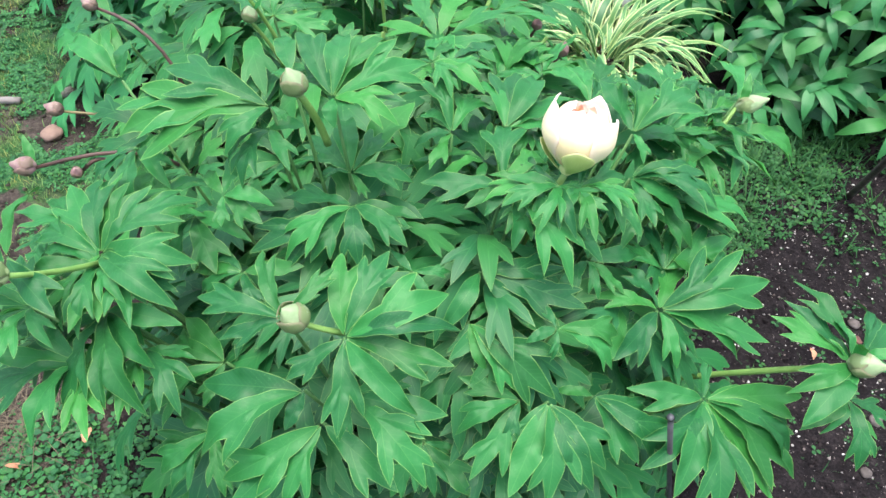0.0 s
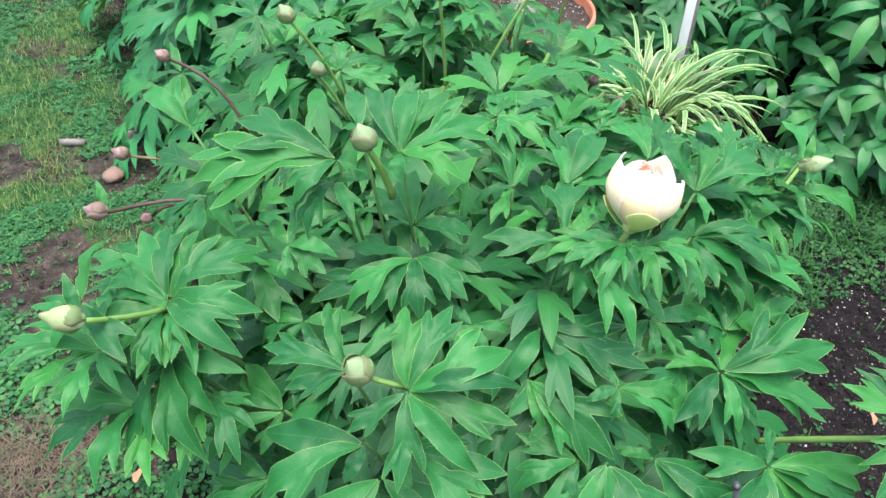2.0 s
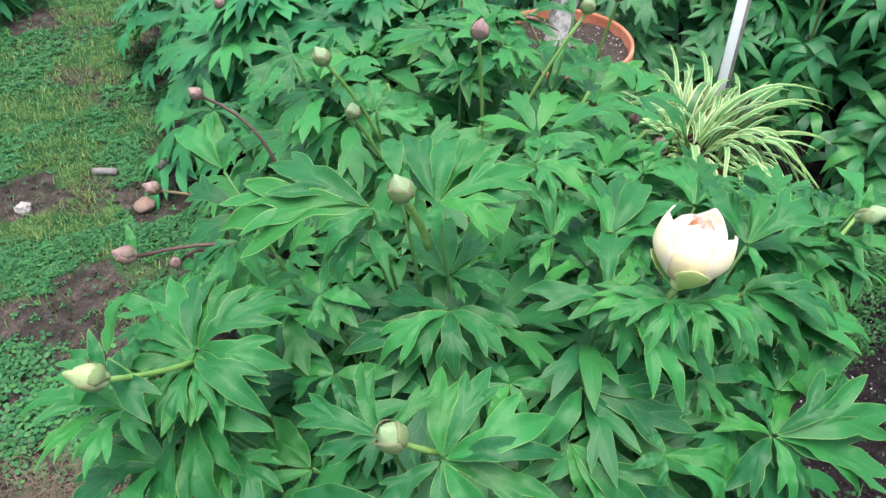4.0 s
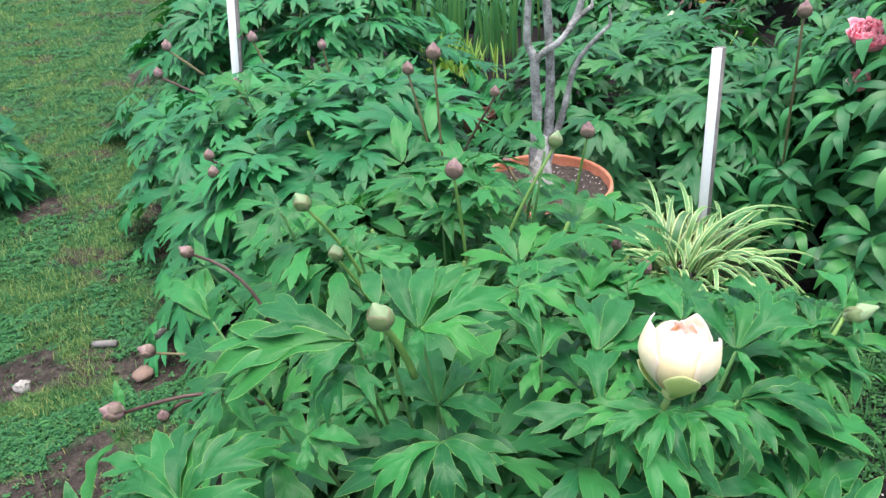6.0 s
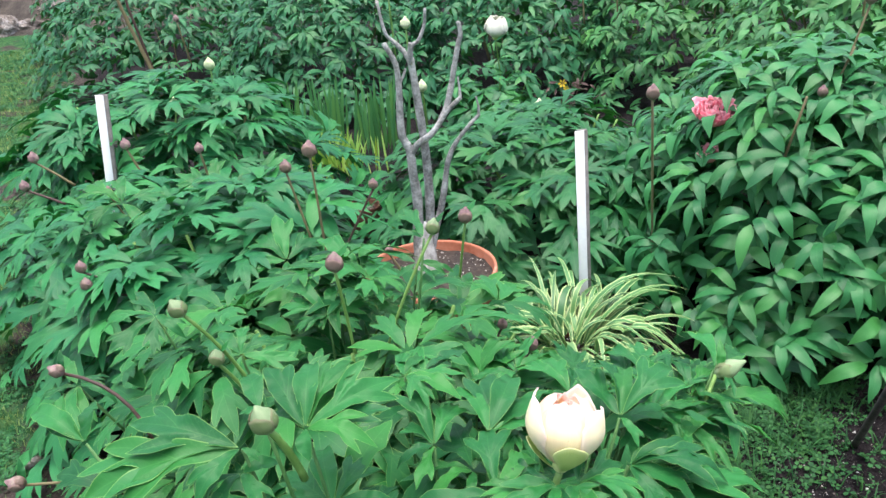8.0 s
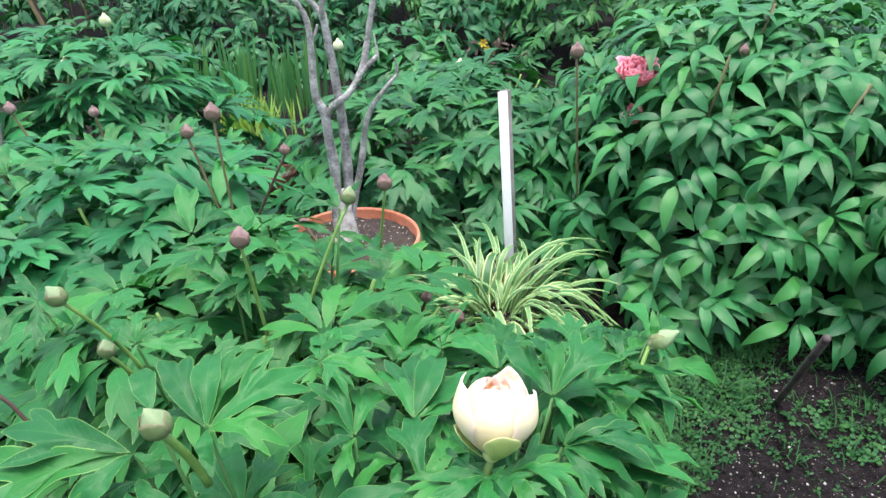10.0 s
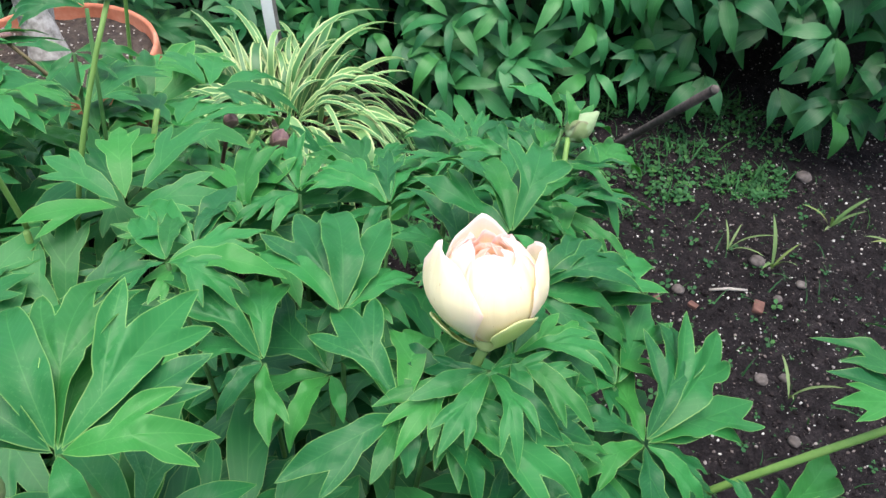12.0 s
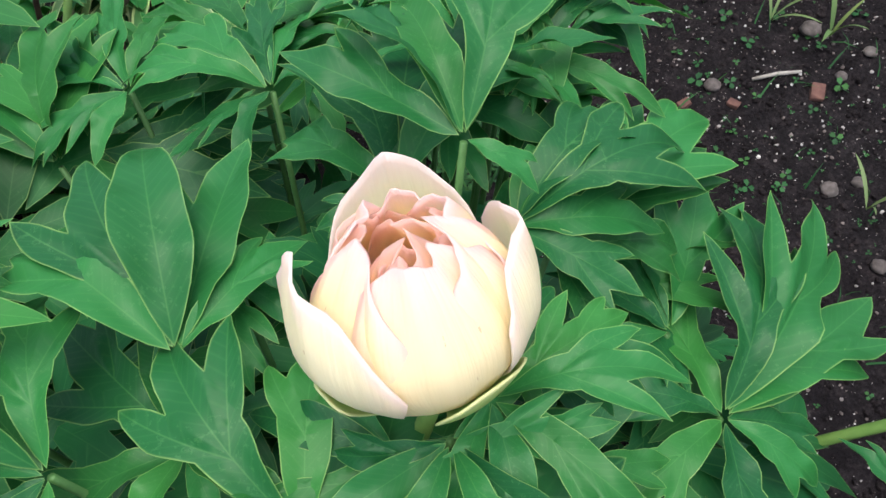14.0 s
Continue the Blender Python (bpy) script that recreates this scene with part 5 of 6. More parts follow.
second = bush((-0.12, 1.62), (0.68, 0.56), 0.68, 230, "green peony with pinkish-brown buds behind the blooming one", MAT_LEAF, "dDtTpPp", 21, size=0.125, parts=260, power=3.0, droop=0.08, hole=by_pot)
for place, way, rad, mat, foot, smat in [
        ((-0.292, 1.257, 0.876), (-0.35, -0.2, 0.9), 0.0138, MAT_BUD, (-0.22, 1.30, 0.70), MAT_STEM),
        ((-0.255, 1.27, 0.775), (0.1, -0.2, 1), 0.0125, MAT_BUD, (-0.22, 1.30, 0.66), MAT_STEM),
        ((-0.07, 1.441, 0.84), (0.1, -0.1, 1), 0.0160, MAT_BUD_PINK, (-0.06, 1.48, 0.60), MAT_STEM),
        ((0.11, 1.544, 0.846), (0.2, 0, 1), 0.0135, MAT_BUD, (-0.02, 1.50, 0.55), MAT_STEM),
        ((-0.59, 1.42, 0.688), (-0.7, -0.1, 0.6), 0.0120, MAT_BUD_PINK, (-0.43, 1.36, 0.56), MAT_STEM_RED),
        ((-0.575, 1.045, 0.632), (-0.9, -0.1, 0.25), 0.0150, MAT_BUD_PINK, (-0.36, 1.10, 0.60), MAT_STEM_RED),
        ((-0.50, 1.05, 0.620), (0.2, -0.3, 0.8), 0.009, MAT_BUD_PINK, (-0.46, 1.08, 0.60), MAT_STEM_RED),
        ((-0.78, 1.485, 0.392), (-0.7, -0.2, 0.5), 0.0160, MAT_BUD_PINK, (-0.55, 1.50, 0.36), MAT_STEM_TAN),
        ((0.246, 1.649, 0.556), (0.1, -0.2, 1), 0.0110, MAT_BUD_PINK, (0.20, 1.66, 0.40), MAT_STEM_RED),
        ((0.300, 1.60, 0.530), (0.2, -0.2, 1), 0.0150, MAT_BUD_PINK, (0.26, 1.60, 0.40), MAT_STEM_RED)]:
    bud(second, place, way, rad, mat, MAT_BUD_SEPAL if mat is MAT_BUD else MAT_BUD_TAN, foot, smat, 0.0030, 0.35, bracts=1, side=(0.02, 0, 0.055) if smat is MAT_STEM_RED else (0, 0, 0))

spray((0.092, 1.604, 0.800), (-0.00, -0.39, 0.92), [(-0.036, 0.095, 0.027, 's', 1), (-0.087, 0.021, -0.005, 'd', 0.9), (-0.030, 0.033, 0.001, 's', 0.8)], second)
spray((0.073, 1.697, 0.700), (0.00, -0.38, 0.92), [(-0.062, 0.045, 0.006, 's', 0.8), (0.078, -0.017, -0.020, 's', 0.8), (0.038, -0.042, -0.031, 's', 0.8), (-0.052, -0.026, -0.023, 's', 0.8)], second)
spray((0.162, 1.788, 0.520), (-0.01, -0.37, 0.93), [(0.169, 0.057, 0.011, 't', 1.1), (0.110, -0.031, -0.024, 'd', 1.1), (0.041, 0.122, 0.041, 's', 1.1), (-0.098, -0.039, -0.029, 'd', 1.1), (0.079, -0.104, -0.053, 's', 1)], second)
spray((-0.115, 1.576, 0.660), (0.03, -0.37, 0.93), [(-0.108, 0.042, 0.007, 't', 1), (-0.089, 0.108, 0.039, 'd', 1), (0.086, 0.036, -0.002, 'd', 1.1), (0.008, 0.092, 0.024, 's', 1), (0.068, -0.026, -0.025, 'd', 1), (-0.071, -0.016, -0.017, 'd', 1)], second)
spray((-0.422, 1.500, 0.740), (0.08, -0.37, 0.93), [(-0.104, -0.026, -0.015, 'd', 1), (-0.077, -0.073, -0.035, 'd', 1), (-0.054, 0.068, 0.019, 's', 1), (0.058, -0.039, -0.033, 'd', 1), (0.006, -0.075, -0.043, 'd', 1)], second)
spray((-0.233, 1.328, 0.740), (0.06, -0.36, 0.93), [(-0.049, 0.061, 0.014, 's', 1), (0.000, 0.071, 0.015, 's', 1), (0.053, 0.045, 0.001, 'd', 1), (0.095, -0.002, -0.020, 'd', 1), (-0.059, -0.007, -0.012, 'd', 1), (-0.007, -0.042, -0.029, 's', 1)], second)
spray((-0.573, 1.441, 0.640), (0.10, -0.35, 0.93), [(-0.070, -0.027, -0.016, 'd', 1), (-0.056, 0.081, 0.023, 's', 1), (0.047, 0.031, -0.006, 's', 1), (-0.001, -0.115, -0.056, 'd', 1), (0.034, -0.087, -0.049, 'd', 1), (0.076, -0.024, -0.030, 's', 1)], second)
spray((-0.051, 1.760, 0.660), (0.02, -0.38, 0.92), [(-0.107, 0.109, 0.047, 'd', 1), (-0.132, 0.026, 0.000, 'd', 1), (-0.053, -0.051, -0.033, 's', 1), (0.060, -0.061, -0.039, 'd', 1), (0.013, 0.096, 0.026, 's', 1)], second)
spray((-0.256, 1.987, 0.600), (0.04, -0.38, 0.92), [(-0.098, 0.094, 0.032, 't', 1.1), (-0.132, -0.014, -0.013, 'd', 1.1), (-0.034, 0.126, 0.079, 'd', 1.1), (0.083, 0.085, 0.019, 't', 1.1), (0.005, -0.125, -0.065, 'd', 1)], second)
spray((-0.656, 2.173, 0.550), (0.08, -0.38, 0.92), [(-0.154, 0.037, 0.015, 't', 1.1), (-0.111, -0.082, -0.037, 'd', 1.1), (-0.036, 0.114, 0.060, 'd', 1.1), (0.094, 0.097, 0.019, 't', 1.1), (0.146, -0.047, -0.045, 'd', 1.1)], second)
spray((-0.838, 2.531, 0.600), (0.09, -0.39, 0.92), [(-0.155, 0.049, 0.036, 't', 1.1), (-0.109, -0.079, -0.036, 'd', 1.1), (-0.021, 0.113, 0.060, 'd', 1.1), (0.135, 0.041, -0.009, 't', 1.1), (0.102, -0.090, -0.071, 'd', 1.1)], second)
spray((-0.534, 2.507, 0.620), (0.06, -0.39, 0.92), [(-0.137, 0.073, 0.045, 't', 1.1), (-0.081, -0.075, -0.040, 'd', 1.1), (-0.011, 0.119, 0.076, 'd', 1.1), (0.137, 0.061, 0.004, 't', 1.1), (0.113, -0.096, -0.069, 'd', 1.1)], second)
spray((0.164, 1.948, 0.450), (-0.02, -0.37, 0.93), [(0.200, 0.045, 0.009, 't', 1.1), (0.111, -0.047, -0.030, 'd', 1.1), (0.087, 0.083, 0.021, 's', 1.3), (-0.061, -0.051, -0.034, 'd', 1.1), (0.014, 0.131, 0.054, 's', 1)], second)

for x, y, z, turn, size in [(-0.05, 1.74, 0.60, -80, 0.14), (0.06, 1.79, 0.52, -58, 0.13), (-0.18, 1.86, 0.60, -104, 0.15), (0.21, 1.72, 0.48, -36, 0.12), (-0.10, 1.66, 0.64, -120, 0.13), (0.00, 1.92, 0.46, -70, 0.14)]:
    frond((x, y, z), turn, size, second)

third = bush((-0.45, 2.25), (0.62, 0.50), 0.66, 190, "dark green peony with small brown-pink buds on tan stems", MAT_BLUISH, "dDtTpPp", 31, size=0.155, parts=170, power=3.0, droop=0.08, hole=by_pot)
for place, foot, rad, mat, smat in [
        ((-0.24, 2.10, 0.81), (-0.20, 2.12, 0.55), 0.015, MAT_BUD_PINK, MAT_STEM_TAN), ((-0.16, 2.00, 0.88), (-0.16, 2.04, 0.46), 0.0175, MAT_BUD_PINK, MAT_STEM_TAN),
        ((0.195, 1.865, 0.728), (0.16, 1.90, 0.45), 0.0165, MAT_BUD_PINK, MAT_STEM), ((-0.02, 2.05, 0.76), (-0.15, 2.10, 0.50), 0.012, MAT_BUD_PINK, MAT_STEM_RED),
        ((-0.77, 2.00, 0.58), (-0.66, 2.05, 0.50), 0.0145, MAT_BUD_PINK, MAT_STEM_RED), ((-0.78, 2.02, 0.62), (-0.68, 2.06, 0.52), 0.014, MAT_BUD_PINK, MAT_STEM_RED),
        ((-0.90, 2.60, 0.62), (-0.86, 2.62, 0.48), 0.014, MAT_BUD_PINK, MAT_STEM_TAN), ((0.01, 1.86, 0.66), (0.10, 1.80, 0.50), 0.010, MAT_BUD_PINK, MAT_STEM_TAN)]:
    bud(third, place, (0.05, -0.1, 1), rad, mat, MAT_BUD_TAN, foot, smat, 0.003, 0.1, bracts=1, leaf_mat=MAT_BLUISH)

side_bush = bush((-0.93, 2.74), (0.50, 0.42), 0.56, 150, "leafy peony with small buds at the lawn's edge", MAT_BLUISH, "dDtTpPp", 45, size=0.13, parts=90, power=3.0, droop=0.1)
fourth = bush((-1.02, 3.70), (0.92, 0.62), 0.74, 250, "leafy peony with pale buds behind a white stake", MAT_BLUISH, "FtTpPP", 41, size=0.16, parts=80, power=3.0, droop=0.05)
for place, foot, rad, mat, smat in [
        ((-1.30, 3.0, 0.64), (-1.18, 3.0, 0.52), 0.018, MAT_BUD_PINK, MAT_STEM_TAN), ((-1.26, 2.8, 0.60), (-1.14, 2.8, 0.52), 0.016, MAT_BUD_PINK, MAT_STEM_RED),
        ((-0.67, 2.9, 0.65), (-0.66, 2.92, 0.50), 0.016, MAT_BUD_PINK, MAT_STEM_TAN), ((-0.87, 3.4, 0.70), (-0.90, 3.4, 0.55), 0.022, MAT_BUD_WHITE, MAT_STEM),
        ((-0.82, 3.9, 0.76), (-0.82, 3.9, 0.50), 0.024, MAT_BUD_WHITE, MAT_STEM), ((-0.62, 3.6, 0.62), (-0.70, 3.55, 0.40), 0.018, MAT_BUD_WHITE, MAT_STEM_TAN),
        ((-0.96, 3.0, 0.66), (-0.92, 3.0, 0.52), 0.018, MAT_BUD_PINK, MAT_STEM_TAN)]:
    bud(fourth, place, (0.0, -0.1, 1), rad, mat, mat, foot, smat, 0.004, 0.1, bracts=0)

cut = bush((0.62, 3.25), (0.80, 0.80), 0.55, 270, "peony with finely cut fern-like leaves behind the stake", MAT_FERN, "FtTp", 51, size=0.155, parts=140, droop=0.02, power=3.0)
broad = bush((1.58, 2.72), (0.86, 0.86), 0.82, 980, "large garden peony with broad drooping leaves and pink blooms", MAT_BROAD, "BBb", 61, size=0.122, per=5, parts=290, spread=1.3, droop=0.20, wide=(0.86, 1.16), stems=0, stem_mat=MAT_STEM_TAN, power=3.4, low=0.08)
for place, foot, rad, mat in [((0.79, 2.35, 0.85), (0.90, 2.60, 0.10), 0.019, MAT_BUD_PINK), ((1.55, 2.6, 1.02), (1.42, 2.75, 0.1), 0.017, MAT_BUD_PINK),
                              ((1.95, 3.0, 1.0), (1.75, 2.95, 0.1), 0.018, MAT_BUD_PINK), ((1.35, 2.45, 0.78), (1.30, 2.7, 0.1), 0.015, MAT_BUD_PINK), ((1.80, 2.40, 0.85), (1.62, 2.7, 0.1), 0.016, MAT_BUD_PINK)]:
    bud(broad, place, (0.0, -0.1, 1), rad, mat, MAT_BUD_TAN, foot, MAT_STEM_TAN, 0.0036, 0.05, bracts=1, leaf_mat=MAT_BROAD)

# stands in shade; its leaf colour is darkened for that
side_broad = bush((2.12, 1.98), (0.76, 0.76), 0.70, 520, "garden peony with broad glossy drooping leaves beside the soil", MAT_BROAD_SHADED, "bBb", 63, size=0.118, per=5, parts=120, spread=1.1, droop=0.55, wide=(0.9, 1.15), stems=8, stem_mat=MAT_STEM_TAN, power=3.4, low=0.16)
for a, b in [((1.188, 2.3, 0.528), (1.22, 2.3, 0.812)), ((1.374, 2.1, 0.428), (1.524, 2.1, 0.757)), ((1.32, 2.5, 0.574), (1.459, 2.5, 0.896))]:
    stem(broad, (a[0], a[1] + 0.25, 0.02), b, 0.006, 0.0035, MAT_STEM_TAN, 0.05)


def open_bloom(parent, place, radius, mat, count, seed, label, lean=(0.1, -0.3, 1), foot=None, globe=False):
    m = tilted(place, lean)
    bm = bmesh.new()
    bmesh.ops.create_uvsphere(bm, u_segments=10, v_segments=8, radius=radius * 0.25)
    bmesh.ops.transform(bm, matrix=m, verts=bm.verts)
    b = part("flower", bm, MAT_SEPAL, parent, label)
    r = random.Random(seed)
    for k in range(count):
        t = k / count
        put_petal("petal", mat, b, m, az=137.5 * k, half=58 if globe else 46 - 12 * t, height=radius * (1.6 if globe else (1.0 + 0.35 * t) * r.uniform(0.8, 1.12)), radius=radius * (1.0 - (0.35 if globe else 0.75) * t), close=0.6 if globe else r.uniform(0.9, 1.3) - 0.3 * t, tip=0.22, seed=seed + k, n=10, rows=8, ragged=0.08 if globe else 0.10, ripple=0.06 if globe else 0.13)
    if foot:
        stem(parent, foot, place, 0.005, 0.004, MAT_STEM, 0.1)
    return b


open_bloom(broad, (1.07, 2.58, 0.68), 0.056, MAT_PETAL_PINK, 38, 5, "open coral-pink bloom", (-0.2, -0.5, 1), (1.2, 2.8, 0.3))
open_bloom(broad, (1.04, 2.53, 0.575), 0.034, MAT_PETAL_PINK, 16, 15, "small coral-pink bloom among the leaves", (-0.2, -0.6, 0.6))

# ---- the far row ----
far_rows = []
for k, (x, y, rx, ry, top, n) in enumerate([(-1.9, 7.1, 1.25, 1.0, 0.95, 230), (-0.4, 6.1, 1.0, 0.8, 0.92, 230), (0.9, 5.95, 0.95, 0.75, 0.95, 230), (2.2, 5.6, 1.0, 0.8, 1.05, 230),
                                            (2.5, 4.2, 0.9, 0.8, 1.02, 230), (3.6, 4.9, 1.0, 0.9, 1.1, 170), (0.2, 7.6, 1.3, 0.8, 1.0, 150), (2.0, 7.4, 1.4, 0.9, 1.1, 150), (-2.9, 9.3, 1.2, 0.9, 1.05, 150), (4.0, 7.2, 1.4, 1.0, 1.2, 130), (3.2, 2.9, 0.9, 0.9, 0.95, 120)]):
    # left and middle plants take the leaf with painted shade, the rest the lit one
    far_rows.append(bush((x, y), (rx, ry), top, int(n * 2.9), "tall leafy peony in the back row", MAT_FAR_SHADED if k in (0, 1, 2, 6, 8) else MAT_FAR_LIT, "bBsdD", 71 + k, size=0.110, per=4, shapes=SPARSE, spread=1.3, droop=0.4, power=3.5, stems=4, stem_mat=MAT_STEM_TAN, shells=(1.0, 0.92)))
for x, y, z, i in [(1.25, 5.2, 0.92, 2), (1.5, 5.3, 0.86, 2), (1.95, 5.0, 0.95, 3), (2.15, 5.0, 0.88, 3), (2.5, 3.7, 1.02, 4), (2.75, 3.8, 0.98, 4), (2.2, 3.7, 0.92, 4), (-1.56, 6.2, 0.70, 0), (3.0, 4.3, 1.05, 5)]:
    bud(far_rows[i], (x, y, z), (0, 0, 1), 0.022, MAT_BUD_PINK, MAT_BUD_PINK, (x + 0.03, y + 0.05, z - 0.35), MAT_STEM_TAN, 0.005, 0.05, bracts=0)
for x, y, z, r_, m_, i in [(0.63, 4.7, 0.67, 0.055, MAT_PETAL_WHITE, 2)]:
    open_bloom(far_rows[i], (x, y, z - 0.04), r_ * 1.3, m_, 11, 25, "half-open white bloom on a tall stem", (0.1, -0.2, 1), (0.68, 4.8, 0.2), True)
for x, y, z, i, m_ in [(0.12, 4.7, 0.75, 1, MAT_BUD_WHITE), (0.18, 4.5, 0.43, 1, MAT_BUD_WHITE), (0.79, 4.2, 0.34, 2, MAT_BUD_WHITE), (0.03, 5.5, 0.85, 1, MAT_PETAL_PINK)]:
    bud(far_rows[i], (x, y, z), (0, 0, 1), 0.028, m_, m_, (x + 0.02, y + 0.1, 0.05), MAT_STEM, 0.006, 0.05, bracts=1, leaf_mat=MAT_FAR_SHADED)
white_leaves = bush((0.62, 4.72), (0.46, 0.32), 0.50, 64, "young peony under the white bloom", MAT_BROAD, "bB", 95, size=0.13, per=6, shapes=SPARSE, droop=0.5, stems=2)
for x, y, rx, ry, top, n, s in [(-2.58, 2.85, 0.60, 0.55, 0.5, 110, 97), (-5.6, 8.2, 0.9, 0.8, 0.7, 110, 98)]:
    bush((x, y), (rx, ry), top, n, "low dark peony on the far side of the lawn", MAT_BLUISH, "sdDtT", s, size=0.14, shapes=SPARSE, stems=3)


stalks = thing("dry_stalks", (-1.71, 6.0, 0), "two bent brown bare stalks before the back row", "stalk")
part("stalk", tube([(-1.71, 6.0, -0.02), (-1.75, 6.0, 0.35), (-1.84, 6.0, 0.70), (-1.91, 6.0, 1.02), (-1.93, 6.0, 1.34)], [0.016, 0.015, 0.013, 0.011, 0.008], 8), MAT_STEM_TAN, stalks)
part("stalk", tube([(-1.70, 6.03, -0.02), (-1.77, 6.03, 0.45), (-1.83, 6.03, 0.82), (-1.85, 6.03, 1.16)], [0.012, 0.011, 0.009, 0.006], 8), MAT_STEM_RED, stalks)


# ---- variegated lily-turf ----
def strap(seed, reach, rise, n=9, wide=0.007, fall=0.0):
    """A strap leaf that arches over: verts, quads, UV x across."""
    r = random.Random(seed)
    v, uv, f = [], [], []
    side = r.uniform(-0.10, 0.10)
    for i in range(n + 1):
        t = i / n
        x, z, y = reach * t ** 1.1, rise * (2.5 * t - (2.1 + fall) * t * t), side * t * t
        w = wide * min(1.0, t * 5 + 0.45) * (1 - t ** 3) + 0.0003
        v += [(x, y - w, z), (x, y, z - w * 0.35), (x, y + w, z)]
        uv += [(0, t), (0.5, t), (1, t)]
    for i in range(n):
        b = 3 * i
        f += [(b, b + 1, b + 4, b + 3), (b + 1, b + 2, b + 5, b + 4)]
    return np.array(v), np.array(f), np.array(uv)


MAT_STRAP, nodes, links, bsdf = material("variegated_strap_leaf", 0.42, 0.4)
uv = nodes.new("ShaderNodeUVMap")
sep = nodes.new("ShaderNodeSeparateXYZ")
links.new(uv.outputs[0], sep.inputs[0])
off = math_node(nodes, links, "ABSOLUTE", math_node(nodes, links, "SUBTRACT", sep.outputs[0], 0.5))
green = ramp(nodes, links, own_random(nodes, links), [(0.0, (0.025, 0.10, 0.03)), (0.7, (0.06, 0.18, 0.05)), (1.0, (0.12, 0.23, 0.08))])
pale = ramp(nodes, links, off, [(0.33, (0, 0, 0)), (0.38, (1, 1, 1))])
links.new(mix(nodes, links, pale, green, (0.32, 0.42, 0.17)), bsdf.inputs["Base Color"])
turf_tuft = thing("lily_turf", (0.50, 2.08, 0.19), "clump of variegated lily-turf with cream-edged arching leaves", "lily-turf")
straps = [mesh_of("blade", *strap(i, 0.19 + 0.028 * (i % 7), 0.11 + 0.020 * (i % 5), wide=0.0074 + 0.0020 * (i % 4), fall=0.40 * (i % 6))[:2], MAT_STRAP, strap(i, 0.16, 0.22)[2]) for i in range(14)]
r = random.Random(3)
for k in range(190):
    a = r.uniform(0, 2 * math.pi)
    o = attach(new("blade", straps[k % 14]), turf_tuft)
    q = 0.12 * math.sqrt(r.random())
    o.matrix_basis = pose(0.50 + q * math.cos(a + r.uniform(-1, 1)), 2.08 + q * math.sin(a), 0.19, 0, r.uniform(-24, 22), math.degrees(a)) @ Matrix.Scale(r.uniform(0.6, 1.12), 4)

# ---- terracotta pot with a pruned shrub ----
MAT_TERRA = plain_material("terracotta", [(0.30, 0.095, 0.05), (0.40, 0.14, 0.08), (0.46, 0.21, 0.14)], 10, 0.75, 0.25)
MAT_POTSOIL = plain_material("potting_soil", [(0.012, 0.009, 0.008), (0.04, 0.03, 0.025), (0.07, 0.055, 0.045)], 60, 0.9, 0.9, 0.01)
MAT_BARK, nodes, links, bsdf = material("grey_bark", 0.85, 0.2)
n1, n2 = noise_tex(nodes, links, 30, 5), noise_tex(nodes, links, 140, 4)
links.new(ramp(nodes, links, math_node(nodes, links, "ADD", math_node(nodes, links, "MULTIPLY", n1, 0.6), math_node(nodes, links, "MULTIPLY", n2, 0.4)),
               [(0.36, (0.11, 0.108, 0.104)), (0.52, (0.285, 0.28, 0.275)), (0.68, (0.49, 0.485, 0.48))]), bsdf.inputs["Base Color"])
bump(nodes, links, bsdf, math_node(nodes, links, "ADD", n1, n2), 0.7, 0.006)
MAT_PALE_BARK = plain_material("peeling_pale_bark", [(0.18, 0.17, 0.16), (0.36, 0.345, 0.33), (0.52, 0.51, 0.50)], 45, 0.8, 0.5)


# darker, browner clay than the other pots, for the small one
MAT_DARK_TERRA = plain_material("dark_terracotta", [(0.10, 0.04, 0.03), (0.16, 0.07, 0.05), (0.20, 0.12, 0.09)], 12, 0.9, 0.3)


def pot(x, y, radius, height, label, clay=MAT_TERRA):
    p = thing("flower_pot", (x, y, 0), label, "flower pot")
    k = radius
    bm = lathe([(0.02, 0.0), (k * 0.66, 0.0), (k * 0.70, 0.01), (k * 0.88, height - 0.065), (k * 0.975, height - 0.062), (k, height - 0.05), (k, height - 0.008), (k * 0.99, height), (k * 0.955, height), (k * 0.945, height - 0.006), (k * 0.93, height - 0.09), (k * 0.8, height - 0.10)])
    bmesh.ops.translate(bm, vec=(x, y, 0.0), verts=bm.verts)
    part("body", bm, clay, p, "terracotta")
    bm = bmesh.new()
    bmesh.ops.create_circle(bm, cap_ends=False, segments=40, radius=k * 0.935)
    bmesh.ops.contextual_create(bm, geom=bm.edges[:])
    bmesh.ops.triangulate(bm, faces=bm.faces[:])
    bmesh.ops.subdivide_edges(bm, edges=bm.edges[:], cuts=3, use_grid_fill=True)
    for v in bm.verts:
        v.co += Vector((x, y, height - 0.032 + 0.012 * noise.noise(v.co * 25)))
    part("potting_soil", bm, MAT_POTSOIL, p, "dark potting mix")
    picks, rr = [], random.Random(int(radius * 1000))
    for i in range(190):
        a, q = rr.uniform(0, 6.28), k * 0.86 * math.sqrt(rr.random())
        picks.append((GRIT[i % 4], pose(x + q * math.cos(a), y + q * math.sin(a), height - 0.028 + rr.uniform(0, 0.006), 0, 0, rr.uniform(0, 360)) @ Matrix.Scale(rr.uniform(0.001, 0.003), 4)))
    joined("perlite", picks, MAT_PERLITE, p, "white perlite crumbs")
    return p


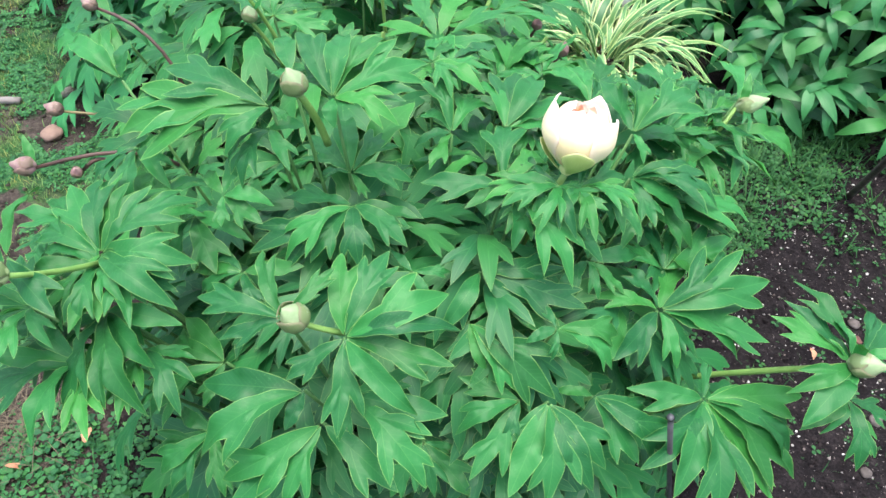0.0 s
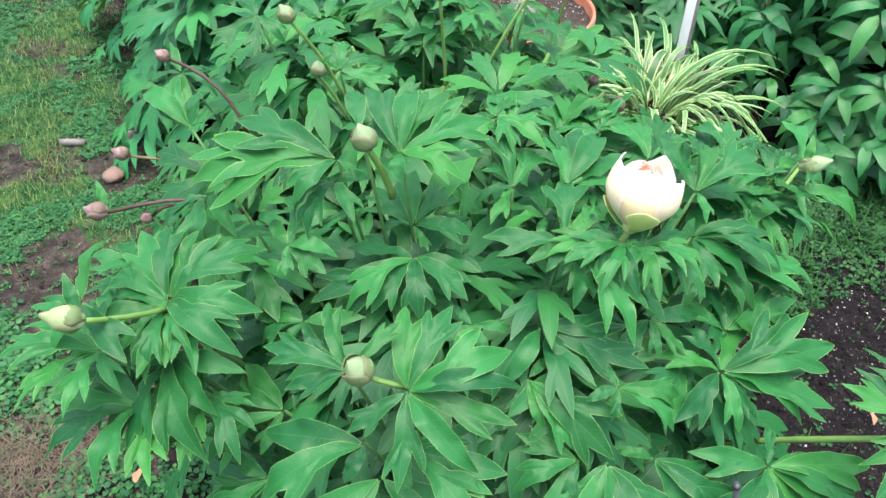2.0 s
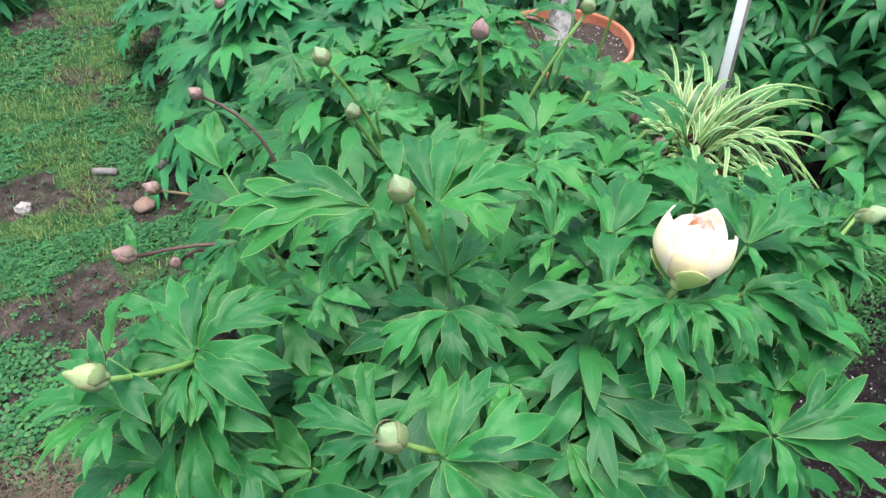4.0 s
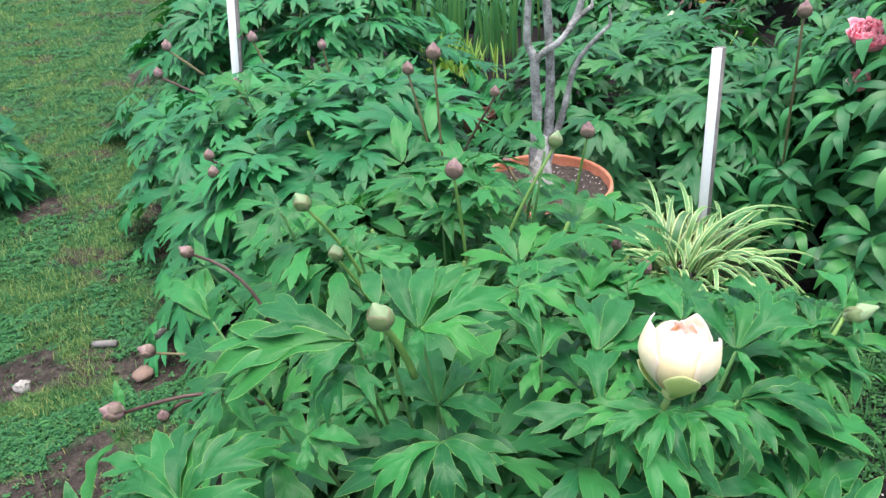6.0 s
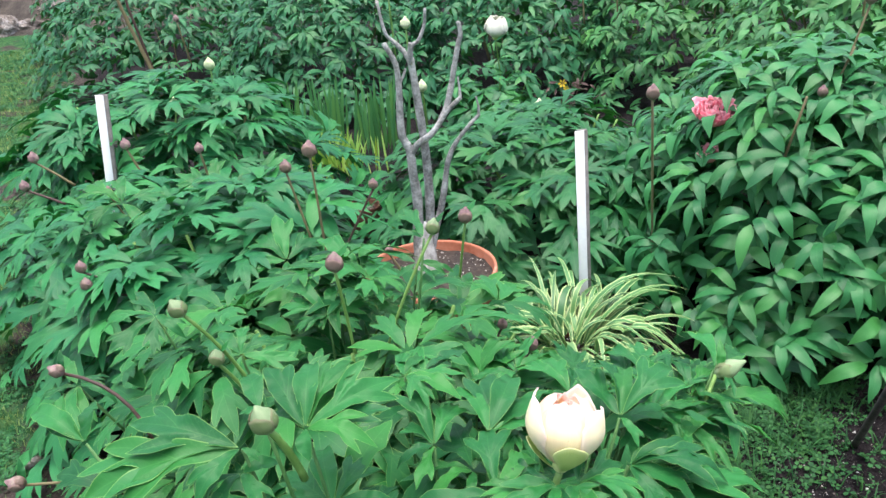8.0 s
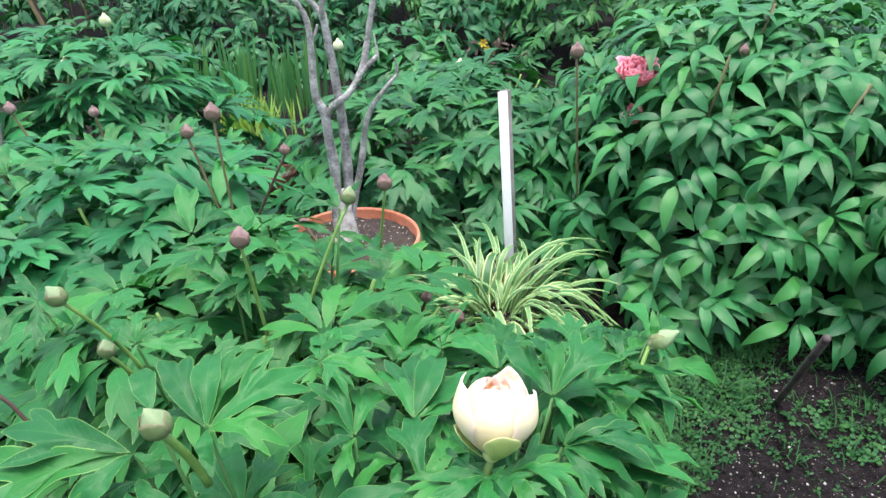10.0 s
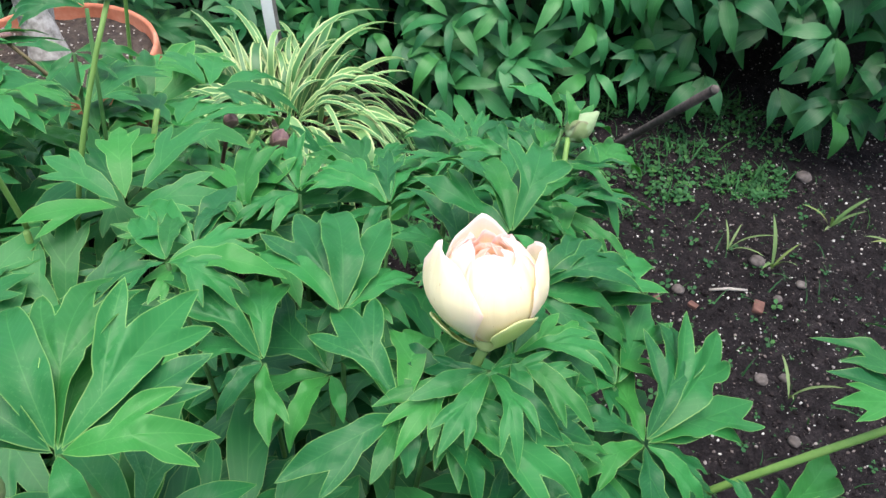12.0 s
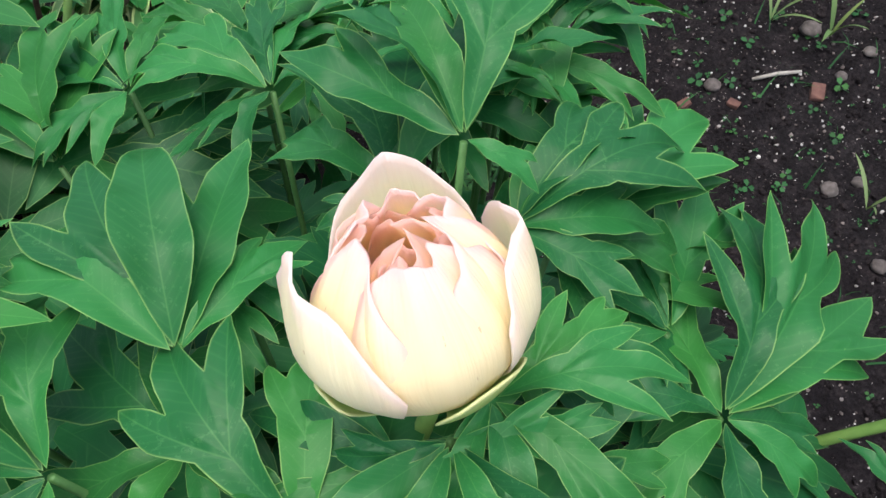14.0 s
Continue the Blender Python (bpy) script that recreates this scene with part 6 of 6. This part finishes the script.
MAT_PERLITE = plain_material("perlite", [(0.34, 0.32, 0.30), (0.6, 0.58, 0.55)], 50, 0.9)
big_pot = pot(0.11, 2.32, 0.205, 0.375, "large round terracotta pot filled with dark potting mix")
pot(0.50, 2.08, 0.095, 0.205, "terracotta pot under the lily-turf leaves")
pot(-0.155, 3.48, 0.075, 0.15, "small dark terracotta pot behind the large one", MAT_DARK_TERRA)

shrub = thing("pruned_shrub", (0.085, 2.34, 0.33), "bare pruned grey-barked shrub growing in the terracotta pot", "shrub")


def limb(name, pts, r0, r1, mat=MAT_BARK, label=""):
    n = len(pts) * 5
    out, ps = [], [Vector(p) for p in pts]
    ps = [ps[0] * 2 - ps[1]] + ps + [ps[-1] * 2 - ps[-2]]
    for i in range(1, len(ps) - 2):
        for k in range(5):
            t = k / 5
            a, b, c, d = ps[i - 1:i + 3]
            out.append(0.5 * (2 * b + (c - a) * t + (2 * a - 5 * b + 4 * c - d) * t * t + (3 * b - a - 3 * c + d) * t ** 3))
    out.append(ps[-2])
    rad = [0.82 * (r0 + (r1 - r0) * i / (len(out) - 1)) * (1 + 0.10 * noise.noise(p * 40)) for i, p in enumerate(out)]
    return part(name, tube(out, rad, 9), mat, shrub, label)


limb("trunk", [(0.096, 2.350, 0.31), (0.098, 2.362, 0.37), (0.098, 2.372, 0.42), (0.102, 2.376, 0.46), (0.104, 2.378, 0.50)], 0.056, 0.020, MAT_PALE_BARK, "pale peeling base of the trunk")
limb("limb", [(0.078, 2.37, 0.37), (0.082, 2.37, 0.47), (0.089, 2.37, 0.575), (0.083, 2.37, 0.66), (0.080, 2.37, 0.735), (0.062, 2.37, 0.785), (0.062, 2.37, 0.85), (0.066, 2.37, 0.92), (0.063, 2.37, 0.99), (0.036, 2.37, 1.05)], 0.0215, 0.0085)
limb("limb", [(0.112, 2.39, 0.38), (0.121, 2.39, 0.47), (0.126, 2.39, 0.57), (0.127, 2.39, 0.66), (0.125, 2.39, 0.742), (0.118, 2.39, 0.85), (0.112, 2.39, 0.93), (0.106, 2.39, 1.00)], 0.0195, 0.0125)
limb("twig", [(0.106, 2.39, 0.985), (0.092, 2.395, 1.015), (0.065, 2.40, 1.045), (0.042, 2.40, 1.075), (0.028, 2.41, 1.16)], 0.0105, 0.005)
limb("twig", [(0.106, 2.39, 0.985), (0.112, 2.395, 1.03), (0.133, 2.40, 1.045), (0.152, 2.40, 1.085), (0.158, 2.40, 1.13)], 0.0085, 0.005)
limb("twig", [(0.104, 2.385, 0.985), (0.106, 2.375, 1.02), (0.109, 2.37, 1.045)], 0.009, 0.0065, label="short reddish dead stub")
limb("limb", [(0.082, 2.372, 0.725), (0.104, 2.362, 0.756), (0.144, 2.350, 0.786), (0.166, 2.352, 0.810), (0.188, 2.36, 0.838), (0.212, 2.36, 0.862), (0.238, 2.36, 0.884)], 0.0135, 0.0075)
limb("twig", [(0.236, 2.36, 0.880), (0.237, 2.365, 0.905), (0.234, 2.37, 0.940)], 0.0065, 0.0025)
limb("limb", [(0.176, 2.358, 0.822), (0.198, 2.37, 0.860), (0.214, 2.375, 0.915), (0.226, 2.38, 0.965), (0.242, 2.38, 1.03), (0.250, 2.38, 1.055), (0.246, 2.38, 1.09)], 0.0125, 0.0070)
limb("limb", [(0.118, 2.38, 0.40), (0.138, 2.385, 0.475), (0.160, 2.39, 0.545), (0.175, 2.39, 0.61), (0.190, 2.39, 0.685), (0.213, 2.39, 0.735), (0.250, 2.39, 0.780), (0.292, 2.39, 0.823)], 0.0150, 0.0065)
limb("twig", [(0.289, 2.39, 0.818), (0.290, 2.39, 0.845), (0.284, 2.39, 0.875)], 0.006, 0.0025)
limb("twig", [(0.064, 2.372, 0.93), (0.082, 2.375, 0.955), (0.090, 2.378, 0.975)], 0.0065, 0.0035)

# ---- stakes, rod, stick ----
MAT_WHITE = plain_material("white_painted_wood", [(0.66, 0.66, 0.68), (0.80, 0.80, 0.80)], 8, 0.6, 0.15)
MAT_GREYWOOD = plain_material("grey_wood", [(0.12, 0.11, 0.105), (0.24, 0.22, 0.21)], 20, 0.85, 0.4)


def stake(foot, head, wide, deep, label):
    s = thing("plant_stake", (foot[0], foot[1], 0), label, "garden stake", "white stakes")
    a, b = Vector(foot), Vector(head)
    up = (b - a).normalized()
    back = (Vector((0, 1, 0)) - up * up.y).normalized()
    right = up.cross(back) * -1
    # the lath is shifted right, so a grey side shows beside the white
    for name, mat, off, d, lab in (("face", MAT_WHITE, 0.0, 0.003, "white painted face"), ("lath", MAT_GREYWOOD, 0.0032, deep, "grey lath behind the white face")):
        bm = bmesh.new()
        bmesh.ops.create_cube(bm, size=1)
        for v in bm.verts:
            top = v.co.z > 0
            w = wide * (1.06 if name == "lath" else 1.0)
            q = (b if top else a) + right * v.co.x * w + back * ((v.co.y + 0.5) * d + off) + (right * 0.010 if name == "lath" else Vector())
            v.co = q
        bmesh.ops.bevel(bm, geom=bm.edges[:], offset=0.0007, segments=1, affect="EDGES")
        for f in bm.faces:
            f.smooth = False
        part(name, bm, mat, s, lab)
    return s


stake((0.59, 2.30, -0.03), (0.57, 2.32, 0.765), 0.027, 0.016, "white painted wooden stake standing by the lily-turf")
stake((-1.20, 3.20, -0.03), (-1.085, 3.20, 0.805), 0.031, 0.018, "white painted wooden stake standing among the peonies")

MAT_STEEL = plain_material("dark_metal_rod", [(0.05, 0.05, 0.055), (0.10, 0.10, 0.11)], 40, 0.45, 0.2, metal=0.6)
rod = thing("metal_rod", (0.531, 0.761, 0), "thin dark metal rod stuck in the soil", "rod")
part("bar", tube([(0.531, 0.761, -0.02), (0.452, 0.728, 0.28), (0.373, 0.696, 0.58)], [0.0040] * 3, 10), MAT_STEEL, rod)
part("cap", tube([(0.3729, 0.6959, 0.5805), (0.371, 0.695, 0.587)], [0.0050, 0.0046], 10), MAT_STEEL, rod, "worn grey tip")

MAT_STICK = plain_material("weathered_stick", [(0.028, 0.023, 0.023), (0.065, 0.052, 0.049), (0.115, 0.092, 0.085)], 25, 0.85, 0.6)
MAT_CUT = plain_material("weathered_cut_wood", [(0.05, 0.042, 0.04), (0.12, 0.10, 0.092)], 60, 0.9, 0.5)
stick = thing("wooden_stick", (1.17, 1.74, 0), "weathered dark stick leaning out of the bed", "stick")
part("shaft", tube([(1.20, 1.79, -0.02), (1.150, 1.707, 0.082), (1.100, 1.622, 0.186), (1.037, 1.518, 0.312), (0.966, 1.400, 0.458), (0.904, 1.297, 0.585)], [0.0095, 0.0095, 0.009, 0.0085, 0.0082, 0.0080], 10), MAT_STICK, stick)
part("cut_end", tube([(0.9040, 1.2970, 0.585), (0.9015, 1.2930, 0.5890)], [0.0078, 0.0066], 10), MAT_CUT, stick, "dark weathered cut end")
for k, (u, dx, dz) in enumerate([(0.12, -0.012, 0.010), (0.30, 0.008, 0.013), (0.46, -0.013, 0.008), (0.62, 0.010, 0.012), (0.78, -0.010, 0.012)]):
    at = Vector((0.925, 1.332, 0.542)).lerp(Vector((1.10, 1.622, 0.186)), u)
    part("stub", tube([at, at + Vector((dx * 0.6, 0, dz * 0.7)), at + Vector((dx, -0.004, dz))], [0.0030, 0.0022, 0.0008], 6), MAT_STICK, stick)


# ---- iris, yellow flowers, rocks and the far wall ----
MAT_IRIS = leaf_material("iris_blade", (0.045, 0.165, 0.065), (0.10, 0.27, 0.10), rim=(0.1, 0.22, 0.06), rough=0.5, rim_wide=0.001)
iris = thing("iris_clump", (-0.30, 4.7, 0), "stand of upright sword-shaped iris leaves", "iris")
sword = leaf_shape([(0, 0, 1, 0.022)], 6, 0.1, 0.01, 0.0)
sword_mesh = mesh_of("blade", sword[0], sword[1], MAT_IRIS, sword[2])
r = random.Random(8)
for k in range(85):
    fan = (-0.67, -0.59, -0.46, -0.40, -0.33, -0.15, -0.07, 0.02)[k % 8]
    x, y = fan + r.gauss(0, 0.025), r.uniform(4.62, 4.85)
    o = attach(new("blade", sword_mesh), iris)
    o.matrix_basis = leaf_pose((x, y, 0), ((x - fan) * 2.2 + r.uniform(-.06, .06), r.uniform(-.10, .06), 1), (r.uniform(-.6, .6), -1, 0), r.uniform(0.30, 0.50), 1.5)
MAT_SPROUT = leaf_material("sprout_blade", (0.09, 0.16, 0.055), (0.17, 0.22, 0.10), rim=(0.2, 0.24, 0.12), rough=0.6, rim_wide=0.001)
MAT_LIME = leaf_material("lime_leaf", (0.26, 0.44, 0.10), (0.44, 0.60, 0.18), rough=0.5, rim_wide=0.001)
lime = thing("yellow_green_plant", (-0.31, 4.30, 0), "low plant with narrow yellow-green leaves before the iris", "plant")
lime_mesh = mesh_of("blade", sword[0], sword[1], MAT_LIME, sword[2])
for k in range(60):
    x, y = -0.31 + r.gauss(0, 0.10), 4.30 + r.gauss(0, 0.05)
    o = attach(new("blade", lime_mesh), lime)
    o.matrix_basis = leaf_pose((x, y, 0), (r.uniform(-.5, .5), r.uniform(-.5, .4), 1), (r.uniform(-.6, .6), -1, 0.3), r.uniform(0.17, 0.31), 1.7)

MAT_YELLOW = plain_material("yellow_flower", [(0.75, 0.50, 0.03), (0.85, 0.62, 0.06)], 30, 0.6)
yellow = thing("yellow_flowers", (1.08, 4.95, 0), "sparse dry plant with small yellow flowers", "flowers")
for x, y, z, s in [(1.06, 4.9, 0.28, 0.030), (1.08, 4.88, 0.25, 0.020), (1.05, 4.9, 0.09, 0.026), (1.12, 4.9, 0.05, 0.024), (1.02, 4.92, 0.04, 0.020)]:
    bm = bmesh.new()
    for k in range(6):
        a = k * math.pi / 3
        vs = [bm.verts.new((x + s * q * math.cos(a + w), y - 0.3 * s * q, z + s * q * math.sin(a + w))) for q, w in ((0.1, 0), (0.7, -0.4), (1.0, 0), (0.7, 0.4))]
        bm.faces.new(vs)
    part("blossom", bm, MAT_YELLOW, yellow)
for a, b in [((1.06, 4.95, 0), (1.06, 4.9, 0.28)), ((1.1, 4.95, 0), (1.20, 4.9, 0.34)), ((1.1, 4.97, 0), (1.30, 4.92, 0.18)), ((1.05, 4.95, 0), (0.95, 4.9, 0.22)), ((1.12, 4.95, 0), (1.14, 4.9, 0.05))]:
    stem(yellow, a, b, 0.004, 0.003, MAT_STEM_RED, 0.1)
picks = [(r.choice(SPARSE["s"]), leaf_pose((1.10 + r.gauss(0, 0.09), 4.93, r.uniform(0.03, 0.30)), (r.uniform(-1, 1), -0.3, r.uniform(-.6, .5)), (0, -1, 0.6), r.uniform(0.04, 0.07))) for _ in range(40)]
joined("foliage", picks, MAT_STEM_RED, yellow, "sparse brownish leaves")

def rock_shape(seed):
    bm = bmesh.new()
    bmesh.ops.create_icosphere(bm, subdivisions=5, radius=1)
    for v in bm.verts:
        p = v.co + Vector((seed * 5.3, 0, 0))
        v.co *= 1 + 0.35 * noise.noise(p * 1.2) + 0.16 * noise.noise(p * 3.1) + 0.07 * noise.noise(p * 8)
        v.co.z *= 0.7
    vs, fs = np.array([v.co[:] for v in bm.verts]), np.array([[v.index for v in f.verts] for f in bm.faces])
    bm.free()
    return vs, fs, None


MAT_ROCK, nodes, links, bsdf = material("field_stone", 0.9, 0.2)
n1, n2 = noise_tex(nodes, links, 5, 6), noise_tex(nodes, links, 40, 5)
links.new(ramp(nodes, links, math_node(nodes, links, "ADD", math_node(nodes, links, "MULTIPLY", n1, 0.6), math_node(nodes, links, "MULTIPLY", n2, 0.4)),
               [(0.36, (0.05, 0.04, 0.035)), (0.5, (0.15, 0.125, 0.11)), (0.66, (0.36, 0.33, 0.32))]), bsdf.inputs["Base Color"])
bump(nodes, links, bsdf, n2, 0.6, 0.03)
for k, (x, y, s, z) in enumerate([(-6.1, 11.9, 0.42, 0.12), (-5.5, 11.7, 0.30, 0.08), (-6.9, 12.0, 0.40, 0.1), (-6.2, 12.3, 0.40, 0.45), (-5.15, 11.8, 0.20, 0.05), (-4.9, 12.2, 0.22, 0.30), (-7.6, 12.0, 0.5, 0.2)]):
    vs, fs, _ = rock_shape(k)
    M = np.array(pose(x, y, z, 0, 0, 50 * k) @ Matrix.Scale(s, 4))
    tagged(new("rock", mesh_of("rock", vs @ M[:3, :3].T + M[:3, 3], fs, MAT_ROCK)), "pale grey field rock set in the earth bank", "rock", "rocks of the bank")
bank = bmesh.new()
rows = [(11.3, 0.0), (11.9, 0.16), (12.4, 0.42), (13.2, 0.55), (15.0, 0.60)]
xs = np.linspace(-14, -2.6, 40)
grid = [[bank.verts.new((x, y + 0.15 * noise.noise(Vector((x, y, 0))), z * min(1, (-2.4 - x) / 1.2) + 0.05 * noise.noise(Vector((x * 2, y * 2, 3))) - 0.02)) for x in xs] for y, z in rows]
for a, b in zip(grid, grid[1:]):
    for k in range(len(xs) - 1):
        bank.faces.new((a[k], a[k + 1], b[k + 1], b[k]))
me = bpy.data.meshes.new("earth_bank")
for f in bank.faces:
    f.smooth = True
bank.to_mesh(me)
bank.free()
MAT_BANK = plain_material("brown_earth", [(0.028, 0.022, 0.019), (0.055, 0.045, 0.038), (0.10, 0.082, 0.07)], 6, 0.95, 0.8, 0.03)
me.materials.append(MAT_BANK)
tagged(new("earth_bank", me), "low brown earth bank behind the lawn", "bank", kind="structure")
MAT_STUCCO = plain_material("beige_stucco", [(0.42, 0.39, 0.37), (0.50, 0.47, 0.45)], 2, 0.9, 0.3)
bm = bmesh.new()
bmesh.ops.create_cube(bm, size=1)
for v in bm.verts:
    v.co = Vector((-9.0 + v.co.x * 15, 15.4 + v.co.y * 0.3, 1.5 + v.co.z * 3.2))
bmesh.ops.bevel(bm, geom=bm.edges[:], offset=0.01, segments=1, affect="EDGES")
me = bpy.data.meshes.new("wall_far")
bm.to_mesh(me)
bm.free()
me.materials.append(MAT_STUCCO)
tagged(new("wall_far", me), "plain beige wall behind the garden", "wall", kind="structure")

# ---- small things on the ground ----
MAT_DRYLEAF = plain_material("dry_leaf", [(0.30, 0.13, 0.07), (0.45, 0.25, 0.15)], 10, 0.8)
MAT_BRICK = plain_material("weathered_brick", [(0.07, 0.036, 0.030), (0.14, 0.07, 0.056)], 60, 0.95, 0.6)
MAT_TERRA_STONE = plain_material("orange_stone", [(0.11, 0.075, 0.062), (0.20, 0.135, 0.108)], 20, 0.9, 0.5)
MAT_SOILSTONE = plain_material("dusty_pebble", [(0.04, 0.034, 0.032), (0.08, 0.068, 0.064), (0.13, 0.115, 0.108)], 60, 0.9, 0.5)
MAT_CHALK = plain_material("pale_stone", [(0.20, 0.185, 0.17), (0.36, 0.34, 0.315)], 25, 0.9, 0.5)
BLOCK = stone_shape(50, 3)
BLOCK = (np.clip(BLOCK[0] * 1.4, [-1.1, -0.75, -0.5], [1.1, 0.75, 0.5]) + 0.04 * np.sin(BLOCK[0] * 7), BLOCK[1], None)
for k, (x, y, s, mat, lab) in enumerate([(-1.385, 1.77, 0.021, MAT_CHALK, "pale lump of stone on the bare earth"), (1.268, 1.280, 0.018, MAT_SOILSTONE, "round grey pebble between the sprouts"), (1.055, 1.32, 0.014, MAT_SOILSTONE, "brownish pebble on the soil"),
                                         (1.165, 1.188, 0.015, MAT_BRICK, "broken bit of red brick on the soil"), (1.046, 1.268, 0.009, MAT_BRICK, "small red brick crumb on the soil"), (0.992, 1.327, 0.010, MAT_BRICK, "small red brick crumb on the soil"), (1.228, 1.184, 0.010, MAT_SOILSTONE, "small pale pebble on the soil"),
                                         (1.30, 1.18, 0.012, MAT_SOILSTONE, "small pale pebble on the soil"), (0.95, 0.93, 0.012, MAT_SOILSTONE, "small pale pebble on the soil"), (1.02, 1.06, 0.014, MAT_SOILSTONE, "small pale pebble on the soil"), (1.069, 1.038, 0.010, MAT_SOILSTONE, "small grey pebble on the soil"), (1.62, 1.42, 0.02, MAT_SOILSTONE, "flat brown pebble on the soil"), (-1.05, 1.835, 0.030, MAT_TERRA_STONE, "pinkish-orange stone beside the peony"), (-1.075, 2.02, 0.026, MAT_ROCK, "grey-brown stone at the edge of the lawn")]):
    vs, fs, _ = BLOCK if mat is MAT_BRICK else rock_shape(k) if k == 0 else STONES[k % 5]
    M = np.array(pose(x, y, ground_height(x, y) + s * 0.35, 0, 0, 70 * k) @ Matrix.Scale(s, 4))
    tagged(new("pebble", mesh_of("pebble", vs @ M[:3, :3].T + M[:3, 3], fs, mat)), lab, "pebble", "pebbles")
twig = part("cut_stick", tube([(-1.262, 1.957, 0.030), (-1.225, 1.96, 0.031), (-1.188, 1.963, 0.030)], [0.0105, 0.011, 0.0105], 10), MAT_GREYWOOD, thing("short_stick", (-1.23, 1.96, 0), "short cut piece of grey branch on the lawn", "stick"))
MAT_SPLINT = plain_material("grey_split_wood", [(0.20, 0.18, 0.16), (0.36, 0.34, 0.31)], 40, 0.85, 0.4)
splint = part("splinter", tube([(1.108, 1.279, 0.010), (1.145, 1.256, 0.013), (1.178, 1.232, 0.011)], [0.003, 0.0038, 0.0028], 6), MAT_SPLINT, thing("wood_splinter", (1.14, 1.26, 0), "pale splinter of wood on the soil", "stick"))
for k, (x, y, z, a, s) in enumerate([(-0.62, 0.93, 0.03, 200, 0.05), (-0.72, 0.84, 0.02, 100, 0.035), (0.92, 1.20, 0.015, 10, 0.03)]):
    sh = FINE["r"][k % 3]
    M = np.array(pose(x, y, z, 25, 12, a) @ Matrix.Scale(s, 4))
    tagged(new("dry_leaf", mesh_of("dry_leaf", sh[0] @ M[:3, :3].T + M[:3, 3], sh[1], MAT_DRYLEAF, sh[2])), "curled brown dry leaf lying on the ground", "leaf", "dry leaves")
sprout_mesh = leaf_shape([(0, 0, 1, 0.055)], 6, 0.35, 0.12, 0.0)
for k, (x, y, n) in enumerate([(1.52, 1.265, 6), (1.245, 1.345, 4), (1.285, 1.25, 4), (1.60, 1.13, 4), (1.03, 1.00, 3)]):
    sp = thing("grass_sprout", (x, y, 0), "thin green sprout of onion-like blades in the soil", "sprout", "sprouts in the soil")
    me = mesh_of("blade", sprout_mesh[0], sprout_mesh[1], MAT_SPROUT, sprout_mesh[2])
    for i in range(n):
        o = attach(new("blade", me), sp)
        a = r.uniform(0, 6.28)
        o.matrix_basis = leaf_pose((x, y, 0), (math.cos(a), math.sin(a), r.uniform(0.25, 1.6)), (-math.cos(a), -math.sin(a), 1), r.uniform(0.07, 0.14), 1.0)
